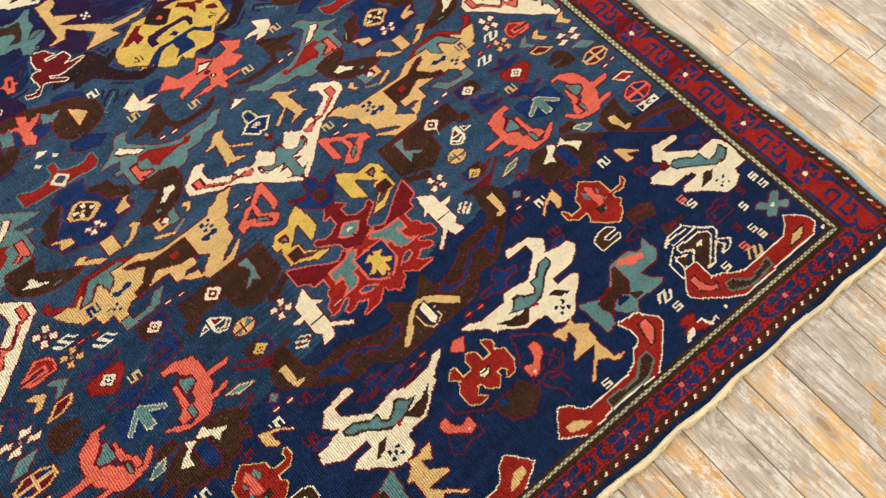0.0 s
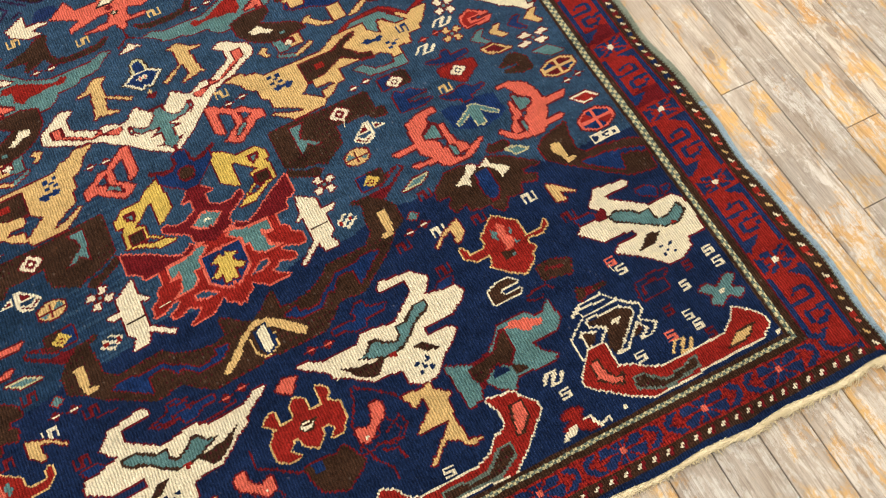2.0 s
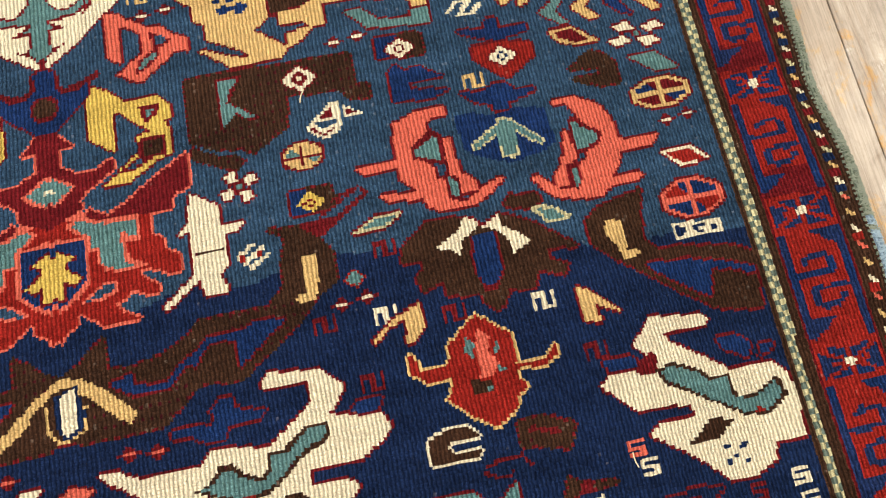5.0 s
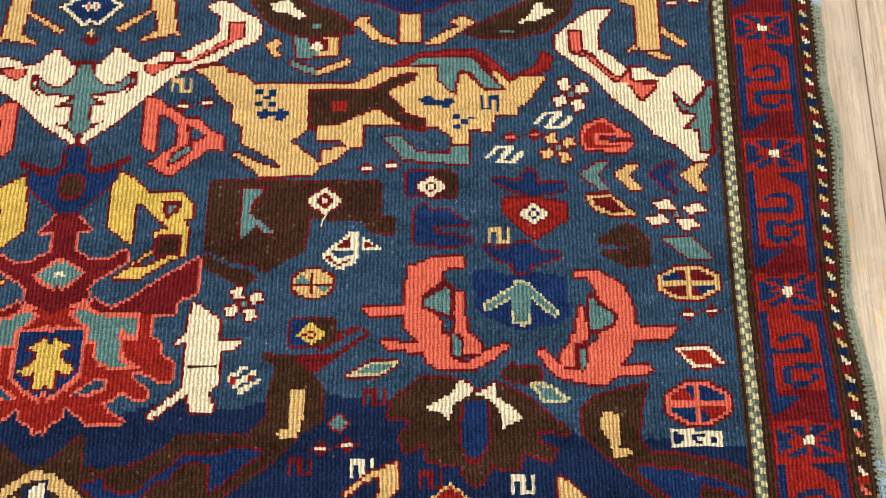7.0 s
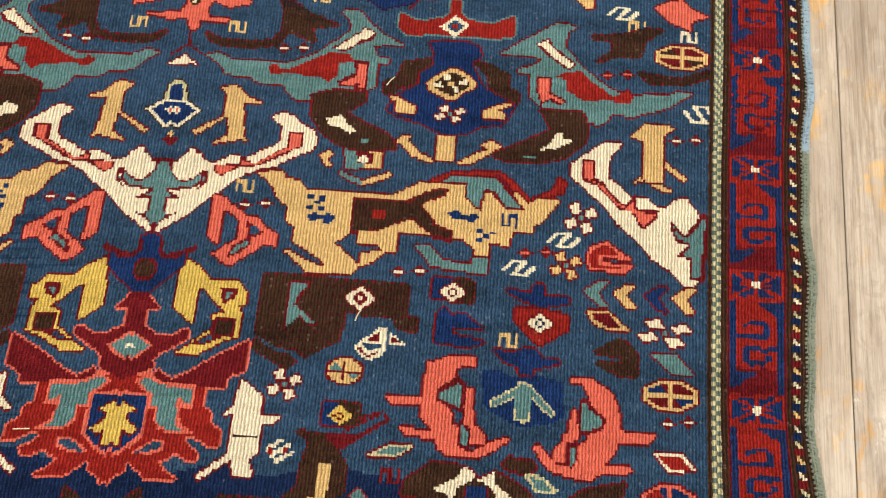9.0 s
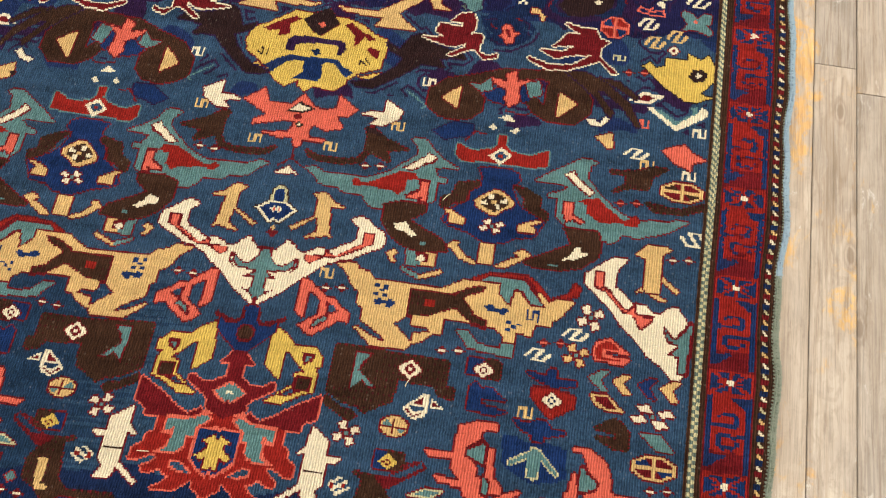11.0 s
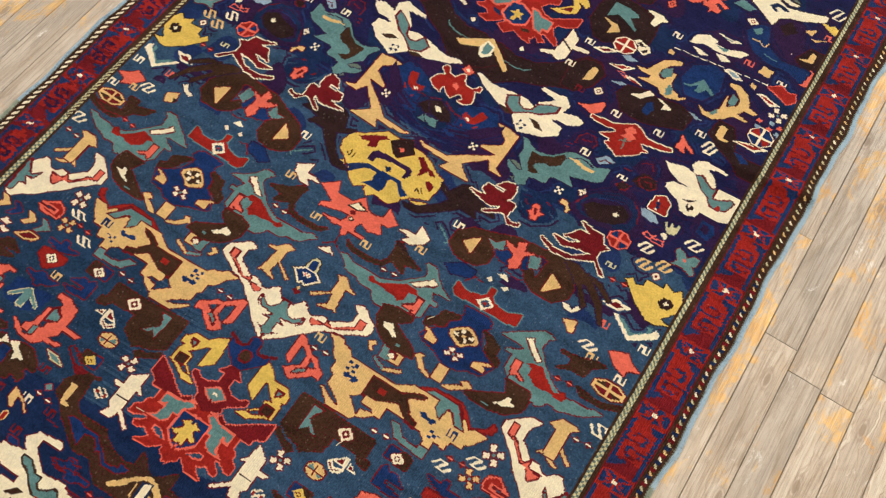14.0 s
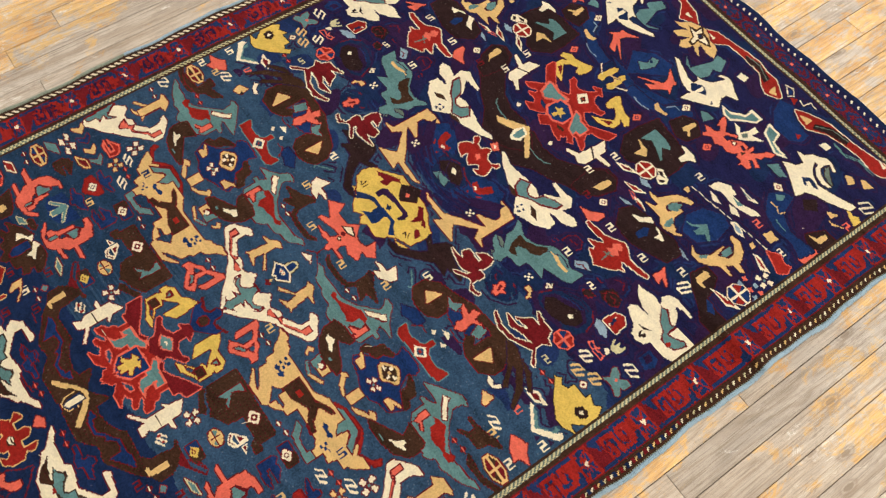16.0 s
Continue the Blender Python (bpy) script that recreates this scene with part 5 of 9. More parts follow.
motif("turtle_motif", 138, 182, "Y", "mir", [
    ("R",[(-10.5,10),(0.5,18),(11.5,9),(11,2),(10.5,-0.5),(20.5,-1),(25.5,4.5),(25,-0.5),(20,-3),(11,-2),(10,-5),(12.5,-8.5),(8,-11.5),(8,-14),(0,-19.5),(-8.5,-14),(-10.5,-12),(-14.5,-7.5),(-11.5,-3),(-12,-1.5),(-21,-0.5),(-24.5,2.5),(-25.5,9),(-23,9.5),(-21.5,3.5),(-14,3),(-11,5.5)]),
    ("C",[(0,13),(4,10),(2.5,5.5),(5,0.5),(2,-3),(-2.5,-2.5),(-2,4.5),(-1.5,8.5)]),
    ("T",[(-4.5,11.5),(-2,9),(-3.5,4),(-6,6)]),
    ("T",[(5,8.5),(6.5,6),(4,4)]),
    ("T",[(4.5,0),(7.5,-1.5),(4,-2.5)]),
    ("K",[(-5.5,-3),(1,-4.5),(0.5,-8),(-5.5,-7.5)]),
    ("T",[(-1,-5.5),(1.5,-6),(-0.5,-8)]),
])
motif("tan_hook_motif", 113, 200, "D", "mir", [
    ("Y",[(8,8),(8,-1),(4,-4.5),(0.5,-5.5),(2,0),(2,3.5),(-3,2),(-10,-3.5),(-10.5,-2),(-2,4)]),
])
motif("tan_hook_motif", 180, 195, "D", "mir", [
    ("Y",[(-5.5,8),(-0.5,5),(9.5,-4.5),(-0.5,0),(1,-6.5),(-4.5,-4.5)]),
])
motif("hook_box_motif", 123, 160, "W", "mir", [
    ("K",[(-8.5,3),(-2.5,5),(4,5),(9.5,0.5),(-0.5,1.5),(-3,-0.5),(-1,-3),(8,-3.5),(6.5,-5.5),(-8.5,-4.5)]),
])
motif("snail_motif", 161, 119, "", "mir", [
    ("K",[(-8.5,7.5),(9.5,6.5),(15,4),(14.5,1),(7.5,-4.5),(-1.5,-12.5),(-3.5,-12),(-6,-8.5),(-4,-3.5),(-1,1.5),(-8.5,5)]),
    ("K",[(-14.5,4),(-7.5,1),(-11,-2.5),(-14,-4),(-16.5,-5)]),
    ("K",[(13,-4),(16.5,-6.5),(12,-9.5),(6,-9)]),
    ("-W",[(-15,12.5),(-8,16.5),(5,17),(11,11),(15.5,7),(20.5,4.5),(20.5,1),(16,-2.5),(23,-7.5)]),
    ("-W",[(-15,12.5),(-12,13.5),(-7.5,14.5),(5.5,13.5)]),
    ("-W",[(-9.5,11),(11,10)]),
    ("-W",[(-9.5,10.5),(-21.5,3)]),
    ("-W",[(-22,2),(-21,-7.5)]),
    ("-W",[(-10,6),(-8.5,8.5),(10,7),(15,4.5),(15,1),(0,-11),(-3.5,-12.5)]),
    ("-W",[(-10,5),(-1.5,1),(-8.5,-4.5),(-14,-4)]),
    ("-W",[(-16.5,2.5),(-14.5,4),(-7.5,1)]),
    ("-W",[(-16,2),(-16,-4.5)]),
    ("-W",[(-1.5,-12.5),(3.5,-12),(14,-3.5),(17.5,-8)]),
    ("-W",[(17.5,-8),(11.5,-11),(17.5,-11.5),(23,-8)]),
    ("W",[(4,3),(8.5,2.5),(6,0),(2,1)]),
])
motif("stork_motif", 177, 93, "W", "mir", [
    ("R",[(-42,12),(-35.5,17.5),(-32.5,21),(-23,21),(-23.5,8.5),(-16,6),(-8.5,1),(-1,-1.5),(14.5,-0.5),(23,-1),(38.5,-1),(46,3),(51.5,8),(55,6.5),(63,0),(64.5,-5.5),(57,-10),(38.5,-9.5),(13.5,-10.5),(-6.5,-11),(-15.5,-11),(-25,-6),(-38,3),(-43,8)]),
    ("K",[(-36,15),(-30.5,16.5),(-29.5,10.5),(-28,6.5),(-25,4.5),(-23,6),(-21.5,5),(-25,-0.5),(-30.5,2.5),(-36.5,6.5)]),
    ("C",[(-35,14.5),(-31,15.5),(-30.5,10),(-29,6),(-25,3.5),(-23.5,5),(-25,1),(-30,3),(-35.5,7.5)]),
    ("M",[(-20,0.5),(-13.5,1.5),(-10,-2),(-4.5,-6),(5.5,-5),(11,-3),(16,-3.5),(14.5,-9),(-5.5,-11),(-11.5,-9),(-21,-5)]),
    ("K",[(-19,0),(-14,0.5),(-11,-3.5),(-5.5,-7),(6,-6),(11,-4),(14.5,-4.5),(13.5,-7.5),(-5.5,-9.5),(-11,-8),(-20,-4)]),
    ("K",[(35,-7.5),(46,-2),(58.5,-2),(52.5,-6.5),(44,-8.5)]),
    ("Y",[(37,-7),(46.5,-2.5),(57,-2.5),(52,-5.5),(44,-7.5)]),
])
motif("stork_motif", 70, 93, "W", "mir", [
    ("R",[(15.5,23),(31.5,20),(31.5,17.5),(38,11.5),(38,7.5),(30.5,1),(22,-6),(11.5,-13),(-2.5,-9.5),(-19,-9.5),(-37.5,-12.5),(-44.5,-13.5),(-60,-4.5),(-49.5,8.5),(-43,5.5),(-37,-2),(-31.5,-3),(-15,-2.5),(-1.5,-2.5),(5,0),(11,5.5),(14.5,6),(19.5,9.5),(18.5,17)]),
    ("K",[(24.5,16),(31.5,16.5),(32.5,8),(25,1),(21,1),(22.5,9.5)]),
    ("C",[(26,15),(30.5,15),(31,8.5),(24.5,2.5),(22,2),(24,9.5)]),
    ("M",[(-23.5,-4.5),(-16,-4.5),(-7.5,-6.5),(0.5,-6),(10,1.5),(17.5,1),(17.5,-5.5),(5.5,-12),(-6,-11),(-23.5,-11)]),
    ("K",[(-22.5,-5.5),(-17,-5.5),(-8,-8),(1,-7.5),(11,0),(16.5,-0.5),(15.5,-5),(5,-10.5),(-6,-9.5),(-22.5,-10)]),
    ("Y",[(-53,-2.5),(-47,-1.5),(-38,-9),(-45,-9),(-53,-6)]),
])
motif("brown_antler_motif", 39, 424, "D", "mir", [
    ("K",[(-31,-2.5),(-27.5,-6.5),(-20,-9.5),(-7,-9),(4.5,-6.5),(8,0.5),(21.5,-4.5),(18,3),(31,5.5),(17,10.5),(8.5,17),(3,17),(5.5,8),(5,0.5),(0.5,-5),(-10,-6.5),(-23,-5.5)]),
])
motif("eagle_motif", 2, 441, "D", "one", [
    ("C",[(-37.5,9.5),(-26.5,18.5),(-21.5,8.5),(-8.5,9),(-1.5,17),(6,9.5),(12.5,7.5),(20.5,10.5),(20,19),(33,10.5),(28,5.5),(20.5,5),(26.5,-3),(16.5,-6),(8.5,-3),(5.5,-7),(7,-12),(18,-11.5),(15,-14.5),(3.5,-13.5),(2.5,-18.5),(-1,-19),(-3,-12.5),(-10.5,-14),(-22,-11.5),(-6,-9.5),(-3,-2),(-12,-2.5),(-29.5,-7),(-29,-3.5),(-21.5,0.5)]),
    ("K",[(-10,4.5),(-3,12),(7.5,7.5),(0,4)]),
    ("W",[(-8,5.5),(-3,10),(4.5,7.5),(-1.5,5)]),
    ("D",[(-5,2),(-1,4),(0,0),(-4,-1)]),
    ("K",[(-3.5,-5),(-1.5,-2),(2.5,-3.5),(0,-6.5)]),
    ("W",[(-2,-4.5),(-1,-3),(0.5,-4),(-0.5,-5.5)]),
])
motif("yellow_medallion_motif", 1, 489, "D", "one", [
    ("G",[(-44.5,-6),(-47,0.5),(-45,10),(-37.5,13.5),(-29.5,20),(-22,26.5),(-9.5,27),(-14,21.5),(-8,14),(-1,11.5),(9.5,22),(4.5,27.5),(14.5,26.5),(23.5,23.5),(32,17.5),(41,14.5),(42,5),(40.5,-7),(33,-10),(27.5,-12),(26.5,-14.5),(21.5,-18),(22,-20.5),(17,-26),(10,-26),(3.5,-24.5),(-2,-29),(-6.5,-25.5),(-6.5,-21.5),(-15,-27),(-22,-23.5),(-25.5,-19.5),(-31.5,-14.5),(-34,-12)]),
    ("G",[(-47.5,-13.5),(-45,-11.5),(-39.5,-15.5),(-35,-13),(-32,-16.5),(-37.5,-20)]),
    ("G",[(27,-13),(31,-14),(42,-9.5),(44,-11),(36,-16.5),(31.5,-15)]),
    ("V",[(-31.5,-14.5),(-24.5,-9),(-16,-4.5),(-8,-5),(-4,-4.5),(-6.5,-8),(-11.5,-7.5),(-18,-10.5),(-22.5,-15),(-25,-18.5)]),
    ("K",[(-15,21),(-9,27.5),(0,32.5),(8.5,22.5),(3.5,16.5),(-2,11.5),(-8,14.5)]),
    ("C",[(-4.5,20.5),(-2,22.5),(0.5,20.5),(-2,17.5)]),
    ("P",[(-20.5,-2.5),(-21,6),(-17,9),(-6,10),(8.5,10.5),(15,9),(17,3.5),(14.5,-1.5),(12,-0.5),(11.5,5.5),(3.5,6.5),(-6.5,5),(-15,3),(-15.5,-2)]),
    ("D",[(-38.5,10.5),(-30,17),(-20,23),(-16,21.5),(-22,17),(-21,9.5),(-28,6.5),(-28,11),(-34.5,9)]),
    ("D",[(11.5,22),(16,24),(21.5,20.5),(24.5,18),(30,16.5),(34,13.5),(29.5,12),(26.5,15),(24,9.5),(21.5,7),(19.5,15.5)]),
    ("D",[(29.5,6),(32,8),(37.5,6),(38,-0.5),(33.5,2)]),
    ("B",[(-7,-7),(-3,-4),(9.5,-3.5),(14,-4.5),(17.5,-8),(22.5,-10.5),(25.5,-12.5),(21,-17),(16.5,-11.5),(12.5,-7.5),(7.5,-6.5),(4.5,-9.5),(6.5,-17),(5,-20.5),(-0.5,-20.5),(-6.5,-20.5),(-13,-22),(-6,-16),(-7,-11.5)]),
    ("N",[(-5,0.5),(-0.5,2),(2,-1.5),(-1.5,-3.5)]),
    ("-K",[(-38,-5.5),(-34.5,-8),(-34.5,-4),(-36,-3)]),
    ("-K",[(-32,-7.5),(-32,-4)]),
    ("-K",[(27.5,-5.5),(27,-2.5),(31.5,-5.5)]),
    ("-K",[(30,-1),(33.5,-4.5)]),
])
motif("brown_antler_motif", 57, 490, "P", "mir", [
    ("K",[(-15.5,12.5),(-6,8),(-0.5,19),(7,22),(14.5,15),(33.5,10),(36.5,6.5),(20,5),(24.5,-2),(10.5,-0.5),(-1.5,-11),(-16.5,-22),(-27.5,-21.5),(-31,-19.5),(-18.5,-16),(-6.5,-5.5),(-2.5,1.5),(-12,6.5)]),
])
motif("dart_motif", 50, 450, "D", "mir", [
    ("W",[(-12,-0.5),(-5.5,2.5),(1,2.5),(0.5,11.5),(12.5,4.5),(10.5,-1),(2,-6.5),(-7.5,-7.5),(-1.5,-2)]),
])
motif("deer_motif", 50, 539, "D", "mir", [
    ("Y",[(-44.5,-14),(-35,-15.5),(-18,-14.5),(-5.5,-5.5),(9,3),(14,7.5),(-1,7),(-0.5,9),(12.5,16.5),(13,23),(8.5,26),(-0.5,34),(10.5,34),(20,31.5),(20.5,22.5),(20,-4),(27.5,-7.5),(17,-8.5),(11.5,0.5),(-5,-14),(-2.5,-17.5),(8.5,-26),(-3,-26),(-18.5,-26),(-14,-19.5),(-38.5,-18)]),
])
motif("fish_motif", 230, 503, "K", "mir", [
    ("G",[(-28.5,3.5),(-24.5,7),(-20.5,3),(-15,5.5),(-14.5,11.5),(-2.5,11),(-1.5,16),(5.5,12),(10.5,16.5),(15,7.5),(14,-2),(9.5,-8),(6,-11),(10.5,-13.5),(14.5,-13),(5.5,-18),(-2.5,-17.5),(-13.5,-10.5),(-21,-3.5)]),
    ("K",[(-1,-0.5),(1,4.5),(6.5,6),(10.5,3),(8.5,-2.5),(3,-4)]),
    ("W",[(3,0.5),(4.5,3),(7,1.5),(5,-1)]),
])
motif("boomerang_motif", 227, 476, "", "mir", [
    ("W",[(-21,2),(-17,2),(-3.5,-8.5),(10,2.5),(11,6),(15.5,4),(14.5,-0.5),(-2.5,-12.5)]),
    ("T",[(-16,1),(-11,0.5),(-2,-5.5),(6,0.5),(5.5,4.5),(9,6),(9,1.5),(-3.5,-8.5)]),
])
motif("diamond_motif", 206, 484, "", "mir", [
    ("W",[(-10.5,-3),(-2,4),(10,2.5),(1.5,-4.5)]),
    ("D",[(-6.5,-2),(-1.5,2),(6,1),(1,-2)]),
])
motif("blue_patch_motif", 18, 773, "P", "one", [
    ("B",[(-12,-19.5),(-38,-9.5),(-17,-8),(-32.5,12.5),(-17,29.5),(3,33.5),(12,21.5),(-8,-1.5),(-14,-10.5),(1,-13),(30.5,0),(39.5,6.5),(32,-16),(15,-29)]),
])
motif("star_motif", 7, 789, "P", "one", [
    ("T",[(-8.5,-7),(-1.5,-1.5),(-4,8),(2.5,10),(6,2),(4,-6),(1,-12.5)]),
    ("N",[(-3,3),(-1,6),(1.5,3.5),(0,0.5)]),
])
motif("coral_branch_motif", 33, 782, "K", "mir", [
    ("C",[(-22,-15),(0.5,1.5),(-1.5,8.5),(-9.5,19.5),(1.5,13),(8.5,11),(7,6.5),(13.5,-3.5),(9,-1),(4,-5.5),(-2,-14.5),(-9.5,-13.5),(-1.5,-4)]),
])
motif("teal_branch_motif", 41, 832, "P", "mir", [
    ("T",[(-7.5,-13.5),(-4.5,-2.5),(-0.5,9.5),(-3.5,20),(6.5,22),(11,13.5),(13.5,7),(6,4),(10.5,-5.5),(7.5,-14),(-0.5,-15.5),(-12,-14),(-21,-5.5)]),
])
motif("stork_motif", 66, 870, "W", "mir", [
    ("R",[(-63,-5.5),(-50.5,3.5),(-15.5,9.5),(1,11),(16,7.5),(26.5,8),(44,-3),(43.5,-7.5),(31.5,-13),(22,-8.5),(11.5,0.5),(-6,2.5),(-32,1),(-46.5,-16)]),
    ("K",[(-14,5),(2,10),(22,4),(21.5,-4.5),(8,2),(-7,1)]),
    ("-M",[(-12,6.5),(4.5,8),(21.5,0)]),
    ("Y",[(32,-9.5),(30.5,1.5),(40,-6.5)]),
    ("W",[(-53.5,-4.5),(-45.5,-3),(-45.5,-7.5)]),
])
motif("white_square_motif", 71, 853, "", "mir", [
    ("W",[(-3.5,-4.5),(-4.5,2.5),(4,5),(5,-2.5)]),
])
motif("stork_motif", 174, 875, "W", "mir", [
    ("R",[(-46.5,-9),(-41,-4.5),(-26,2.5),(-12.5,6.5),(0.5,6.5),(19,8),(43.5,13),(61,14.5),(50,-1),(42.5,-3.5),(24.5,0),(6.5,-2),(-9.5,-6),(-24.5,-17),(-36.5,-14.5)]),
    ("K",[(-24.5,-6),(-11,4.5),(7.5,7.5),(9,0),(-10.5,-5),(-21.5,-12)]),
    ("-M",[(-22,-7.5),(-9.5,2.5),(7.5,4.5)]),
    ("Y",[(-40,-10),(-28.5,-4.5),(-27.5,-13)]),
    ("W",[(38,11.5),(47,12.5),(45.5,7.5)]),
])
motif("hook_motif", 117, 878, "", "mir", [
    ("R",[(-3,-5),(4,-0.5),(6,-8)]),
    ("-W",[(-15.5,2),(-7.5,5.5),(-1,-1),(-4.5,-5.5),(-12.5,1.5)]),
    ("-W",[(5,0.5),(12,-2),(13.5,6.5),(21,5)]),
    ("B",[(-9,1),(-6,2.5),(-3.5,-1),(-5.5,-3)]),
])
motif("sage_leaf_motif", 103, 817, "", "mir", [
    ("W",[(-18.5,-5.5),(-9.5,-4.5),(2.5,6),(0.5,15.5),(15,14.5),(14.5,5.5),(4.5,-4.5),(-1.5,-12),(-10.5,-12)]),
    ("T",[(-14.5,-6),(-7.5,-6.5),(4.5,4),(3.5,12),(13.5,12.5),(12.5,7),(3,-2.5),(-3.5,-10),(-10,-9.5)]),
])
motif("sage_leaf_motif", 143, 821, "", "mir", [
    ("W",[(-18.5,13),(-4,12),(0,0.5),(10,-2),(19.5,-3),(9,-10),(-1,-5),(-13.5,0)]),
    ("T",[(-16,10.5),(-5,9.5),(-1.5,-1),(9,-4.5),(14.5,-4),(8,-7),(0.5,-3.5),(-12,2)]),
])
motif("teal_drop_motif", 166, 800, "P", "mir", [
    ("T",[(-9.5,-2.5),(-5,6),(10,1.5),(5,-4.5)]),
])
motif("wreath_motif", 166, 744, "P", "mir", [
    ("W",[(-23.5,-7.5),(-22,2),(-12,8),(-2.5,6),(-4,1.5),(8.5,2.5),(20.5,7.5),(25,6.5),(20.5,-0.5),(7.5,-4.5),(-4,-4.5),(-12.5,-3.5),(-19,-8)]),
    ("T",[(-1.5,0.5),(9.5,2.5),(7,-2.5)]),
])
motif("wreath_leaf_motif", 154, 731, "P", "mir", [
    ("W",[(-8.5,2.5),(0.5,2),(8.5,-0.5),(2,-3.5)]),
])
motif("wreath_leaf_motif", 174, 735, "P", "mir", [
    ("W",[(-8,2),(1,3),(7.5,-0.5),(0.5,-4)]),
])
motif("wreath_leaf_motif", 170, 757, "P", "mir", [
    ("W",[(-13,2.5),(-1.5,1),(12,2),(3.5,-3)]),
    ("T",[(-7,0.5),(0,0),(4.5,-0.5),(-1.5,-1.5)]),
])
motif("dash_motif", 176, 726, "", "mir", [
    ("-W",[(-41.5,-4),(-37,-3.5)]),
    ("-W",[(-33.5,-3),(-29,-2.5)]),
    ("-W",[(-25.5,-2.5),(-21,-2)]),
    ("-W",[(-17.5,-1.5),(-13,-1)]),
    ("-W",[(-9.5,-1),(-5,-0.5)]),
    ("-W",[(-1.5,0),(2.5,0.5)]),
    ("-W",[(6,0.5),(10.5,1)]),
    ("-W",[(14,1.5),(18,1.5)]),
    ("-W",[(21.5,2),(25.5,2.5)]),
    ("-W",[(29,3),(33,3)]),
    ("-W",[(36.5,3.5),(40.5,4)]),
])
motif("diamond_motif", 188, 724, "", "mir", [
    ("W",[(-8.5,0),(-4,4),(11,-2),(3.5,-3.5)]),
    ("T",[(-5,0.5),(-2,2),(7,-1.5),(2,-2)]),
])
motif("tan_square_motif", 210, 742, "P", "mir", [
    ("Y",[(-5,-3.5),(-3.5,5),(6,3.5),(4.5,-5.5)]),
])
motif("tan_square_motif", 210, 848, "P", "mir", [
    ("Y",[(-6,0),(-0.5,4),(5.5,1),(3,-6)]),
])
motif("tan_square_motif", 222, 856, "P", "mir", [
    ("Y",[(-6.5,0),(-3,3.5),(6,3),(2,-5.5)]),
])
motif("comb_motif", 240, 821, "P", "mir", [
    ("G",[(-12,-1),(-8,0.5),(-3.5,-1),(-0.5,2),(3.5,0),(6,3.5),(11,1.5),(2.5,-9)]),
])
motif("tan_wedge_motif", 225, 805, "P", "mir", [
    ("Y",[(-6,-2.5),(4.5,5),(2.5,-4)]),
])
motif("tan_wedge_motif", 234, 799, "P", "mir", [
    ("Y",[(-5.5,-1.5),(7,4.5),(-2,-3)]),
])
motif("red_patch_motif", 232, 729, "C", "mir", [
    ("R",[(-14,-0.5),(-5,6.5),(3,2.5),(7.5,5),(10.5,-3),(5.5,-9),(-5.5,-4)]),
])
motif("diamond_motif", 223, 715, "", "mir", [
    ("W",[(-9.5,1.5),(-5.5,4.5),(11,-0.5),(4,-5)]),
    ("R",[(-6,1.5),(-4,2.5),(7,-1),(3,-2.5)]),
])
motif("coral_corner_motif", 239, 754, "D", "mir", [
    ("C",[(-9.5,0.5),(-3,-1.5),(1.5,11),(6,9),(4.5,-8.5),(0.5,-9.5)]),
])
motif("tan_hook_motif", 235, 776, "D", "mir", [
    ("K",[(-10,-7),(-2.5,11.5),(9.5,11.5),(9.5,-7),(1.5,-14)]),
    ("Y",[(-8.5,-5.5),(-1.5,-2),(0,8),(3.5,7),(4,-3),(0.5,-4.5)]),
])
motif("blue_band_motif", 201, 768, "P", "mir", [
    ("B",[(-23,6.5),(-16.5,19),(-6.5,22),(0,1),(15.5,-7.5),(40.5,-4.5),(37.5,-21.5),(24,-15.5),(7.5,-17.5),(-9.5,-11)]),
    ("T",[(-18,11.5),(-12,17),(-9.5,10.5),(-13.5,7.5)]),
    ("-Y",[(-15,1.5),(-8.5,2),(-2.5,-2),(-0.5,3)]),
    ("-T",[(0,-8.5),(7.5,-10.5),(12.5,-11)]),
])
lozenge(179, 787, 5, 4, "W", "R", True)
ess(195, 743, 4, "C", True)
ess(203, 802, 4, "W", True)
ess(217, 775, 4, "W", True)
ess(226, 738, 3, "W", True)
ess(241, 807, 4, "C", True)
motif("white_square_motif", 173, 858, "", "mir", [
    ("W",[(-4.5,-3.5),(-3,3),(4,3.5),(4,-4)]),
])
knotted(237, 836, 7, 6, "W", True)
motif("plum_patch_motif", 210, 793, "P", "mir", [
    ("P",[(-15.5,1.5),(-4.5,20),(9.5,13.5),(17,-10),(6,-24),(-8,-13)]),
    ("K",[(-10,2),(-2.5,13),(6.5,4.5),(-1.5,-5)]),
])
motif("teal_stroke_motif", 197, 868, "", "mir", [
    ("-T",[(-21.5,-1),(-7.5,-2.5),(3.5,4),(21.5,3)]),
    ("-T",[(-19.5,-2),(-6,-4),(4.5,2.5),(21.5,1.5)]),
])
motif("blue_patch_motif", 139, 850, "P", "mir", [
    ("B",[(-28,13.5),(-14.5,18.5),(-10,11),(5.5,5.5),(17,3.5),(18.5,-7),(9,-16.5),(-8,-16),(-22.5,-2)]),
    ("R",[(8.5,-4.5),(13,-1.5),(14,-8.5)]),
])
motif("brown_snake_motif", 50, 640, "D", "mir", [
    ("K",[(-58,-26.5),(-74,-11.5),(-59.5,-0.5),(-42,4),(-24,-1),(-7,1.5),(6.5,10),(18,20),(27.5,32),(41,31.5),(49,22.5),(45,6),(35,-5),(21,-9.5),(7,-17),(-10,-22.5),(-26.5,-35),(-39,-36.5)]),
    ("B",[(20,8),(21.5,16.5),(30,16),(29,7)]),
])
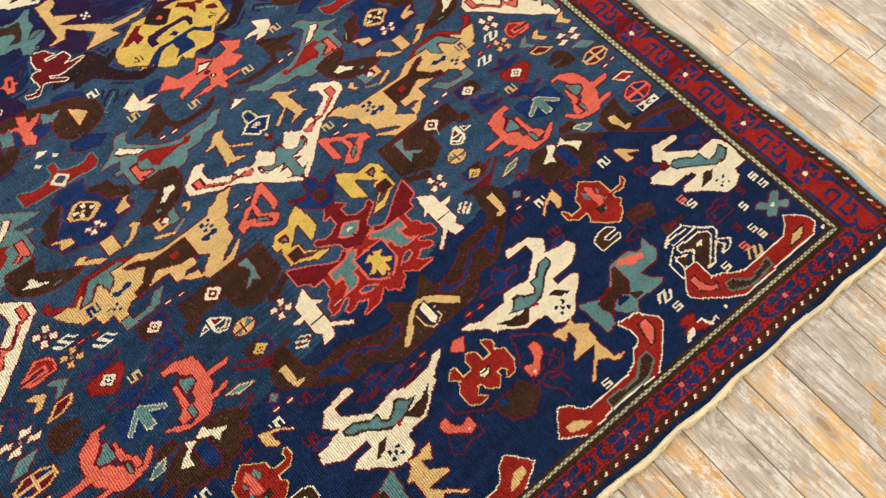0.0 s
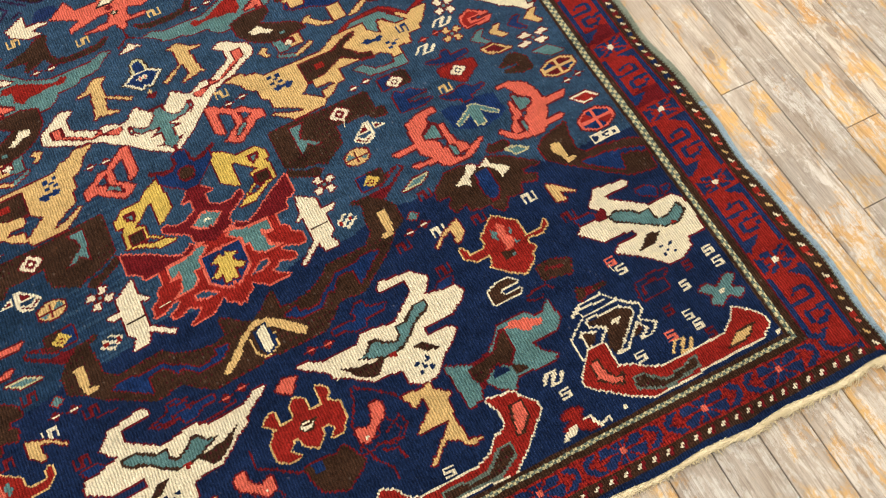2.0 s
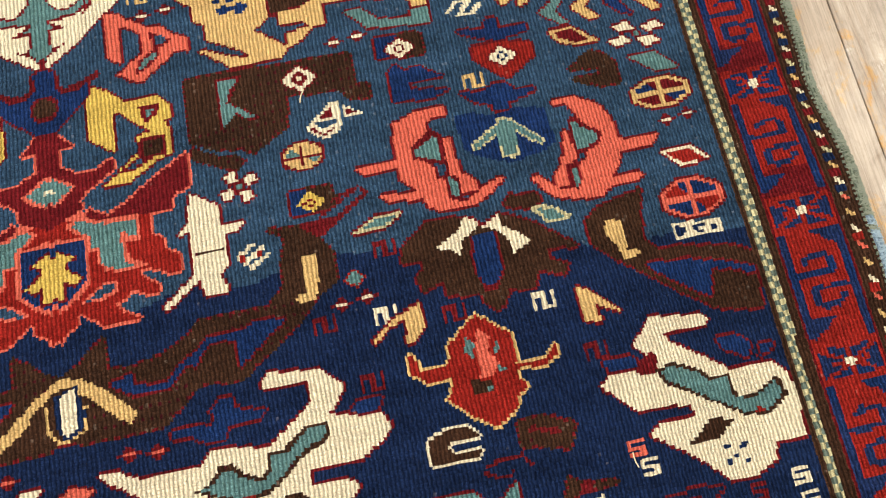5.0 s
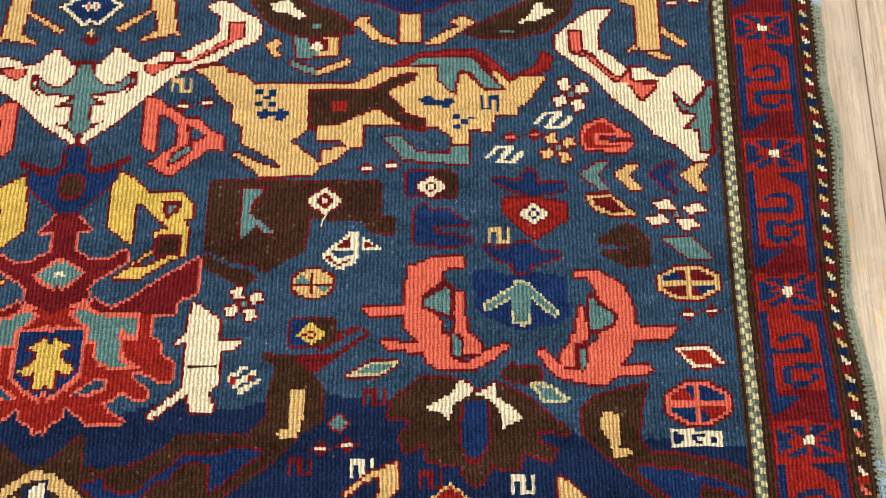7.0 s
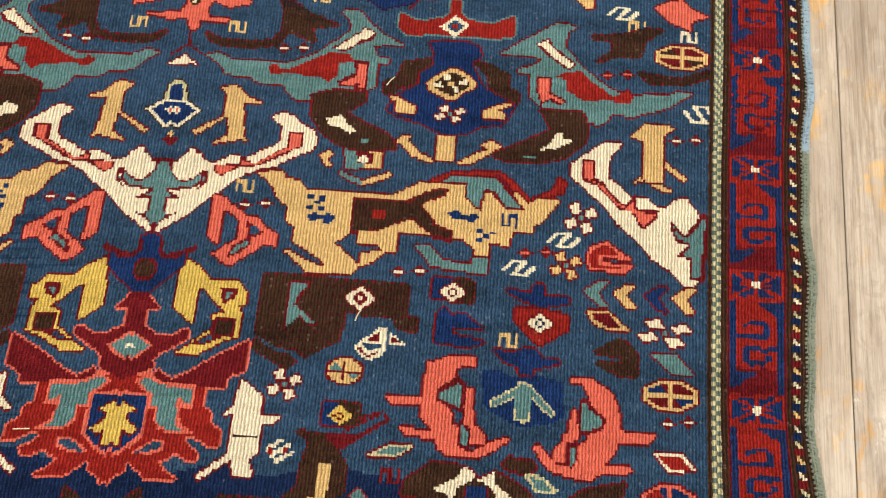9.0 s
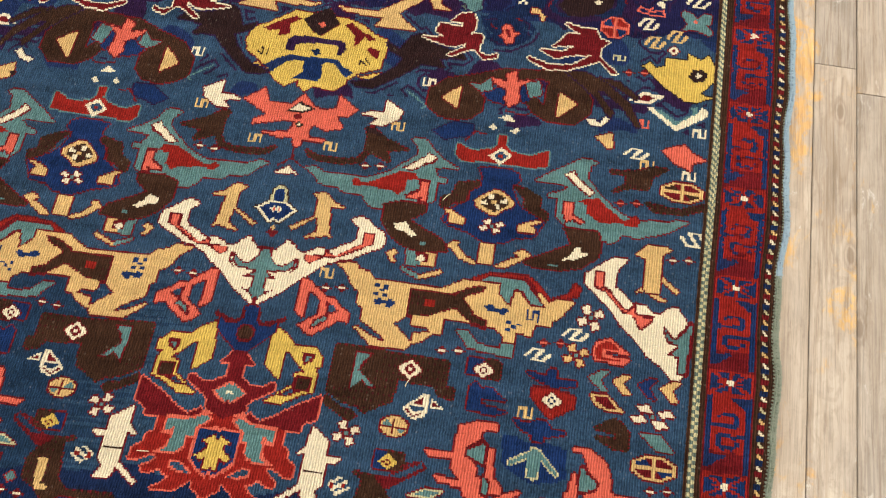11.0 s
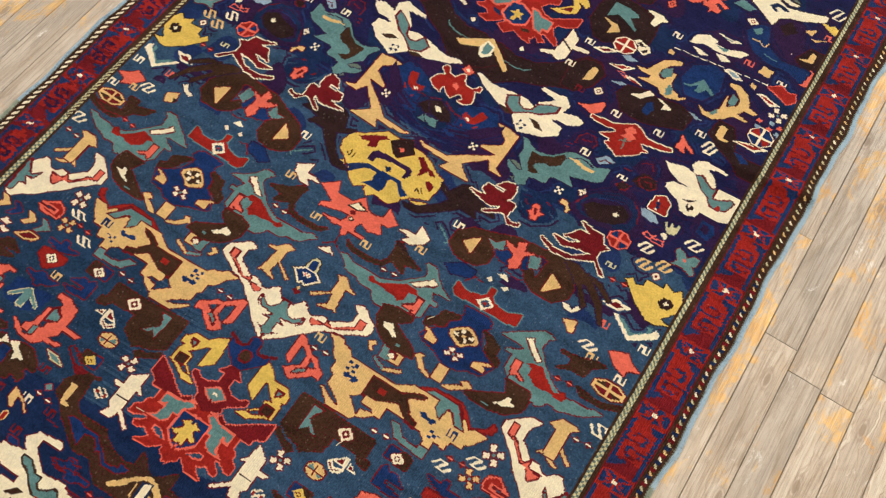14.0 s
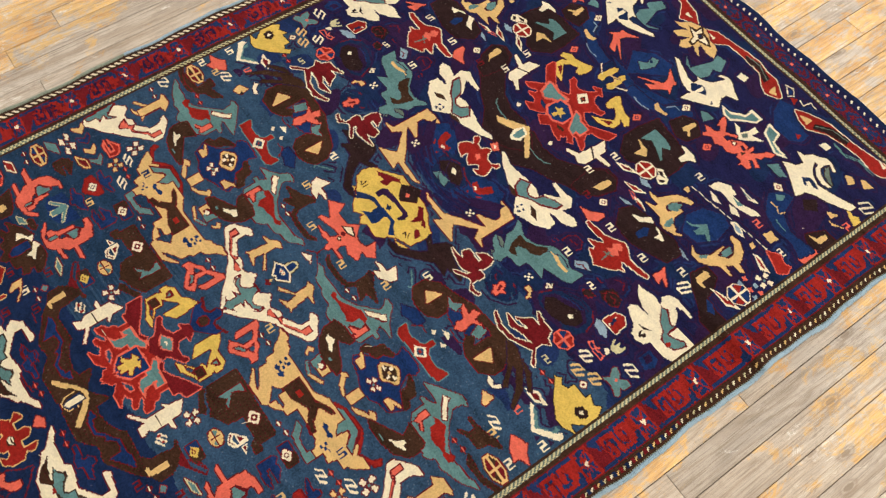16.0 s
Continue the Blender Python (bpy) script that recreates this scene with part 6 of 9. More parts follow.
motif("brown_snake_motif", 86, 654, "D", "mir", [
    ("K",[(-14,-20.5),(-17,2),(-9,15),(5.5,16.5),(12.5,9),(8.5,-7.5),(-0.5,-19.5)]),
    ("Y",[(-4,-8),(-0.5,-5),(-0.5,6),(1,11.5),(6.5,10),(6.5,4),(5,-3),(-1.5,-6.5)]),
])
motif("bar_arrow_motif", 1, 630, "", "one", [
    ("Y",[(-28,-6.5),(-18,1),(-4,12),(-0.5,14.5),(15,2.5),(26.5,-8),(24.5,-11.5),(4.5,4.5),(-6,0),(-22.5,-9.5)]),
    ("W",[(-3,-6.5),(-6.5,0.5),(-3.5,10.5),(5,8),(7,-3),(1.5,-8.5)]),
    ("T",[(-2,-3.5),(-3,2.5),(-2.5,8),(3.5,6.5),(4.5,-1),(1,-4.5)]),
])
motif("teal_stroke_motif", 33, 630, "", "mir", [
    ("-T",[(-14,-0.5),(-2.5,-1.5),(6,-0.5),(10,3)]),
])
motif("coral_hook_motif", 107, 629, "D", "mir", [
    ("C",[(-12.5,-3.5),(-4,0.5),(3.5,8.5),(6.5,7.5),(7,-1),(1,-7.5),(-5,-5.5)]),
])
motif("coral_hook_motif", 187, 635, "D", "mir", [
    ("C",[(-7,-4.5),(-6,4),(-7.5,9.5),(0,3.5),(8,-2),(7,-3.5),(-0.5,0),(2,-6.5)]),
])
lozenge(102, 645, 4, 4, "W", "D", True)
ess(125, 633, 4, "W", True)
ess(163, 635, 4, "W", True)
ess(192, 653, 4, "W", True)
ess(131, 736, 4, "W", True)
ess(71, 687, 4, "W", True)
ess(68, 658, 4, "W", True)
ess(88, 639, 4, "D", True)
motif("plum_patch_motif", 116, 593, "", "mir", [
    ("P",[(-7,-11.5),(-9,4),(-0.5,9.5),(10.5,6),(8,-3)]),
    ("D",[(-6,-8),(-6,1.5),(-1.5,0.5),(1,7),(7.5,4),(3,-1),(-1,-2.5),(-0.5,-8)]),
])
motif("coral_hook_motif", 29, 566, "", "mir", [
    ("B",[(-15,-6.5),(-11,8),(5.5,14.5),(15,10),(11,-2.5),(-0.5,-12)]),
    ("R",[(-9,-3),(-7.5,2),(0,-0.5),(3.5,9.5),(10.5,7),(8.5,1),(4.5,-5),(-1,-7)]),
    ("W",[(-5,-3.5),(-4,-1.5),(-0.5,-3.5),(-1.5,-5.5)]),
])
motif("pink_square_motif", 0, 604, "D", "one", [
    ("C",[(-4.5,-1.5),(-2.5,5),(6.5,1),(2.5,-4)]),
    ("W",[(-1.5,0.5),(-1,2.5),(2,1),(1.5,-1)]),
])
checker(44, 543, "W", True)
checker(122, 545, "W", True)
lozenge(138, 554, 3, 4, "W", "P", True)
motif("tooth_motif", 132, 536, "D", "mir", [
    ("Y",[(-4,-0.5),(-4.5,4.5),(0,3.5),(6.5,0),(4,-6),(1.5,0)]),
])
motif("bar_motif", 57, 670, "D", "mir", [
    ("W",[(-18,-13),(-7,-7.5),(-5.5,8),(-4.5,21),(5.5,13),(4.5,6),(18.5,7.5),(19,4),(5.5,1.5),(4.5,-11),(-0.5,-15.5),(-6.5,-13),(-16,-15)]),
    ("K",[(-6,5.5),(-5.5,7),(5,0),(4.5,-1.5)]),
])
motif("speck_motif", 26, 648, "", "mir", [
    ("W",[(-2.5,0),(-1,3.5),(2.5,0.5),(0.5,-2.5)]),
])
motif("brown_patch_motif", 85, 723, "D", "mir", [
    ("K",[(-27,-13),(-27,4.5),(-23.5,27),(-9.5,24.5),(2,24),(12,21.5),(26.5,14.5),(29,1.5),(28.5,-12),(19,-13),(7,-19.5),(-4,-30),(-14.5,-29)]),
    ("T",[(-15.5,-2),(-15.5,15.5),(-7,16.5),(7,14),(9.5,11),(3.5,6.5),(9,0),(13,-2),(12.5,-5),(3.5,0),(-7.5,4.5)]),
    ("Y",[(-17.5,-5),(-10.5,-5.5),(-3,-6.5),(3,-12),(-7.5,-20),(-7,-10)]),
])
motif("white_tooth_motif", 107, 742, "K", "mir", [
    ("W",[(-10.5,4),(-5.5,6.5),(4,6),(10.5,2),(6,-0.5),(2.5,-9.5),(-1.5,-7.5),(-1.5,1)]),
])
motif("house_motif", 111, 706, "", "mir", [
    ("W",[(-12.5,1.5),(-5,7),(6,3.5),(9,-1),(4.5,-7.5),(-3,-3),(-2.5,1),(-9.5,0.5)]),
    ("K",[(-6,2.5),(-3.5,5),(3,2.5),(-0.5,0.5)]),
    ("K",[(1,-3.5),(5.5,0.5),(6.5,-1.5),(3.5,-5)]),
])
wheel(98, 700, 10, 9, "R", "R", "W", "D", True)
motif("box_motif", 87, 687, "", "mir", [
    ("W",[(-11,-3.5),(-1.5,3),(11,4.5),(0.5,-3.5)]),
    ("D",[(-7,-2),(0,1.5),(6.5,2.5),(0,-1.5)]),
])
motif("diamond_motif", 107, 678, "", "mir", [
    ("W",[(-11.5,-3),(-1.5,2.5),(11,5),(1.5,-3.5)]),
    ("R",[(-7.5,-1.5),(-1,1.5),(6.5,3),(0,-2)]),
])
motif("diamond_motif", 112, 672, "", "mir", [
    ("C",[(-8,1),(-2,2),(6.5,-0.5),(2,-3)]),
    ("B",[(-6,1),(-1,1),(4,-1),(0.5,-1.5)]),
])
motif("diamond_motif", 121, 670, "", "mir", [
    ("W",[(-9.5,2),(0,3),(10.5,-1),(-1,-1.5)]),
    ("R",[(-6.5,1.5),(1,1),(7,-0.5),(-1.5,-0.5)]),
])
motif("diamond_motif", 113, 662, "P", "mir", [
    ("S",[(-6.5,-1.5),(0,1.5),(6.5,2.5),(1,-2.5)]),
])
motif("diamond_motif", 108, 690, "P", "mir", [
    ("S",[(-7,-0.5),(-1.5,3),(7,0.5),(-0.5,-4)]),
])
motif("diamond_motif", 178, 667, "P", "mir", [
    ("S",[(-11,1.5),(-1.5,1.5),(10.5,-2),(0.5,-3)]),
])
motif("diamond_motif", 189, 724, "", "mir", [
    ("W",[(-9,1),(-1.5,4.5),(9.5,-2),(1.5,-4.5)]),
    ("S",[(-6,1.5),(-1,2.5),(6,-1),(1,-2.5)]),
])
motif("double_head_motif", 146, 658, "D", "mir", [
    ("K",[(-31,-6.5),(-26.5,6),(-9,10),(0,8),(20,12),(33,6.5),(32,-9.5),(17.5,-15.5),(0,-21.5),(-19.5,-20)]),
    ("W",[(-20,-0.5),(-13.5,4),(-8.5,11),(-2.5,9),(-7,4.5),(-11.5,-1.5)]),
    ("W",[(0,8),(3.5,8.5),(15.5,3.5),(14,1.5),(7.5,-1),(8,4.5)]),
    ("B",[(-5,-11),(-5,-1),(-1,2),(3,-5),(1,-13)]),
])
motif("arrow_motif", 171, 698, "P", "mir", [
    ("B",[(-18,-1),(-14.5,16.5),(1,26.5),(12,22.5),(16,3),(8,-13.5),(-7.5,-16.5)]),
    ("T",[(-14.5,-6),(-8,-4),(-4,2),(-0.5,7),(5.5,3),(13.5,-3),(12,-5),(5.5,-2),(2,-7.5),(-2.5,-7.5),(-2,0),(-7.5,-6.5)]),
])
motif("crescent_motif", 143, 687, "D", "mir", [
    ("Y",[(-25.5,-0.5),(-17,1.5),(-14,9),(-9,18.5),(-2.5,22.5),(4.5,24.5),(5.5,21),(-2.5,15.5),(-6.5,8.5),(-7.5,3),(-4.5,-1.5),(-0.5,-0.5),(3,10),(6.5,10),(6.5,-0.5),(9.5,-6.5),(15.5,-8),(17.5,-11.5),(22.5,-8),(23,-10),(18,-14),(9,-17),(3,-15.5),(-1,-11.5),(-7.5,-11),(-18.5,-11),(-20,-10.5),(-12,-6.5),(-12.5,-2.5),(-20.5,-3.5)]),
    ("T",[(-7,3.5),(-5,10.5),(0.5,14.5),(3.5,5.5),(-2,0.5)]),
    ("T",[(4.5,-8.5),(5,-2.5),(10,-5.5),(11,-11.5),(7,-15)]),
])
motif("crescent_motif", 200, 692, "D", "mir", [
    ("Y",[(-23,-12.5),(-15.5,-19.5),(-8,-20.5),(0,-15.5),(6,-8),(16,-8.5),(18,-6.5),(8,-4),(12,2.5),(20,2.5),(22,5),(13,7.5),(12,12),(7,19.5),(-1,24),(-9,23),(-9,20),(-1,17),(4.5,10.5),(5.5,4),(-2.5,-2.5),(-6,10.5),(-6,2.5),(-6,-7),(-10.5,-14.5),(-15.5,-16.5)]),
    ("T",[(-3,4),(-2.5,13),(3,10.5),(3.5,4),(-0.5,0)]),
    ("T",[(-11,-15),(-7.5,-7.5),(-6,-12.5),(-9.5,-17)]),
])
motif("yellow_leaf_motif", 135, 716, "P", "mir", [
    ("Y",[(-2.5,-2),(-2.5,3.5),(2,1.5),(1.5,-2.5)]),
])
motif("yellow_leaf_motif", 208, 722, "P", "mir", [
    ("Y",[(-3,-1),(-2.5,3),(2.5,1.5),(2.5,-3)]),
])
knotted(203, 643, 6, 6, "W", True)
motif("white_bird_motif", 218, 604, "P", "mir", [
    ("W",[(-38,10.5),(-32.5,11.5),(-22.5,14.5),(-14.5,12.5),(-16,15),(-19,19),(-16.5,25),(-10,28),(-6,27),(5.5,26.5),(8.5,26.5),(8,24),(-2,23.5),(-7,22),(1,17),(5,10),(4,4.5),(8,10),(17,10.5),(26.5,9.5),(26.5,4.5),(25.5,-7),(26.5,-14),(21.5,-16.5),(13,-16.5),(4,-17),(3,-22.5),(-3.5,-25),(-9.5,-23.5),(-14,-17),(-21,-14.5),(-27.5,-10.5),(-29,-7),(-24.5,-3.5),(-17.5,-2.5),(-13.5,-1.5),(-20.5,-1),(-30,3)]),
    ("D",[(-14,12.5),(-7.5,15),(2.5,8),(7.5,9.5),(8,0),(14,2.5),(20,6.5),(24,4.5),(21,-6),(14.5,-9.5),(7.5,-8.5),(2.5,-2),(-4,1.5)]),
    ("T",[(-12,12),(-7.5,13),(2.5,6.5),(6.5,8),(6,3),(7,-1.5),(14,1),(20,5),(22.5,4),(20,-5),(14,-8.5),(8,-7),(3.5,-1),(-3.5,2.5)]),
    ("K",[(-15,-14.5),(-8,-12),(0,-8),(-6,-13.5)]),
    ("R",[(12,-7.5),(13.5,-3.5),(16.5,-6),(15,-9)]),
    ("K",[(-7,-18),(-6.5,-15),(-4.5,-18),(-3.5,-15),(-1.5,-15.5),(-1,-19.5),(-3,-18.5),(-3.5,-21.5)]),
])
motif("brown_bird_motif", 218, 655, "D", "mir", [
    ("K",[(-21,2.5),(-19,19.5),(-6.5,19.5),(-0.5,9.5),(3,-4),(19,-7.5),(36,-5.5),(27,-22),(15,-22.5),(-2,-11.5),(-11,-6)]),
    ("Y",[(-15.5,3.5),(-16.5,13.5),(-13.5,16.5),(-9.5,14.5),(-10,4.5),(-5,4.5),(-5.5,2),(-11,0.5)]),
    ("B",[(3,-4),(9.5,-4),(17,-10.5),(12,-13)]),
])
motif("diamond_motif", 230, 664, "", "mir", [
    ("W",[(-14,-2.5),(-8,0.5),(3.5,4.5),(13,3.5),(4,-4)]),
    ("R",[(-9.5,-1.5),(-6,-0.5),(3.5,2),(8.5,2),(3,-2)]),
])
wheel(233, 677, 10, 10, "B", "R", "W", "D", True)
motif("small_lozenge_motif", 226, 692, "", "mir", [
    ("C",[(-3,-0.5),(-2,3),(2,1.5),(1,-2)]),
])
motif("small_lozenge_motif", 226, 686, "", "mir", [
    ("S",[(-2.5,-1),(-1.5,2.5),(3,1.5),(2,-2.5)]),
])
motif("small_lozenge_motif", 236, 688, "", "mir", [
    ("C",[(-3,-0.5),(-2,3),(2,1.5),(1,-2)]),
])
motif("small_lozenge_motif", 235, 695, "", "mir", [
    ("S",[(-2.5,-1),(-1.5,2.5),(2.5,1.5),(1.5,-2)]),
])
motif("small_lozenge_motif", 243, 694, "", "mir", [
    ("C",[(-3,-1.5),(-1.5,2),(2.5,1),(1.5,-2.5)]),
])
motif("small_lozenge_motif", 243, 686, "", "mir", [
    ("S",[(-2.5,-0.5),(-1.5,3),(3,1.5),(1.5,-2)]),
])
pinwheel(236, 705, 7, 7, "W", "P", True)
motif("tulip_motif", 193, 575, "W", "mir", [
    ("R",[(-5.5,-5.5),(-5.5,0.5),(-4.5,6.5),(1.5,10.5),(7.5,6.5),(9,-5.5),(3.5,-5.5),(-2,-6.5)]),
    ("-W",[(0,-4.5),(-2,4.5)]),
    ("N",[(-1,-3),(-2,3.5),(0.5,3.5),(2,-3.5)]),
])
motif("leaf_motif", 191, 563, "P", "mir", [
    ("S",[(-8,2.5),(-3.5,4.5),(5,3),(9.5,-2.5),(3,-4),(-4,-2.5)]),
])
motif("brown_eye_motif", 164, 550, "P", "mir", [
    ("P",[(-29,-13),(-23,3),(-7.5,17),(11,16.5),(21,4.5),(19,-11),(4.5,-14),(-14,-19)]),
    ("K",[(-19.5,-9),(-17,4),(-1.5,12),(10,11),(14,-1),(6.5,-7),(-9,-11.5)]),
    ("W",[(8.5,6.5),(10,10),(13,6.5)]),
])
motif("plum_patch_motif", 171, 600, "", "mir", [
    ("P",[(-11,-5),(-3,6.5),(7,7),(10,-2),(1.5,-10)]),
    ("-D",[(-6.5,-3),(-1,4.5),(6,3.5)]),
])
motif("brown_eye_motif", 175, 588, "", "mir", [
    ("K",[(-10,-4),(-3.5,9.5),(8.5,4.5),(8.5,-4.5),(-2.5,-7)]),
    ("-D",[(-6.5,-3.5),(-2,4.5),(5.5,2.5)]),
])
wheel(182, 532, 9, 8, "R", "B", "C", "P", True)
motif("cross_motif", 232, 543, "D", "mir", [
    ("T",[(-9.5,-7.5),(-5.5,-2),(-10.5,4),(-9,8),(-3.5,6),(-0.5,2.5),(4.5,7.5),(8.5,7.5),(8,0),(5.5,-1.5),(9.5,-5.5),(8,-9.5),(3,-7),(-1.5,-5.5)]),
    ("C",[(-3,0.5),(-1.5,2.5),(0.5,0.5),(-1,-1.5)]),
])
motif("comb_motif", 210, 564, "K", "mir", [
    ("G",[(-7.5,-1),(-6,2.5),(0,0),(-1.5,4),(3,1.5),(6,2),(5.5,-4),(0,-7)]),
])
knotted(202, 537, 6, 4, "W", True)
knotted(207, 524, 6, 4, "Y", True)
knotted(220, 530, 6, 4, "Y", True)
knotted(231, 558, 7, 4, "W", True)
lozenge(219, 520, 3, 3, "W", "D", True)
motif("zig_motif", 204, 549, "", "mir", [
    ("-C",[(-9.5,-2.5),(-8,1),(-0.5,-1.5),(6,0),(7.5,-4),(0.5,-4.5),(-9.5,-2.5)]),
    ("-C",[(-3.5,-3.5),(-0.5,1)]),
    ("W",[(1.5,4),(2,8),(7,6),(6.5,2)]),
])
motif("plum_patch_motif", 233, 575, "P", "mir", [
    ("B",[(-5.5,-5),(-6,7),(3.5,7.5),(7,0),(4,-8)]),
    ("P",[(-4.5,-1.5),(-3.5,4.5),(2,3),(1.5,-3)]),
])
motif("blue_bird_motif", 170, 305, "D", "mir", [
    ("B",[(-16,3),(-4.5,2),(-3,6),(1.5,6),(1.5,1),(12.5,0.5),(12,-1.5),(3.5,-3.5),(1.5,-4.5),(-1,-4.5),(-3,-3),(-9.5,-1)]),
])
motif("shield_motif", 171, 293, "D", "mir", [
    ("R",[(-12.5,7),(-3,7.5),(11,5),(11.5,-1),(5,-5),(0,-8),(-3.5,-7),(-11.5,1)]),
])
lozenge(170, 294, 5, 4, "W", "N", True)
motif("blue_bird_motif", 166, 278, "D", "mir", [
    ("B",[(-16,4),(-6,3),(-1.5,5.5),(2.5,5.5),(5.5,1.5),(14,1.5),(12.5,-1),(6.5,-2.5),(2,-3),(2,-6),(-3.5,-6),(-3.5,-3.5),(-10,-1)]),
])
motif("blue_swirl_motif", 136, 290, "D", "mir", [
    ("B",[(-10,6),(-7,8),(-3.5,5),(1.5,6.5),(8,1.5),(11.5,-0.5),(-3,0),(-3,-3),(11.5,-5.5),(6.5,-7.5),(1.5,-8),(-10,-6.5)]),
])
motif("box_motif", 132, 306, "D", "mir", [
    ("K",[(0.5,5.5),(8.5,4.5),(9.5,-5.5),(0.5,-5)]),
    ("B",[(-9.5,5.5),(0.5,5.5),(0.5,-4),(-9,-4)]),
])
lozenge(132, 305, 5, 4, "W", "D", True)
motif("half_oval_motif", 204, 281, "D", "mir", [
    ("K",[(-10.5,2),(-4.5,5.5),(0,8),(5.5,6.5),(9,2.5),(8.5,-7.5),(1.5,-7),(-6,-4),(-9.5,-2),(1.5,-2),(2.5,1)]),
])
ess(88, 207, 4, "D", True)
ess(157, 286, 4, "Y", True)
motif("box_wing_motif", 101, 248, "", "mir", [
    ("-D",[(-9,-3.5),(-1,0.5),(6.5,5.5),(9,2.5),(0,-3),(-8.5,-9)]),
    ("-D",[(-4,1.5),(3.5,4.5)]),
])
motif("teal_bud_motif", 101, 221, "R", "mir", [
    ("T",[(-3,-0.5),(0,2),(3,-0.5),(0.5,-3)]),
])
motif("swirl_motif", 137, 150, "", "mir", [
    ("-D",[(-5.5,1.5),(0.5,2.5),(6,3),(9,-0.5)]),
    ("-D",[(-6.5,-0.5),(-2,-3),(2,-2)]),
])
ess(132, 202, 4, "D", True)
ess(176, 180, 4, "D", True)
ess(113, 229, 4, "D", True)
motif("blue_band_motif", 51, 760, "P", "mir", [
    ("B",[(-33.5,-2.5),(-11.5,-0.5),(5,5.5),(13.5,23.5),(27.5,21),(23.5,3),(7,-3.5),(-12.5,-14),(-33,-13.5)]),
    ("-S",[(-21.5,-11.5),(-12.5,-13),(-3,-10.5)]),
    ("Y",[(-4,-1.5),(-3.5,3),(2.5,-0.5),(12.5,1),(12,-2),(1.5,-5.5)]),
    ("-S",[(5,5.5),(9,13.5),(14.5,13)]),
])
motif("yellow_leaf_motif", 7, 746, "P", "mir", [
    ("G",[(-4,-9.5),(-3,-1.5),(-4.5,7),(-3,13.5),(2,10.5),(3,0.5),(4,-7.5),(1,-12)]),
    ("-Y",[(-12.5,5.5),(-1,-0.5)]),
    ("-W",[(3,-5),(12.5,2)]),
])
motif("tan_hook_motif", 86, 764, "D", "mir", [
    ("K",[(-16,-7.5),(-13.5,8),(-1,14.5),(12.5,5),(9.5,-10.5),(-1,-14.5)]),
    ("Y",[(-4.5,-2),(-2,11.5),(1.5,10.5),(2,1.5),(8,-4),(5.5,-5),(1.5,-1.5),(-0.5,-4.5)]),
])
motif("teal_drop_motif", 85, 790, "P", "mir", [
    ("T",[(-8,0),(-1,4.5),(6.5,4),(3,-7)]),
])
lozenge(67, 781, 4, 5, "W", "D", True)
lozenge(49, 734, 4, 5, "C", "P", True)
lozenge(111, 765, 4, 5, "C", "D", True)
motif("plum_swirl_motif", 40, 556, "", "mir", [
    ("P",[(-25,-11),(-8.5,-4.5),(5.5,9.5),(16,17),(16.5,7),(6.5,-3.5),(-10,-13)]),
])
motif("blue_smear_motif", 96, 447, "P", "mir", [
    ("B",[(-13.5,-2.5),(-1.5,5.5),(10.5,5.5),(9,-2.5),(-6,-7)]),
])
motif("teal_stroke_motif", 70, 463, "", "mir", [
    ("-T",[(-8.5,6.5),(-1,1.5),(5,-2.5),(2.5,-5)]),
])
motif("swirl_motif", 121, 454, "", "mir", [
    ("-D",[(2.5,10),(13.5,8),(22,12.5)]),
    ("-D",[(-19,-13.5),(-13,-6.5),(-6.5,-8)]),
])
motif("dark_ground_motif", 109, 568, "", "mir", [
    ("F",[(-36,5),(-20.5,5),(-2,16.5),(-5,34),(17,40.5),(24,28),(39,28.5),(45.5,3),(24.5,-15.5),(10.5,-16.5),(3,-27),(-12.5,-35),(-24.5,-35.5),(-34.5,-21.5),(-29,-13.5)]),
])
motif("step_motif", 85, 546, "P", "mir", [
    ("M",[(-9.5,2.5),(-6,4.5),(4,0.5),(8,-3.5),(4.5,-4.5),(-3,-0.5)]),
])
motif("step_motif", 89, 537, "P", "mir", [
    ("M",[(-5.5,-1.5),(-2,1.5),(-1.5,5),(6,2),(4.5,-2),(-2,-4)]),
    ("C",[(-1.5,-0.5),(1,1),(1.5,-1),(-0.5,-2)]),
])
motif("leaf_motif", 139, 588, "P", "mir", [
    ("S",[(-7,-2),(0,5.5),(8,2.5),(-2.5,-5.5)]),
    ("-D",[(-3.5,-3),(0,1),(4,0.5)]),
])
motif("plum_turtle_motif", 115, 594, "", "mir", [
    ("P",[(-4,-4),(-4.5,4),(-0.5,9),(7,9),(11.5,4.5),(10.5,-0.5)]),
    ("-D",[(-4,-4),(-4.5,4),(-0.5,9),(7,9),(11.5,4.5),(10.5,-0.5)]),
    ("-D",[(-0.5,2),(6.5,4)]),
    ("-D",[(-10,-7.5),(-7.5,-6.5),(-6,-7)]),
    ("-D",[(-9.5,-11),(-7,-10)]),
])
motif("plum_turtle_motif", 170, 601, "", "mir", [
    ("P",[(-9,-3),(-6.5,3.5),(1.5,8),(8,5.5),(11,-2.5),(2.5,-6),(-5,-4)]),
    ("-D",[(-5,0),(-2,3),(2.5,4.5),(6.5,-1)]),
    ("-B",[(6,6),(9,4),(11,-3)]),
    ("-D",[(-15,-11),(-9,-10)]),
])
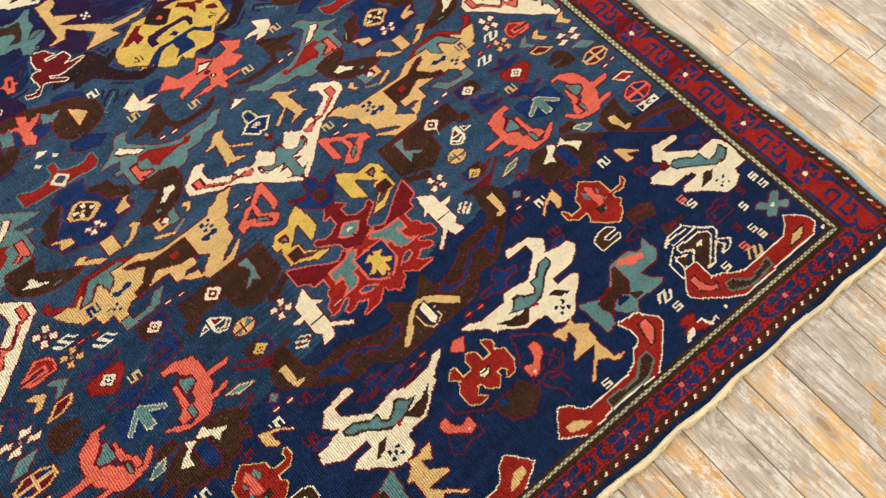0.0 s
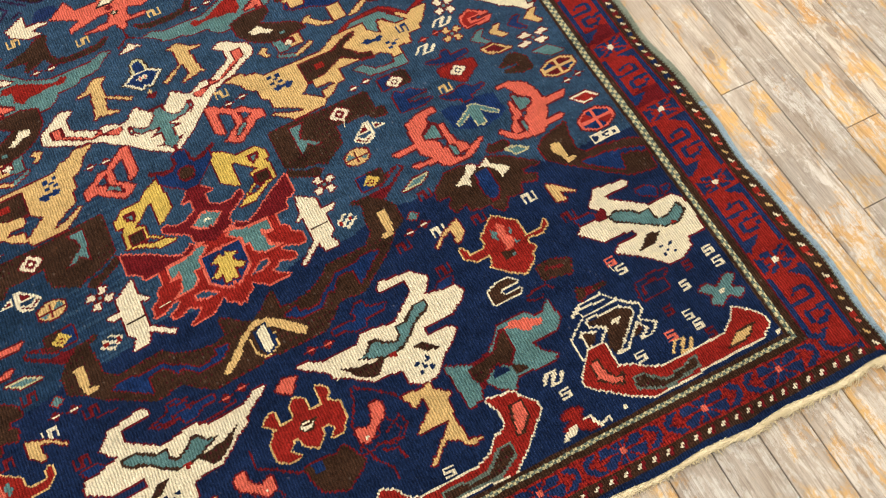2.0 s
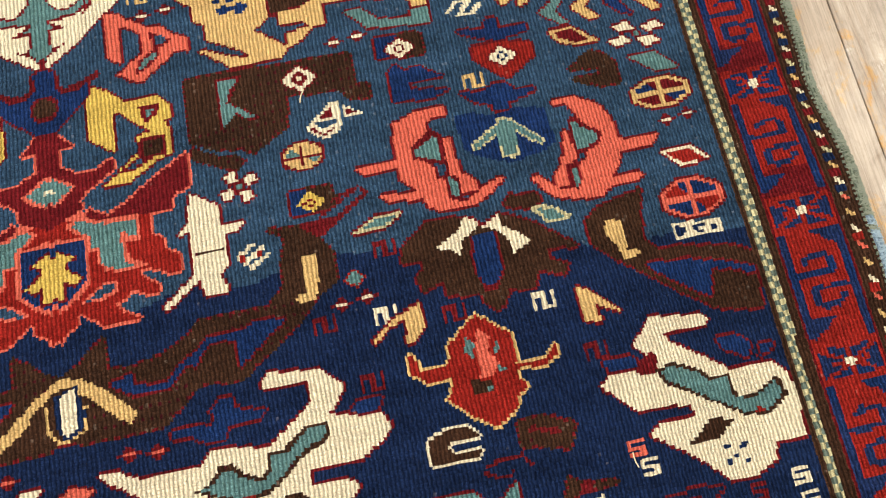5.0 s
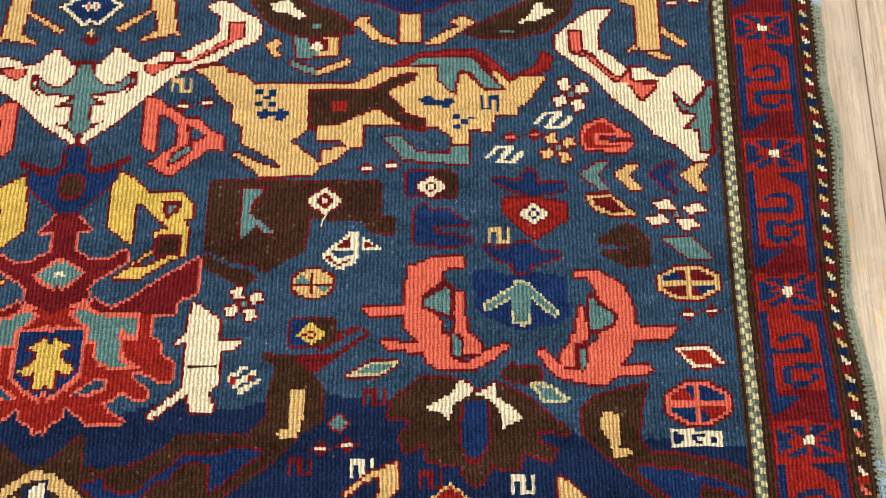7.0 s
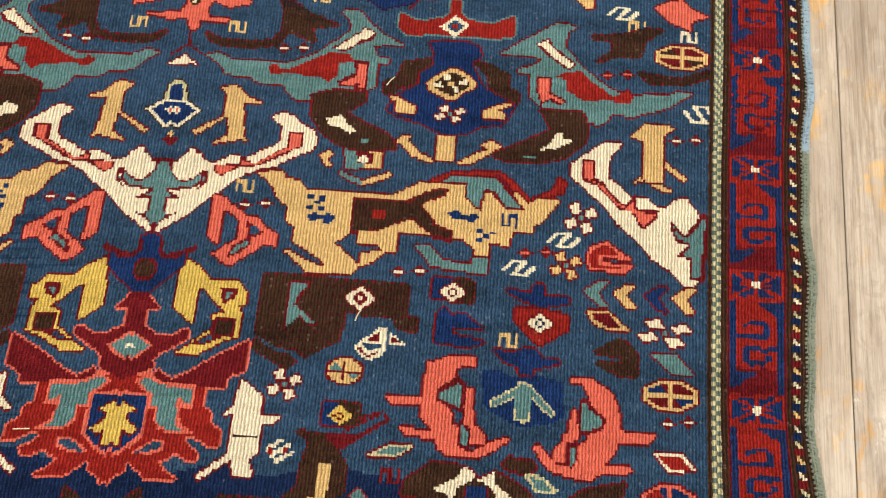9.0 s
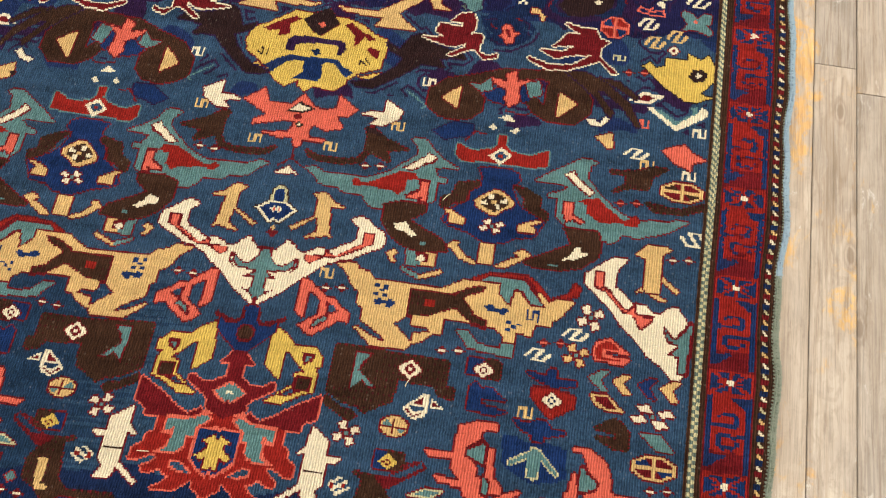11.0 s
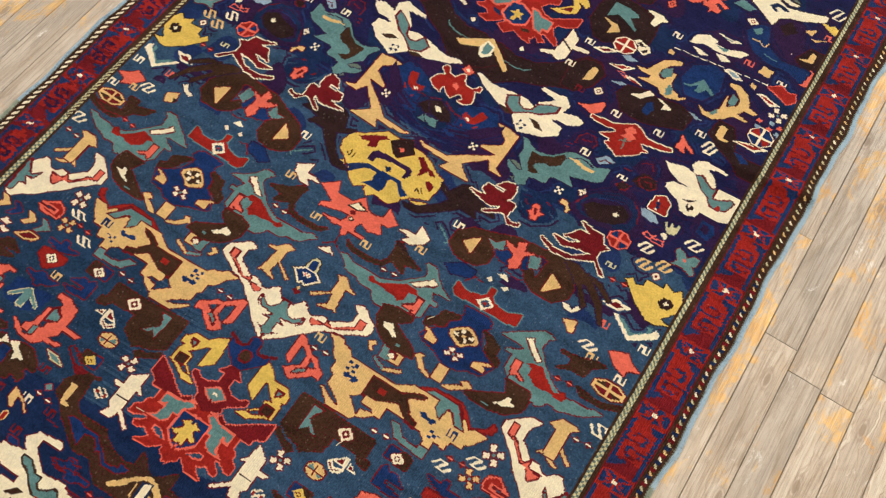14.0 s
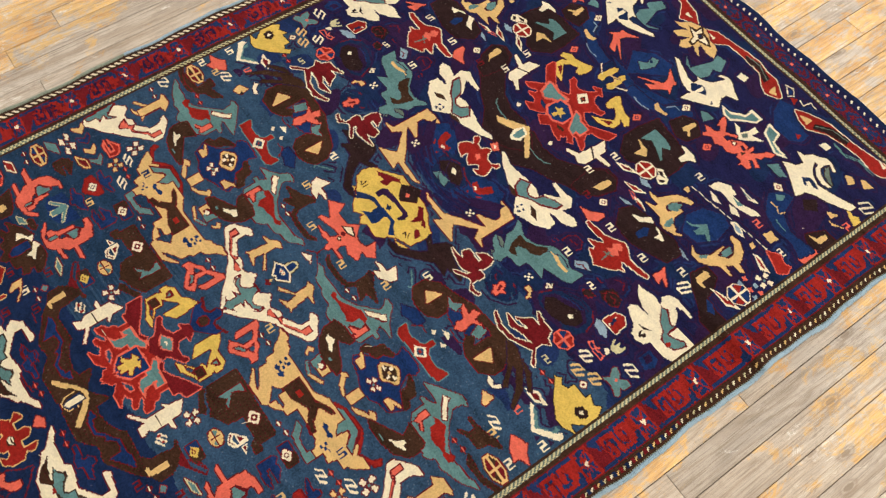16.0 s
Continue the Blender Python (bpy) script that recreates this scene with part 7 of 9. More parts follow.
motif("brown_eye_motif", 177, 588, "", "mir", [
    ("K",[(-7.5,0.5),(-2,5.5),(5,5.5),(8.5,-1),(4,-6),(-4,-5)]),
    ("-D",[(-7.5,0.5),(-2,5.5),(5,5.5),(8.5,-1),(4,-6),(-4,-5),(-7.5,0.5)]),
    ("-D",[(-2.5,0),(2.5,1.5),(4,-1.5)]),
])
motif("brown_eye_motif", 161, 575, "", "mir", [
    ("K",[(-4.5,-1),(-0.5,4),(6,3),(4.5,-2),(-1,-4)]),
    ("-D",[(-4.5,-1),(-0.5,4),(6,3),(4.5,-2),(-1,-4),(-4.5,-1)]),
])
motif("blue_eye_motif", 163, 551, "", "mir", [
    ("N",[(-25,-8.5),(-20.5,1.5),(-11,11.5),(1.5,17.5),(12.5,16.5),(21,10),(24,0.5),(22,-8.5),(11,-13),(5.5,-11.5),(-14.5,-15.5),(-21.5,-12.5)]),
    ("P",[(-21,-7),(-17,1.5),(-3.5,9.5),(8.5,12.5),(17.5,6.5),(18,-3.5),(11.5,-8.5),(-8,-14),(-17.5,-11.5)]),
    ("K",[(-18.5,-6.5),(-14.5,-1),(-3.5,2.5),(7.5,8),(16.5,4),(16.5,-3),(8.5,-10.5),(-4,-14.5),(-12,-14)]),
    ("W",[(3.5,-2),(6,1),(9,-0.5),(7,-3.5)]),
    ("-P",[(-14.5,8),(0.5,15),(11.5,13.5)]),
    ("-B",[(-11.5,4.5),(-3,8.5),(7,10)]),
    ("-D",[(-25,-8.5),(-20.5,1.5)]),
    ("-D",[(13.5,16.5),(21,10),(24,0.5)]),
])
motif("blue_smear_motif", 116, 523, "", "mir", [
    ("N",[(-19.5,7),(-11.5,7),(-3,8.5),(-2,14),(2,15.5),(5,10),(12.5,6),(17,1.5),(14,-7.5),(5,-13.5),(-5,-14.5),(-12.5,-9.5)]),
    ("-P",[(-16,4.5),(-9,5.5)]),
    ("-P",[(7,7.5),(12,4),(13,-4)]),
    ("-D",[(-11.5,1),(-8,-2)]),
    ("-P",[(-10,-10),(-3.5,-13),(4.5,-11.5)]),
    ("-Q",[(9,1),(14.5,-1.5)]),
    ("-Q",[(-14,-2),(-10,-6)]),
    ("-D",[(3.5,7.5),(7,6.5)]),
])
motif("coral_flower_motif", 116, 519, "D", "mir", [
    ("C",[(-5.5,-3),(-3,-0.5),(-4,4),(-2,6.5),(0.5,6.5),(3.5,1.5),(7,0.5),(4.5,-2),(4.5,-6.5),(0,-8),(-2.5,-3.5)]),
    ("D",[(-2,2.5),(0.5,3),(2.5,-3),(0.5,-3.5)]),
])
ess(122, 587, 4, "W", True)
ess(158, 582, 3, "W", True)
motif("comb_motif", 211, 563, "", "mir", [
    ("F",[(-9,2.5),(5,8),(8,-3.5),(-5,-8)]),
])
motif("comb_motif", 211, 564, "", "mir", [
    ("L",[(-7,0.5),(-5.5,2),(-3.5,-2),(-1.5,-1.5),(-2.5,3),(-1,3.5),(0.5,-0.5),(2.5,1),(3,4),(5,2.5),(5.5,-2.5),(3.5,-6),(-2,-7)]),
])
motif("slate_ground_motif", 188, 515, "", "mir", [
    ("F",[(-8.5,5.5),(4.5,11.5),(8.5,-6),(-5,-9.5)]),
])
ess(187, 510, 3, "L", True)
motif("blue_ground_motif", 3, 553, "", "mir", [
    ("N",[(-24.5,10.5),(8.5,21),(15.5,1),(9,-12.5),(-9.5,-19)]),
])
motif("brown_eye_motif", -2, 557, "P", "mir", [
    ("K",[(-14,-5),(-8.5,3.5),(3.5,9),(11.5,3.5),(6.5,-4),(-5.5,-8.5)]),
    ("W",[(-3,-1),(1,3.5),(5.5,2),(2,-2)]),
])
motif("teal_arrow_motif", -1, 545, "P", "mir", [
    ("T",[(-8,-3.5),(-4,3.5),(4.5,1.5),(9,4.5),(3.5,-2),(-2,-4)]),
])
motif("swirl_motif", 11, 548, "", "mir", [
    ("-P",[(-31.5,-11),(-12,-11.5),(7.5,-11.5),(30,-5)]),
    ("-V",[(-29.5,-15.5),(-3.5,-17.5),(13.5,-14)]),
    ("-P",[(3,1.5),(21.5,5.5),(33,15)]),
    ("-D",[(-33.5,12.5),(-22,14.5),(-13.5,19.5)]),
    ("-P",[(-2.5,17),(8,10.5),(8,5.5)]),
    ("-V",[(-18,-14),(-3,-9.5),(11.5,-3.5),(24.5,1)]),
])


# the ground between the northern figures is drawn over with plum and violet contour lines
near = [owner > 0]
for _ in range(8):
    near.append(grown(near[-1]))
line = near[4] & ~near[2] & (np.abs(cols_ - NU + 0.5) < FIELD - 3)
chart[line & (rows_ > 462 + wobble) & (mottle > -0.1)] = "P"
chart[line & (chart == "U") & (mottle <= -0.35)] = "V"

# the madder line round the brown figures is knotted in turn with brown
beside = grown(chart == "K") & (chart == "D") & ((rows_ + cols_ // 2) % 2 == 0)
chart[beside & grown(chart == FIELD_COLOUR)] = "K"
sparse = (chart == "K") & (rows_ % 4 == 0) & (cols_ % 3 == 0) & (mottle > 0.1)  # and flecked with it
chart[sparse & (rows_ < 436)] = "A"

# the later dye lot of brown is nearly black
chart[(chart == "K") & (rows_ + wobble > 436)] = "H"

motif("double_head_motif", 148, 220, "D", "mir", [
    ("K",[(-29,8),(-19.5,14.5),(-9.5,15.5),(-5,13),(-0.5,9.5),(7,13),(16.5,9),(28.5,-0.5),(32.5,-4),(20.5,-2.5),(21.5,-7),(27,-9.5),(25,-13),(16,-9.5),(13.5,-15.5),(4.5,-14),(1.5,-19),(-1.5,-20),(-5,-16),(-5.5,-13.5),(-16.5,-12),(-16.5,-6.5),(-24.5,-9),(-26.5,-3),(-22.5,-1.5),(-23,2),(-30,2.5)]),
    ("D",[(-4.5,7.5),(4.5,7.5),(5,0),(4.5,-7.5),(1,-12.5),(-3.5,-12.5),(-5.5,-7),(-6,-1.5)]),
    ("B",[(-3.5,7),(3.5,7),(4,0),(3.5,-7.5),(0.5,-11),(-3,-11.5),(-4.5,-7.5),(-5,-1.5)]),
    ("W",[(-18,5),(-8,10),(-6,14.5),(-0.5,11.5),(-0.5,10),(-4.5,8),(-8,5.5),(-9,0.5),(-12,3.5)]),
    ("W",[(0.5,9.5),(6.5,13),(7,8.5),(11,6),(16.5,1),(9,-2),(9,2.5),(7.5,5.5),(4.5,8)]),
])
motif("brown_cap_motif", 165, 236, "D", "mir", [
    ("K",[(-7.5,0),(-5,3),(0,1.5),(5,2),(6.5,-2),(2,-3),(-3.5,-2)]),
])
motif("diamond_motif", 173, 229, "", "mir", [
    ("L",[(-7,4.5),(-1.5,4),(3,2),(8.5,-2),(5,-3),(-2,-2.5),(-4,0.5)]),
    ("T",[(-4,3),(2.5,1.5),(6,-2),(-1,-1.5),(-2,0.5)]),
])
motif("brown_bird_motif", 205, 211, "D", "mir", [
    ("K",[(-20.5,13),(-14.5,17),(4,21),(1,11),(0,2.5),(4,-1.5),(11,-2),(33.5,-6),(39.5,-9.5),(36.5,-28.5),(19,-25),(7.5,-17.5),(-5.5,-7.5),(-13.5,-2),(-19.5,4)]),
    ("Y",[(-13,12.5),(-6.5,11),(-7,4.5),(-7.5,0.5),(-2.5,-1),(-5.5,-3),(-9.5,-2.5),(-11.5,3),(-14,6.5)]),
])
motif("blue_channel_motif", 227, 198, "D", "mir", [
    ("B",[(-25,7),(-8.5,6),(6.5,2.5),(16,-1.5),(15.5,-3.5),(12.5,-2.5),(11,-1),(0,1),(-2.5,-8.5),(-10,-4),(-17.5,1)]),
])
motif("blue_crown_motif", 0, 310, "D", "sym", [
    ("B",[(0,13),(4,12),(4,5.5),(8,2.5),(13,2),(15.5,5.5),(16,-1),(9,-8),(3,-13.5),(0,-13)]),
    ("D",[(0,2),(3,1.5),(5,-1),(5,-4.5),(3,-7.5),(0,-7.5)]),
    ("K",[(0,1),(3,0),(4,-2),(4,-4),(2.5,-6),(0,-6)]),
    ("-D",[(4,9.5),(4,5),(7,2.5),(11,3.5),(15,5),(19,7)]),
])
motif("blue_swirl_motif", 48, 183, "D", "mir", [
    ("B",[(5.5,7.5),(6.5,6.5),(6.5,3),(16.5,0.5),(13.5,-2.5),(3,-2),(2,-6),(-4,-6),(-9,-3),(-15.5,-3),(-14.5,0),(-5,0),(-2,-1.5),(-0.5,2),(-2,4),(1.5,7)]),
])
motif("blue_box_motif", 187, 173, "D", "mir", [
    ("B",[(-10,3.5),(0.5,2.5),(1,-1.5),(-9,-0.5)]),
    ("D",[(0,-1),(8.5,2.5),(7,-3),(1,-2.5)]),
])
motif("blue_loop_motif", 232, 171, "D", "mir", [
    ("B",[(-11,5),(-2.5,4.5),(1.5,1),(-1,-3.5),(-6,-0.5),(-10,1)]),
    ("B",[(3,-4),(4.5,0),(9.5,0.5),(9.5,-1.5),(5.5,-3)]),
])
motif("blue_box_motif", 96, 178, "D", "mir", [
    ("B",[(-5.5,-1),(-2.5,2),(6,1.5),(3.5,-2.5)]),
])
motif("red_scroll_motif", 24, 128, "", "one", [
    ("-D",[(-52,19.5),(-51.5,10.5),(-43,5),(-35,-1),(-25,-3)]),
    ("-D",[(4.5,23.5),(3,16),(-2,7.5),(-3,0),(0,-9),(2,-14)]),
    ("-D",[(6,23),(14.5,17.5),(23,10.5),(25.5,7)]),
    ("-D",[(5,-7),(17.5,-9.5),(22.5,-4),(20.5,1),(11.5,-4)]),
    ("-D",[(0.5,-12),(7.5,-20),(7.5,-26)]),
    ("-D",[(6,-10.5),(13,-13),(15,-18.5)]),
])
motif("red_scroll_motif", -55, 185, "", "one", [
    ("-D",[(-11.5,-1.5),(-1.5,-4),(3,-2),(12.5,-0.5)]),
    ("-D",[(1,3.5),(7,2.5),(10,3.5)]),
    ("-D",[(10.5,-12),(22,-12.5),(30.5,-11)]),
    ("-D",[(-31.5,17.5),(-26.5,17.5),(-22,16)]),
    ("-D",[(-4.5,-5),(0.5,-5.5),(0.5,-1.5)]),
])
motif("brown_star_motif", 5, 121, "D", "one", [
    ("K",[(-12,6.5),(-2.5,6.5),(4.5,5),(9.5,7.5),(13.5,0.5),(16,-4),(10,-8.5),(3,-12.5),(-8,-7.5),(-10.5,-1)]),
    ("B",[(-8.5,5.5),(-3,6),(-3,1.5),(-8,1)]),
])
motif("dark_x_motif", 2, 414, "", "one", [
    ("-D",[(-1,6.5),(0,0.5),(-4,-2.5),(-8,-5.5)]),
    ("-D",[(0,0.5),(4,-2.5),(8,-4.5)]),
    ("-D",[(-0.5,6),(0.5,0)]),
])
motif("cap_motif", 1, 405, "D", "one", [
    ("W",[(-7,-0.5),(0,4),(6.5,-1),(3,0),(0,-1.5),(-3.5,-0.5)]),
])
motif("bud_motif", 1, 368, "", "one", [
    ("D",[(-3.5,-1.5),(-1,1),(4,-1),(0.5,-4.5)]),
    ("Y",[(-2,1.5),(-0.5,3),(1.5,2),(0,0)]),
])
motif("post_motif", 26, 379, "D", "mir", [
    ("Y",[(-6,15),(-0.5,16),(4,14),(7,10.5),(14,8),(5,7.5),(7,-8),(10,-11.5),(6,-10),(2.5,-11),(-8,-13.5),(0.5,-8),(-1.5,0.5),(-14.5,-9),(-16,-7.5),(-2.5,1),(-2.5,10.5)]),
])
motif("brown_fish_motif", 170, 378, "D", "mir", [
    ("K",[(-4,15),(7.5,15.5),(15.5,15),(18.5,8),(17,-0.5),(8,-8),(-2,-10.5),(-16,-11.5),(-25.5,-9),(-17.5,-5),(-7.5,0.5),(1.5,5.5),(-1.5,11)]),
    ("W",[(-4,-5),(1.5,-1.5),(4,4.5),(7,4),(7,1),(11.5,0.5),(4,-3.5)]),
    ("T",[(-13,-8),(-4,-8),(-5.5,-9.5)]),
])
motif("brown_fish_motif", 80, 379, "D", "mir", [
    ("K",[(-18.5,13.5),(-9,17),(6.5,16.5),(5.5,12),(-2.5,6),(5,2.5),(18.5,-3.5),(22,-9.5),(6.5,-12),(-4,-9.5),(-12,-5),(-18,3.5)]),
    ("W",[(-10.5,2.5),(-4,5),(-1.5,1),(3.5,-2.5),(0.5,-4),(-4.5,-1),(-9,-1)]),
    ("T",[(3,-7),(9,-6),(8.5,-8)]),
])
motif("trident_motif", 124, 370, "D", "mir", [
    ("Y",[(-4,7),(4.5,7.5),(4.5,-5.5),(-4,-5)]),
    ("Y",[(6.5,-5.5),(14.5,0),(19,1.5),(15.5,4),(21,6.5),(25,3.5),(18.5,-1.5),(12.5,-5.5)]),
    ("Y",[(-23,3),(-19,6),(-16,5.5),(-17,3.5),(-12,-2),(-4.5,-5),(-6.5,-6.5),(-14.5,-3.5),(-20,1.5)]),
])
motif("house_motif", 102, 280, "", "mir", [
    ("W",[(-7,1.5),(1.5,8.5),(4.5,8.5),(3.5,-2),(1.5,-2),(2,1),(-2.5,0.5)]),
    ("D",[(-4,2.5),(1,6.5),(1,2.5)]),
    ("W",[(5,6.5),(13,1),(5,0.5)]),
    ("D",[(6.5,4.5),(10.5,2),(6,2)]),
    ("W",[(-9.5,0),(-7,1),(-3,-2.5),(2,-0.5),(3.5,-2),(3,-4),(-3,-6.5),(-9,-2)]),
    ("D",[(-7.5,-0.5),(-3,-4),(1.5,-2),(1.5,-3),(-3,-5),(-8,-1.5)]),
])
motif("brown_arch_motif", 126, 475, "D", "mir", [
    ("K",[(-51,-14),(-50.5,-1.5),(-41.5,6.5),(-23.5,12),(-9,17.5),(14,19.5),(29.5,21),(40,14.5),(48,3),(47.5,-7.5),(39,-15),(23.5,-15.5),(14,-10.5),(8.5,-4),(12,2),(19.5,-4.5),(20,8),(21.5,13),(15.5,14),(-5.5,10.5),(-24.5,4.5),(-17.5,-4),(-17,-13.5),(-23.5,-19.5),(-34.5,-21.5),(-42.5,-19.5)]),
    ("B",[(-19.5,1),(-6,5),(-2.5,-7),(-14.5,-5)]),
    ("B",[(2.5,7),(8.5,9.5),(11,-2),(6.5,-4.5)]),
])
motif("x_motif", 122, 481, "D", "mir", [
    ("C",[(-11.5,5),(-1,3),(-2,8.5),(3.5,11),(5.5,4),(14,6.5),(6.5,0),(8.5,-10),(3,-14.5),(-1,-9.5),(0.5,-3.5),(-8.5,1.5)]),
    ("T",[(-24,-1),(-16,-0.5),(-11,4),(-9,-4),(-15.5,-6)]),
    ("T",[(10.5,4),(19,6),(21.5,-3.5),(14.5,-6)]),
])
motif("triangle_motif", 90, 469, "D", "mir", [
    ("Y",[(-7,-1),(3.5,8),(4,-7.5)]),
])
motif("triangle_motif", 158, 473, "D", "mir", [
    ("Y",[(-4,7.5),(8,1),(-3.5,-9.5)]),
])
motif("brown_antler_motif", 185, 482, "P", "mir", [
    ("K",[(-29.5,14),(-18,15.5),(-3.5,9.5),(12,-3.5),(19,-18.5),(16.5,-19),(8,-7),(-5,3),(-9,3.5),(3,-11),(1,-15),(-9.5,-2),(-19.5,6.5)]),
    ("K",[(-10,13),(4,11),(16.5,2),(15,-0.5),(3,6.5)]),
])
motif("turkey_motif", 88, 511, "W", "mir", [
    ("D",[(-9.5,11.5),(-4,18.5),(4,20.5),(7.5,14),(7,8),(4.5,4),(10.5,5.5),(13,3.5),(12,-8),(18.5,-10.5),(24.5,-7.5),(24,-11),(16,-13),(8.5,-6.5),(3,-9),(-4.5,-13.5),(-8,-13),(2.5,-6),(3.5,-2.5),(-2,-5.5),(-10,-5.5),(-18.5,-3.5),(-25,-1.5),(-17,-1),(-11.5,0.5),(-17,3.5),(-16,10),(-1.5,9),(-1,12)]),
])
motif("squid_motif", 160, 511, "W", "mir", [
    ("D",[(-10,20.5),(2.5,18),(10.5,18.5),(14,11),(20,10),(15,4.5),(15.5,-2),(21.5,-7.5),(28,-13),(24.5,-13.5),(15,-4.5),(11.5,-7),(-3,-13.5),(-16,-15),(-29.5,-9),(-28.5,-7),(-15,-11.5),(-1.5,-10),(10.5,-1),(-3,-3),(-12,-6.5),(-22,-1.5),(-7.5,-0.5),(0,4.5),(-15,2),(-11,6.5),(-7,13),(1.5,13),(-3,15.5)]),
])
motif("white_bird_motif", -65, 597, "P", "mir", [
    ("W",[(-42.5,13.5),(-35.5,16),(-23,13),(-25,21.5),(-18.5,28),(-6.5,26.5),(2.5,27.5),(4,24),(-6,22),(-13,21),(-1.5,11.5),(0,5.5),(8.5,9),(19.5,9),(39.5,6.5),(53.5,11),(57.5,10),(47,2),(34,-4),(20,-10.5),(11,-11),(5.5,-17.5),(-0.5,-23),(-10.5,-19.5),(-20,-17),(-31,-8.5),(-29.5,-0.5),(-17.5,2),(-25,4.5),(-33.5,4.5),(-40.5,9)]),
    ("D",[(-19.5,9),(-20,17.5),(-10.5,14.5),(-1.5,9.5),(1,2.5),(5.5,0),(11,2),(15,10),(25,4.5),(21.5,-5),(11.5,-10),(1,-2.5),(-8.5,0.5)]),
    ("T",[(-17.5,10),(-18.5,16),(-11,13.5),(-3,9),(-0.5,1.5),(5,-1.5),(12,1),(15.5,8),(23,4),(20,-4),(11.5,-8),(1.5,-1.5),(-7.5,2)]),
    ("K",[(-19.5,-12.5),(-10,-5.5),(-2.5,-6),(-10.5,-11.5)]),
    ("K",[(10.5,-11),(19,-6.5),(27,-6.5),(17.5,-12)]),
    ("N",[(-4.5,-14),(-3.5,-12.5),(-1,-13.5),(-2.5,-15.5)]),
    ("N",[(-3.5,-18.5),(-2.5,-16.5),(0,-18),(-1.5,-20)]),
    ("N",[(0.5,-12.5),(1.5,-11),(3.5,-12),(2.5,-14)]),
    ("N",[(0.5,-16.5),(2,-15),(4,-16),(3,-18)]),
])
motif("critter_motif", 121, 807, "", "mir", [
    ("W",[(-14.5,-0.5),(-9,0.5),(-4,-4.5),(-1,4),(-1.5,12),(5.5,10.5),(4,2.5),(15.5,7),(5,-6.5),(-0.5,-11.5)]),
    ("M",[(-2.5,-4.5),(0,1),(4,-2),(1.5,-7)]),
])
motif("teal_goat_motif", 109, 562, "P", "mir", [
    ("T",[(-35.5,10.5),(-32,11.5),(-26,7),(-20.5,5),(-12,6),(-6,9),(0.5,16.5),(8,20.5),(14.5,20.5),(20.5,19.5),(24.5,17),(29.5,17.5),(35.5,21),(38,21.5),(38,14.5),(38.5,9.5),(36,6),(30,3),(24,2),(18,-0.5),(12,-1),(16.5,-5),(20.5,-8.5),(15.5,-9),(9.5,-8.5),(4.5,-8.5),(0.5,-11),(1,-16.5),(-2.5,-18.5),(-7,-18),(-12.5,-19),(-13.5,-22),(-12,-26.5),(-16.5,-30),(-21.5,-28),(-22,-25),(-27.5,-22.5),(-33,-19),(-36,-13.5),(-29.5,-16),(-23,-18.5),(-21,-16.5),(-26.5,-10),(-30,-6),(-29.5,-0.5),(-32,5)]),
    ("K",[(-23.5,3),(-13.5,3.5),(-6,7.5),(1,14),(3,12),(3,3),(-3,-1.5),(-9.5,-2.5),(-14.5,-5.5),(-15.5,-8.5),(-11.5,-11),(-8,-12.5),(-12.5,-15),(-16,-15.5),(-20.5,-8.5)]),
    ("-P",[(2,11),(8,14),(12,17),(19,17),(25.5,15.5)]),
    ("Y",[(5.5,13.5),(12,15),(17.5,13.5),(23.5,12.5),(29,13.5),(27,10.5),(21,9.5),(15,11),(10.5,12.5)]),
])
motif("turtle_motif", 143, 617, "W", "mir", [
    ("R",[(-33.5,5.5),(-25.5,5.5),(-14.5,6.5),(-6.5,11),(1,15.5),(6,13.5),(11.5,10),(15.5,7.5),(25,8.5),(35.5,10),(37.5,8),(32.5,5),(24,3.5),(12,1),(16.5,-3),(22,-3),(16.5,-6),(15,-10),(8.5,-15),(1,-20),(-4,-17),(-11.5,-14),(-14,-12),(-9.5,-11),(-12,-7.5),(-21,-8),(-15,-4),(-10,0.5),(-11,2),(-20,1),(-28.5,0.5),(-33.5,2.5)]),
    ("C",[(-1,12),(3.5,10.5),(5,8),(3,5),(7,3),(4,-1.5),(0,-1.5),(-5,-1),(-1.5,3.5),(-4.5,6.5)]),
    ("M",[(-1.5,-1),(0.5,-0.5),(2.5,-11.5),(1,-11.5)]),
    ("-M",[(-4,-5.5),(4,-2)]),
])
motif("crab_motif", 1, 585, "W", "one", [
    ("R",[(-22.5,-8),(-20,-0.5),(-14.5,4),(-20,7.5),(-19,11.5),(-15.5,12.5),(-12.5,7),(-6,7.5),(-2,14),(1,14.5),(2.5,8.5),(6.5,5.5),(13.5,5.5),(17,10.5),(19,9.5),(18.5,5),(15,3.5),(17.5,-0.5),(19.5,-8),(15.5,-11.5),(6.5,-12.5),(11.5,-8.5),(6.5,-4.5),(1.5,-12),(-5,-10),(-8.5,-5.5),(-10.5,-9),(-9,-13),(-18,-11)]),
    ("C",[(-4,-1),(-2.5,3.5),(2.5,1),(1.5,-3)]),
])
motif("yellow_bird_motif", 35, 717, "D", "mir", [
    ("G",[(-14,3),(-16,11),(-15.5,18),(-13.5,21),(-5.5,15.5),(3,11.5),(11,10.5),(17,5),(15.5,0),(6.5,3.5),(11,-2),(11.5,-9),(6,-13.5),(-0.5,-16.5),(-10.5,-16.5),(-6,-13),(0,-8),(5,-3),(1.5,2.5),(-6.5,7.5),(-9,2)]),
    ("D",[(-3,-13),(3,-6),(7,-5.5),(5.5,-11)]),
])
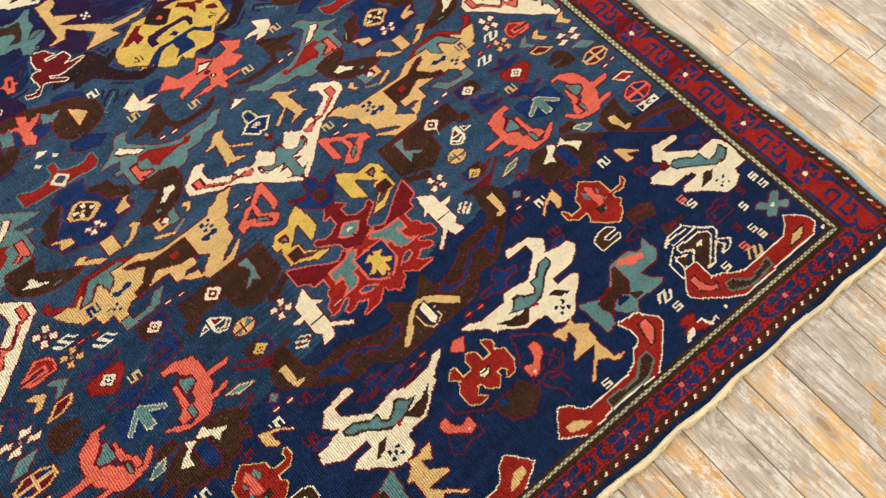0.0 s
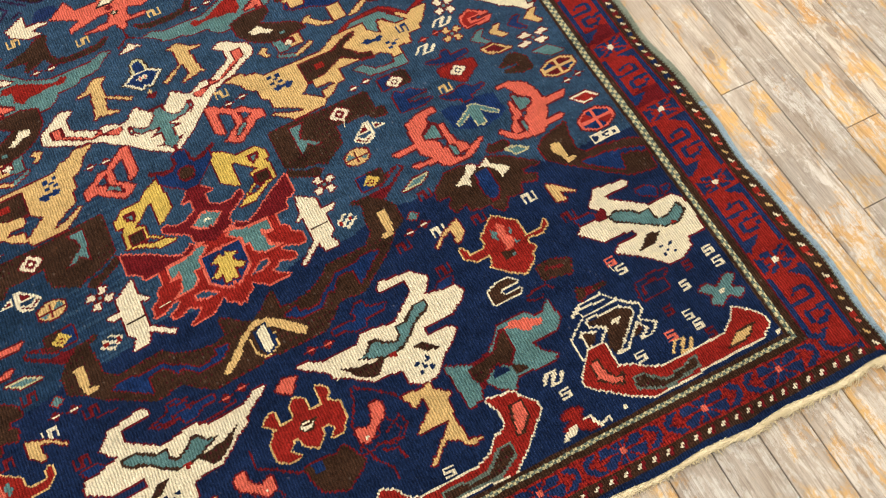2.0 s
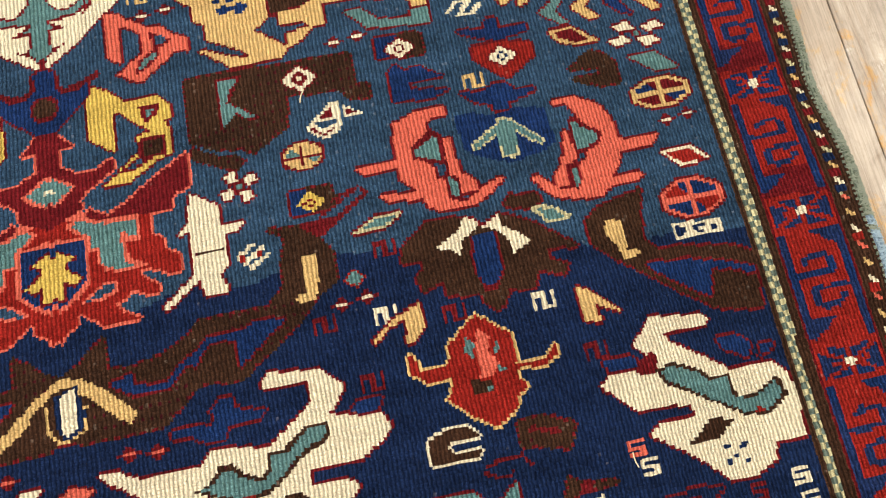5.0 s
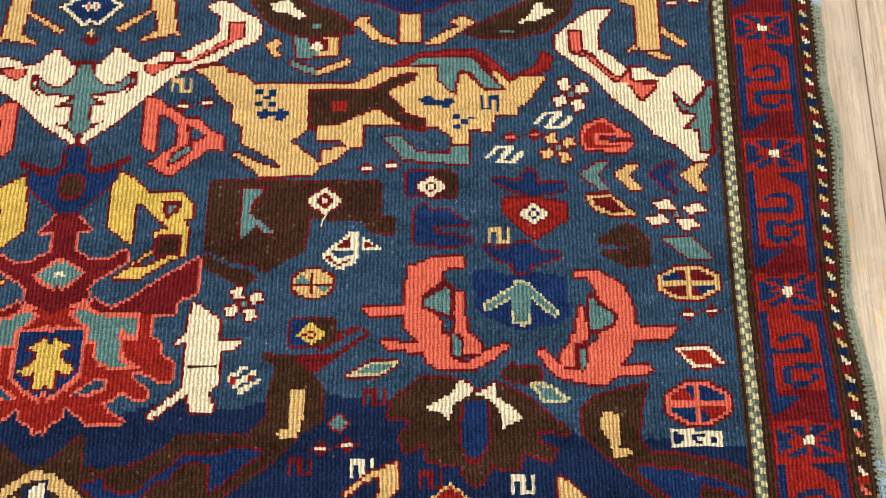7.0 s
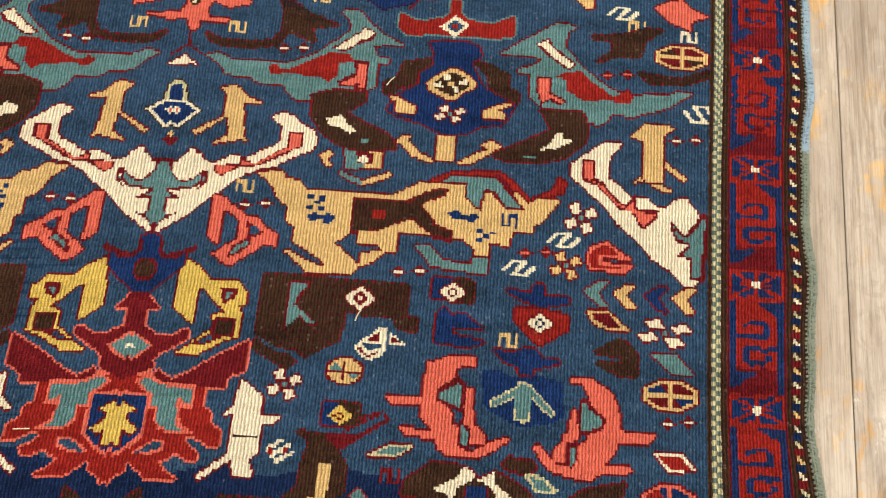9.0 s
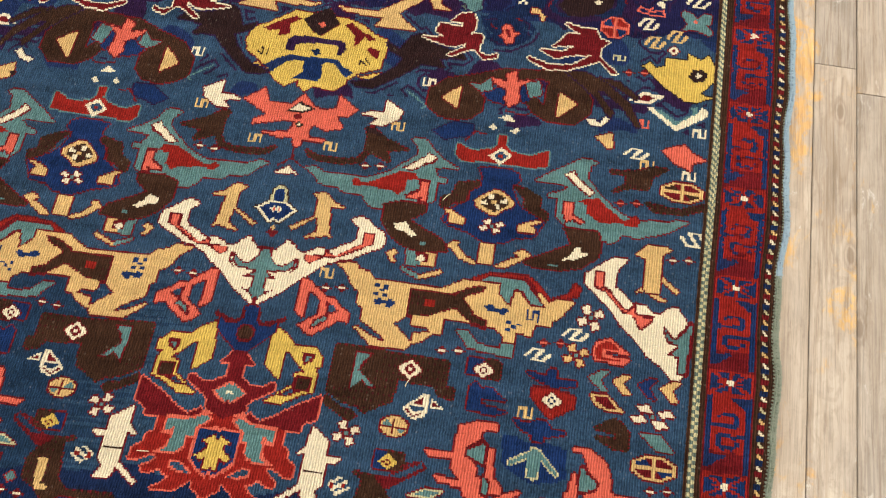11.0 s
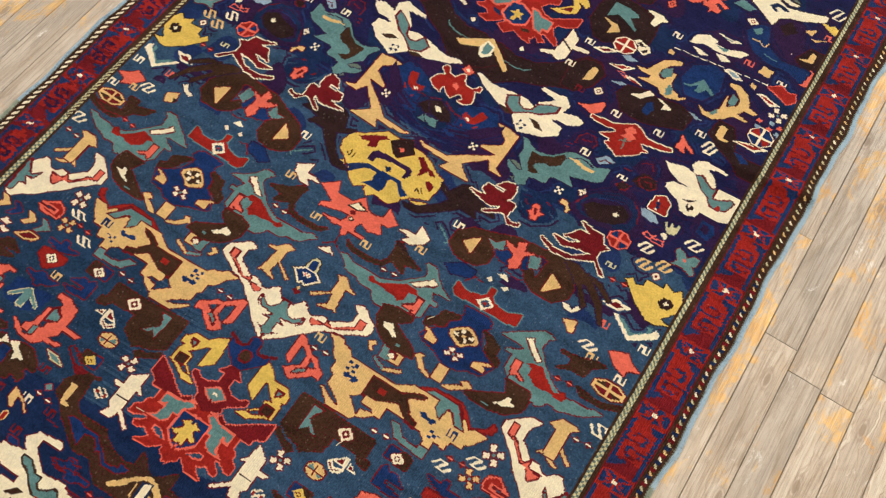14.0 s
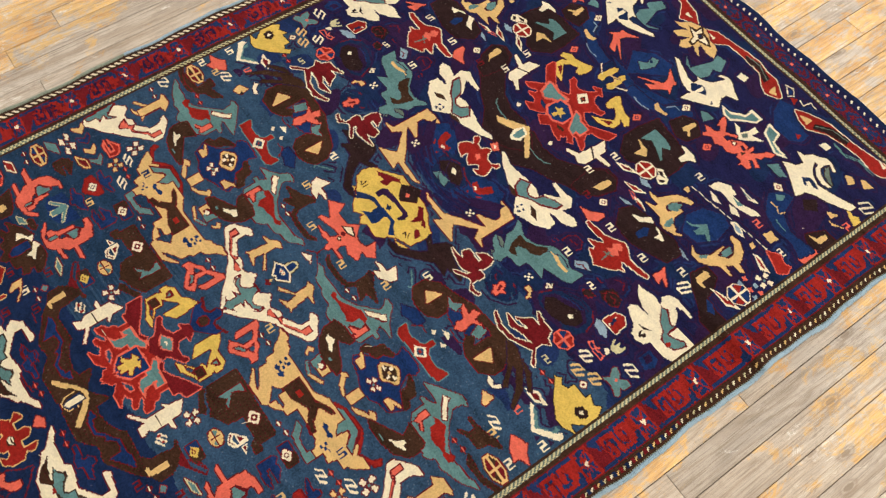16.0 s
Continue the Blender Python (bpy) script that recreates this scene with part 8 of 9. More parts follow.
motif("medallion_motif", 5, 685, "C", "one", [
    ("R",[(-49,-17),(-42.5,-8.5),(-35.5,0),(-53,12),(-53,21),(-50.5,22),(-28,6.5),(-20.5,7.5),(-13.5,13),(-13,15.5),(-25.5,23.5),(-26.5,28.5),(-22,29.5),(-17,25),(-12.5,25),(-4,32),(0.5,39.5),(-7,39.5),(-1,44),(7,38.5),(2.5,38),(4,30.5),(10,27),(17.5,26),(23,28.5),(23,22.5),(15,19),(11,12),(18,6.5),(26,5),(49.5,20),(49,9),(41.5,4),(34,2.5),(32,-3.5),(36,-9.5),(41.5,-13.5),(43.5,-19),(36,-16),(28.5,-12.5),(25.5,-14.5),(33,-20.5),(29,-23),(23,-18.5),(22,-22.5),(19.5,-23.5),(24,-28),(15.5,-27),(7.5,-24),(5,-23),(-2,-29),(-11,-25.5),(-6,-18.5),(-9,-17),(-12.5,-22),(-20,-28.5),(-30,-29),(-24,-23),(-27.5,-19),(-38,-20),(-32.5,-14.5),(-34,-10.5),(-41.5,-16.5)]),
    ("C",[(-32.5,-9.5),(-37.5,5),(-29,8),(-22.5,6.5),(-8.5,11),(-6.5,7.5),(-10.5,1),(-17.5,-5.5),(-23,-11.5)]),
    ("T",[(-30,-8),(-35,4),(-28.5,5.5),(-22.5,4.5),(-9.5,8),(-12,2),(-18.5,-3.5),(-23,-9)]),
    ("C",[(-16,-13),(-14,3.5),(-3,7.5),(10,1),(11,-13.5),(2,-19),(-8.5,-18)]),
    ("B",[(-13.5,-12),(-12,2),(-3,5),(8.5,-0.5),(9,-12),(1,-17),(-8,-15.5)]),
    ("G",[(-5,-14),(-4,-7),(-10.5,-7.5),(-5,-3.5),(-5.5,0),(-1.5,-2.5),(3.5,-3),(1,-6.5),(4,-10),(-0.5,-9),(-1,-14.5)]),
    ("C",[(4.5,8),(12,8.5),(18,4),(29.5,3),(31,-5),(31,-10),(25.5,-9.5),(27,-15.5),(17.5,-13),(11.5,-4)]),
    ("T",[(7,6.5),(12,6),(18,2),(28.5,1.5),(29,-4),(29,-8.5),(23.5,-7.5),(25,-13.5),(18,-11),(12.5,-3)]),
    ("W",[(-8.5,20.5),(-4,29.5),(5,23.5),(1,14.5)]),
    ("K",[(-4.5,21),(-2.5,25.5),(2,22.5),(0.5,18)]),
    ("R",[(-3,21.5),(-2,23.5),(0.5,22),(-0.5,20.5)]),
    ("N",[(-24,-13),(-16.5,-13),(-13,-16.5),(-20.5,-16.5)]),
    ("K",[(8,-17),(16,-15.5),(17.5,-19),(11,-20)]),
])
motif("coral_figure_motif", 126, 789, "D", "mir", [
    ("C",[(-29.5,-16),(-27.5,-11.5),(-34,-7.5),(-29.5,-5.5),(-23.5,-4.5),(-21,-0.5),(-25,4),(-27.5,2),(-30.5,10),(-31.5,16.5),(-25.5,12.5),(-17.5,2.5),(-8,9.5),(-6.5,7),(-15,1),(-15,-3),(-9.5,-3),(-7.5,1.5),(-3.5,5),(1,8.5),(6,8.5),(9,3.5),(1.5,5.5),(2,2),(7.5,0.5),(9.5,7.5),(9,12.5),(12.5,9),(12,3),(18,11.5),(21,19),(27,23),(27.5,17),(23,12),(22.5,7),(18.5,4),(25.5,1),(29.5,-0.5),(26.5,-3),(18.5,0.5),(17.5,-2.5),(24.5,-7),(23,-11),(17.5,-10.5),(15.5,-14.5),(14.5,-9.5),(8,-9),(7,-4.5),(3,-9.5),(-2,-12.5),(-8.5,-11),(-13.5,-15),(-21,-11.5),(-26,-17)]),
    ("D",[(-7.5,-0.5),(-4.5,3),(-1.5,2.5),(-1,-1.5),(-3.5,-3)]),
    ("W",[(-5.5,0),(-3.5,2),(-2,-0.5),(-4,-1.5)]),
    ("K",[(6,-2),(10,1),(10,-4)]),
])
motif("beast_motif", 192, 824, "K", "mir", [
    ("W",[(-29.5,-12.5),(-25.5,-8),(-20,-5.5),(-18,2.5),(-25.5,5.5),(-31.5,8),(-23.5,9),(-19.5,16.5),(-13.5,19.5),(-9.5,24.5),(-4,24),(5.5,20),(4.5,17.5),(-3,21),(-5.5,15.5),(-4.5,10),(-0.5,6),(6,3),(14.5,3),(12.5,0),(6.5,-1),(-1,1),(-7.5,7),(-9,12.5),(-12.5,11.5),(-10,5.5),(-3.5,-0.5),(4,-4.5),(9.5,-4.5),(24,-0.5),(36,4.5),(40,5),(39.5,-2.5),(32,-7),(21,-13),(12,-15.5),(4,-21),(3.5,-27),(2,-31),(-9,-23.5),(-19,-17.5)]),
    ("N",[(-8.5,-11),(-3,-4.5),(4.5,-6),(9.5,-8.5),(4,-12),(-2,-15.5)]),
    ("W",[(-3,-12),(-1,-8.5),(6,-11),(12,-11.5),(8,-14.5)]),
    ("M",[(-2.5,14.5),(-1.5,18),(4.5,12),(13,5.5),(8,5.5),(2,8)]),
])
motif("beast_motif", 58, 813, "K", "mir", [
    ("W",[(-42.5,2.5),(-38.5,4),(-32,1),(-23.5,-1.5),(-15.5,-5.5),(-9.5,-5),(-9,2),(-13.5,3),(-6.5,5),(1,10),(4.5,19.5),(5.5,25),(-2.5,20),(-0.5,24.5),(6,28.5),(12,26.5),(21.5,20.5),(31,16),(24.5,12.5),(20.5,11),(19.5,4.5),(26,-5.5),(18.5,-12.5),(7.5,-21),(-2.5,-28),(-3.5,-23),(-2,-15),(-5.5,-16),(-13,-14.5),(-19.5,-12),(-29.5,-6)]),
    ("N",[(-10.5,-7),(-2,0.5),(5.5,-1.5),(9,-6),(2.5,-9),(-3.5,-13.5)]),
    ("W",[(-0.5,-11.5),(-1,-1),(3,-2),(3,-8)]),
    ("N",[(17,-8),(17.5,-6),(20.5,-8),(19.5,-10)]),
])
motif("flower_motif", 9, 851, "P", "one", [
    ("Y",[(-30,-4.5),(-24.5,-0.5),(-18.5,9.5),(-10,13.5),(-4.5,15.5),(4,13),(11,8),(17,8.5),(23.5,5),(29,-4.5),(23,-6.5),(13,-4.5),(9,-3),(10,-7.5),(20,-15.5),(12,-14),(6,-9.5),(3.5,-18.5),(-2,-22.5),(-6.5,-15.5),(-3.5,-4.5),(-12.5,-14),(-20.5,-14.5),(-16.5,-5.5),(-11,0.5),(-22,-4)]),
    ("K",[(-16.5,4.5),(-8.5,7),(-8,16),(0.5,10),(7,9),(18,3),(9.5,-1),(4,-2.5),(5.5,-10.5),(-0.5,-11),(-3.5,-3)]),
    ("W",[(-13.5,4),(-5.5,4.5),(-6.5,12.5),(0.5,7.5),(6,6.5),(14,3),(7.5,1),(2,-0.5),(3,-7.5),(0,-8),(-2.5,-1)]),
    ("K",[(-3.5,4),(-1.5,8.5),(4.5,5),(3,-0.5)]),
    ("N",[(-1.5,4),(-0.5,6.5),(2.5,4.5),(2,2)]),
])
motif("crown_motif", 0, 385, "K", "sym", [
    ("L",[(-4,0.5),(-5,8.5),(-3,11),(1.5,11),(4,8.5),(5,1)]),
    ("B",[(-2.5,0),(-3.5,7.5),(-2,9),(1,9.5),(2.5,7.5),(3.5,0.5)]),
    ("W",[(-10,-3.5),(-3.5,1.5),(4.5,1.5),(12.5,-3.5),(2.5,-12.5)]),
    ("B",[(-7.5,-3.5),(-2,0),(3.5,0.5),(10,-3.5),(2.5,-11)]),
    ("W",[(-1,-4),(1,-2),(3.5,-3.5),(1.5,-6)]),
    ("C",[(0.5,-4),(1,-3),(2.5,-4),(1.5,-5)]),
])
motif("vee_cross_motif", 0, 344, "", "sym", [
    ("W",[(-2,12),(3,12),(5.5,12.5),(9.5,4),(17.5,9.5),(19,7),(17.5,2.5),(6.5,-13),(2.5,-18)]),
    ("D",[(-2,13),(4,13),(4.5,7.5),(7.5,4.5),(10.5,3.5),(14.5,6),(18,9.5),(19,9.5),(18,3),(13.5,0),(4.5,-1),(4.5,-2),(7,-3),(9.5,-4.5),(4,-5.5),(4.5,-11.5),(8.5,-12),(6.5,-13),(4,-14.5),(2,-16)]),
    ("T",[(-2,12.5),(2,12.5),(3,8.5),(6,4.5),(10,2.5),(14,4.5),(17,7),(17,4),(13,1),(3,0),(3,-2),(5.5,-3.5),(2.5,-4),(3.5,-11),(4,-14),(2,-15)]),
])

# ---------------------------------------------------------------- border stripes
BORDER = {}
GREEN0, GREEN1 = 203, 379
END_STARS = [-328, -281, -235, -189, -143, -97, -51, -5, 41, 87, 133, 179.8, 230.3, 280, 330]  # and across the ends
STARS = [58, 111.7, 159.5, 212.3, 263.2, 316.6, 370.1, 425.1, 481.3, 537.7, 593.2, 648.7, 701.2, 751.2, 802.5, 854, 906, 958]  # rows of the border's stars


def jitter(i, j, k):
    """A repeatable stray of each knot's corner."""
    a = np.sin(i * 12.9898 + j * 78.233 + k * 37.719) * 43758.5453
    return (a - np.floor(a)) - 0.5


def stripe(name):
    names.append(name)
    BORDER[name] = len(names) - 1
    return BORDER[name]


def grey_green(row):
    """Where the long edges are bound in grey-green wool, elsewhere in pale blue."""
    return (row > GREEN0 + 3 * np.sin(row * 0.9)) & (row < GREEN1 + 4 * np.sin(row * 0.7))


def side_border(sgn):
    guard, main, outer, edge = stripe("checkered_guard"), stripe("main_border"), stripe("outer_guard"), stripe("selvedge")
    j = np.arange(ROW1)[:, None]
    k = np.arange(FIELD, NU)  # knots out from the middle
    col = NU + k if sgn > 0 else NU - 1 - k
    d = (k - FIELD)[None, :] + 0 * j
    jj = j + 0 * d
    ch = np.full(d.shape, "K")
    ow = np.full(d.shape, guard)
    wide = np.where((jj > 170) & (jj < 470), 5, np.where(jj > 640, 3, 4))  # the guard is woven broader in the middle
    check = (d >= 2) & (d <= wide)
    ch[check] = np.where(((jj + np.where(d >= 4, 2, 0)) // 2) % 2 == 0, "L", "M")[check]
    bead = (jj > 390) & (d >= 2) & (d <= 4)  # farther on, slanting beads
    ch[bead] = np.where((jj + d) % 4 < 2, "L", "K" if sgn < 0 else "M")[bead]
    zone = (d >= 9) & (d <= 34)
    ow[zone] = main
    turn = np.interp(jj + 0.5, STARS, np.arange(len(STARS)))
    q = (-turn % 1) * 54.55  # rows below a star, star to star
    later = (jj > 380 + 5 * np.sin(jj / 3.0)) | ((sgn < 0) & (jj > 250))  # woven less evenly, of duller wool
    ragged = np.where(later & (sgn < 0), 1.9, np.where(later, 1.2, 0.8))
    q, d0 = q + jitter(d // 3, jj, 5) * ragged, d
    d = d + np.round(jitter(d * 0, jj, 6) * ragged)
    s = np.minimum(q, 54.55 - q)
    r = np.abs(d - 21.5)
    ch[zone] = np.where((q > 37) & (q < 48) & (jj > 190), "D", "R")[zone]
    blue = (d >= 10) & (d <= 12) & (q >= 7.5) & (q <= 45.5)
    blue |= (d >= 31) & (d <= 33) & (q >= 7.5) & (q <= 47)
    blue |= (q >= 7.5) & (q <= 15) & (d >= 22 + (q - 8) * 1.45) & (d <= 33)
    blue |= (q >= 38.5) & (q <= 45.5) & (d >= 10) & (d <= 22 - (q - 38.5) * 1.45)
    blue |= (q >= 22) & (q <= 24) & (d >= 13) & (d <= 26)  # the upper hook
    blue |= (d >= 25) & (d <= 27) & (q >= 18) & (q <= 23)
    blue |= (q >= 16) & (q <= 18) & (d >= 18) & (d <= 26) & (np.abs(d - 22) + (18 - q) <= 5)
    blue |= (np.abs(d - 16.5) <= 1) & (q >= 17.5) & (q <= 19.5)
    blue |= (q >= 27.5) & (q <= 29.5) & (d >= 17) & (d <= 31)  # the lower hook
    blue |= (d >= 16) & (d <= 18) & (q >= 28.5) & (q <= 34)
    blue |= (q >= 33.5) & (q <= 36) & (d >= 17) & (d <= 26) & (np.abs(d - 21.5) + (q - 33.5) <= 5)
    blue |= (np.abs(d - 27) <= 1) & (q >= 31.5) & (q <= 34)
    blue |= (s < 5.2) & (r < 10.6) & (np.abs(s * 2.0 - r) > 1.6) & ((s > 0.7) | (r > 7)) & (r > 0.7)
    dull = later & (sgn < 0)
    ch[zone & dull & (jitter(d // 4, jj // 3, 8) > 0.12)] = "D"
    hook = blue & (d > 13) & (d < 30) & (q > 15.5) & (q < 37)
    ch[zone & blue] = np.where(jj % 37 < 9, "B", "V")[zone & blue] if sgn > 0 else "V"
    ch[zone & hook & later & (jitter(d // 3, jj // 2, 9) > 0.05)] = "D"
    ch[zone & hook & dull] = "P"
    d = d0
    ch[zone & (s < 1.6) & (r < 2.1) & (s + r < 2.6)] = "W"
    ch[zone & ((d == 9) | (d == 34))] = "D"
    band = (d >= 35) & (d <= 43)
    ow[band] = outer
    w = (jj + 3) % 6
    dot = ((w == 0) & (d >= 39) & (d <= 40)) | ((w == 1) & (d >= 38) & (d <= 39)) | ((w == 2) & (d == 38))
    pale = np.where((jj // 6) % 3 == 0, "W", np.where((jj // 6) % 3 == 1, "Y", np.where(jj < 215, "C", "L")))
    gap = band & (w >= 3) & (d >= 37) & (d <= 40) & (jj < 560)
    ch[gap] = np.where(jj < 215, np.where((jj // 6) % 3 == 0, "R", "K"), np.where((jj // 6) % 2 == 0, "N", "D"))[gap]
    ch[band & dot] = pale[band & dot]
    bead = band & (d >= 37) & (d <= 40) & (jj > 230) & (sgn < 0)
    ch[bead] = np.where((jj + d) % 6 < 2.5, "W", "K")[bead]
    ch[band & (d >= 43) & (jj % 2 == 0)] = "E"  # whip stitches over the edge cord
    sel = d >= 44
    ow[sel] = edge
    ch[sel] = np.where(grey_green(jj), "E", "S")[sel]
    chart[:, col], owner[:, col] = ch, ow


def end_border(first, step, n_rows, light, deep):
    """The border across one end, from the field outwards."""
    guard, main, outer = stripe("checkered_guard"), stripe("main_border"), stripe("outer_guard")
    for k in range(n_rows):
        j = first + step * k
        n = k * 26.0 / n_rows
        half = FIELD + min(round(n * 42 / 26) + 1, 41)
        i = np.arange(-half, half)
        c = np.full(len(i), "K")
        o = guard
        if 1 <= n < 3.4:
            c = np.where(((i + (2 if n >= 2.5 else 0)) // 2) % 2 == 0, "L", "M")
        elif 6 <= n < 17:
            o = main
            turn = np.interp(i, END_STARS, np.arange(len(END_STARS)))
            p, e = ((turn + 0.5) % 1 - 0.5) * 47.0, (n - 11.2) * n_rows / 26.0
            rad, ang = np.hypot(p, e * 1.25), np.arctan2(e * 1.25, p)
            petal = (rad > 2.0) & (rad < 12.5) & (np.abs(np.sin(4 * ang + 0.2)) > 0.34)
            a = np.abs(np.abs(p) - 23)
            leaf = (np.abs(a * 0.6 - np.abs(e)) < 1.6) & (a > 1) & (a < 11)
            c = np.where((petal | leaf) & (6.8 < n < 16.2), "V", np.where((np.abs(p) + abs(e) * 3) % 7 < 5, light, deep))
            c = np.where((np.abs(p) < 1.6) & (abs(e) < 1.4), "C", c)
        elif 17 <= n < 22.6:
            o = outer
            w = (i + (1 if n > 20 else 0)) % 8
            c = np.where((w < 2) & (18.8 <= n < 21.2), "W", np.where((w >= 2) & (w < 4) & (18.2 <= n < 21.6) & (step < 0), "D", "K" if step < 0 else "U"))
        elif n >= 22.6:
            o = outer
            c = np.full(len(i), "N")
        chart[j, i + NU], owner[j, i + NU] = c, o


side_border(1)
side_border(-1)
end_border(END0 - 1, -1, END0 - ROW0, "R", "D")
end_border(END1, 1, ROW1 - END1, "D", "P")

# ---------------------------------------------------------------- the rug as meshes, one a motif
rug = new("rug")
tagged(rug, "handwoven navy wool rug with cream, coral and gold motifs", "rug")
YARNS = list(YARN)
DYE = dict(N="navy", U="dark indigo", Q="slate blue", J="deep slate", B="bright blue", V="violet-blue", T="teal", R="red", D="dark red", C="coral", Y="tan", G="yellow", W="cream", L="straw", K="brown", H="dark brown", A="dark madder", P="plum", E="grey-green", S="pale blue", M="blue-grey")


def weave():
    # runs of one colour, gathered into the connected pieces of each motif
    runs, parent, last = [], [], []

    def root(a):
        while parent[a] != a:
            parent[a] = parent[parent[a]]
            a = parent[a]
        return a

    stripes = set(BORDER.values()) | {0}
    grid = np.arange(2 * NU + 1) % 6 == 0
    cuts = {}
    for j in range(ROW0 - 1, ROW1 + 1):  # where the runs of each row may end
        cuts[j] = grid.copy()
        if ROW0 <= j < ROW1:
            cuts[j][1:-1] |= (owner[j][1:] != owner[j][:-1]) | (chart[j][1:] != chart[j][:-1])
    for j in range(ROW0, ROW1):
        c, o = chart[j], owner[j]
        below, above = cuts[j] | cuts[j - 1], cuts[j] | cuts[j + 1]
        now = []
        for a, b in zip((ends := np.flatnonzero(np.r_[True, o[1:] != o[:-1], True])).tolist(), ends[1:].tolist()):
            k, me = len(parent), int(o[a])
            parent.append(k)
            now.append((a, b, me, k))
            if me not in stripes:
                for a2, b2, me2, k2 in last:
                    if me2 == me and a2 <= b and b2 >= a:
                        parent[root(k)] = root(k2)
            marks = (np.flatnonzero(cuts[j][a : b + 1]) + a).tolist()
            marks = sorted(set(marks) | {a, b})
            for a2, e in zip(marks, marks[1:]):
                low = [a2] + [n for n in range(a2 + 1, e) if below[n]] + [e]
                top = [e] + [n for n in range(e - 1, a2, -1) if above[n]] + [a2]
                runs.append((me, k, low, top, j, YARNS.index(c[a2])))
        last = now
    pieces, cells, strays = {}, {}, []
    for me, k, *q in runs:
        pieces.setdefault(me, {}).setdefault(0 if me in stripes else root(k), []).append(q)
    for me, found in pieces.items():
        large = sorted(found.values(), key=len, reverse=True)
        cells[me, 0] = large[0]
        for n, q in enumerate(large[1:], 1):  # crumbs sink into the field
            if sum(low[-1] - low[0] for low, _, _, _ in q) < 4:
                strays += q
            else:
                cells[me, n] = q
    cells[0, 0] += strays
    for (me, _), quads in cells.items():
        i = np.array([n - NU for low, top, _, _ in quads for n in low + top], float)
        j = np.array([row + up for low, top, row, _ in quads for up, side in ((0, low), (1, top)) for _ in side], float)
        sizes = [len(low) + len(top) for low, top, _, _ in quads]
        starts = np.r_[0, np.cumsum(sizes)].tolist()
        yarn = np.array([q[3] for q in quads])
        _, first, index = np.unique(i * 4096 + j, return_index=True, return_inverse=True)
        index = index.ravel().tolist()
        loops_i, loops_j = i, j
        i, j = i[first], j[first]
        stray = np.clip(NU - np.abs(i), 0, 1)
        x, y, z = place(i + stray * jitter(i, j, 1) * 0.40, j + jitter(i, j, 2) * 0.55)
        mesh = bpy.data.meshes.new(names[me])
        mesh.from_pydata(np.stack([x, y, z], 1).tolist(), [], [index[a:b] for a, b in zip(starts, starts[1:])])
        used = sorted(set(yarn.tolist()))
        for k in used:
            mesh.materials.append(YARN[YARNS[k]])
        slot = np.zeros(len(YARNS), np.int32)
        slot[used] = np.arange(len(used))
        mesh.polygons.foreach_set("material_index", slot[yarn].astype(np.int32))
        uv = mesh.uv_layers.new(name="weave")
        uv.data.foreach_set("uv", np.stack([loops_i + 300.0, loops_j + 0.0], 1).astype(np.float32).ravel())
        ob = new(names[me], mesh)
        ob.parent = rug
        if me not in stripes:
            share = collections.Counter()
            for low, _, _, k in quads:
                share[DYE[YARNS[k]]] += low[-1] - low[0]
            dyes = [d for d, _ in share.most_common(2)]
            tagged(ob, " and ".join(dyes) + " " + names[me].replace("_", " ") + " in knotted wool")


weave()


def backing():
    """The rug's underside and thickness, a hair under the knots."""
    n, m = 60, 320
    ii, jj = np.meshgrid(np.linspace(-NU, NU, n), np.linspace(ROW0, ROW1, m))
    x, y, z = place(ii, jj)
    bm = bmesh.new()
    top = [[bm.verts.new((x[b, a], y[b, a], z[b, a] - 0.0008)) for a in range(n)] for b in range(m)]
    low = [[bm.verts.new((x[b, a], y[b, a], max(0.0006, z[b, a] - 0.0042))) for a in range(n)] for b in range(m)]
    for b in range(m - 1):
        for a in range(n - 1):
            bm.faces.new((top[b][a], top[b][a + 1], top[b + 1][a + 1], top[b + 1][a]))
            bm.faces.new((low[b][a], low[b + 1][a], low[b + 1][a + 1], low[b][a + 1]))
    for b in range(m - 1):
        bm.faces.new((top[b][0], top[b + 1][0], low[b + 1][0], low[b][0]))
        bm.faces.new((top[b][-1], low[b][-1], low[b + 1][-1], top[b + 1][-1]))
    for a in range(n - 1):
        bm.faces.new((top[0][a], low[0][a], low[0][a + 1], top[0][a + 1]))
        bm.faces.new((top[-1][a], top[-1][a + 1], low[-1][a + 1], low[-1][a]))
    part("backing", bm, SCREED, rug, "brown woven underside of the rug")


backing()

def tube(bm, pts, radii, sides=6):
    """A soft round strand through the points."""
    rings = []
    for k, (p, r) in enumerate(zip(pts, radii)):
        a, b = Vector(pts[max(0, k - 1)]), Vector(pts[min(len(pts) - 1, k + 1)])
        t = (b - a).normalized()
        side = t.cross(Vector((0, 0, 1)))
        side = side.normalized() if side.length > 1e-4 else Vector((1, 0, 0))
        up = side.cross(t)
        rings.append([bm.verts.new(Vector(p) + (side * math.cos(n * math.tau / sides) + up * math.sin(n * math.tau / sides)) * r) for n in range(sides)])
    for a, b in zip(rings, rings[1:]):
        for n in range(sides):
            bm.faces.new((a[n], a[(n + 1) % sides], b[(n + 1) % sides], b[n]))
    bm.faces.new(rings[0][::-1])
    bm.faces.new(rings[-1])


def smooth(ob):
    ob.data.shade_smooth()
    return ob


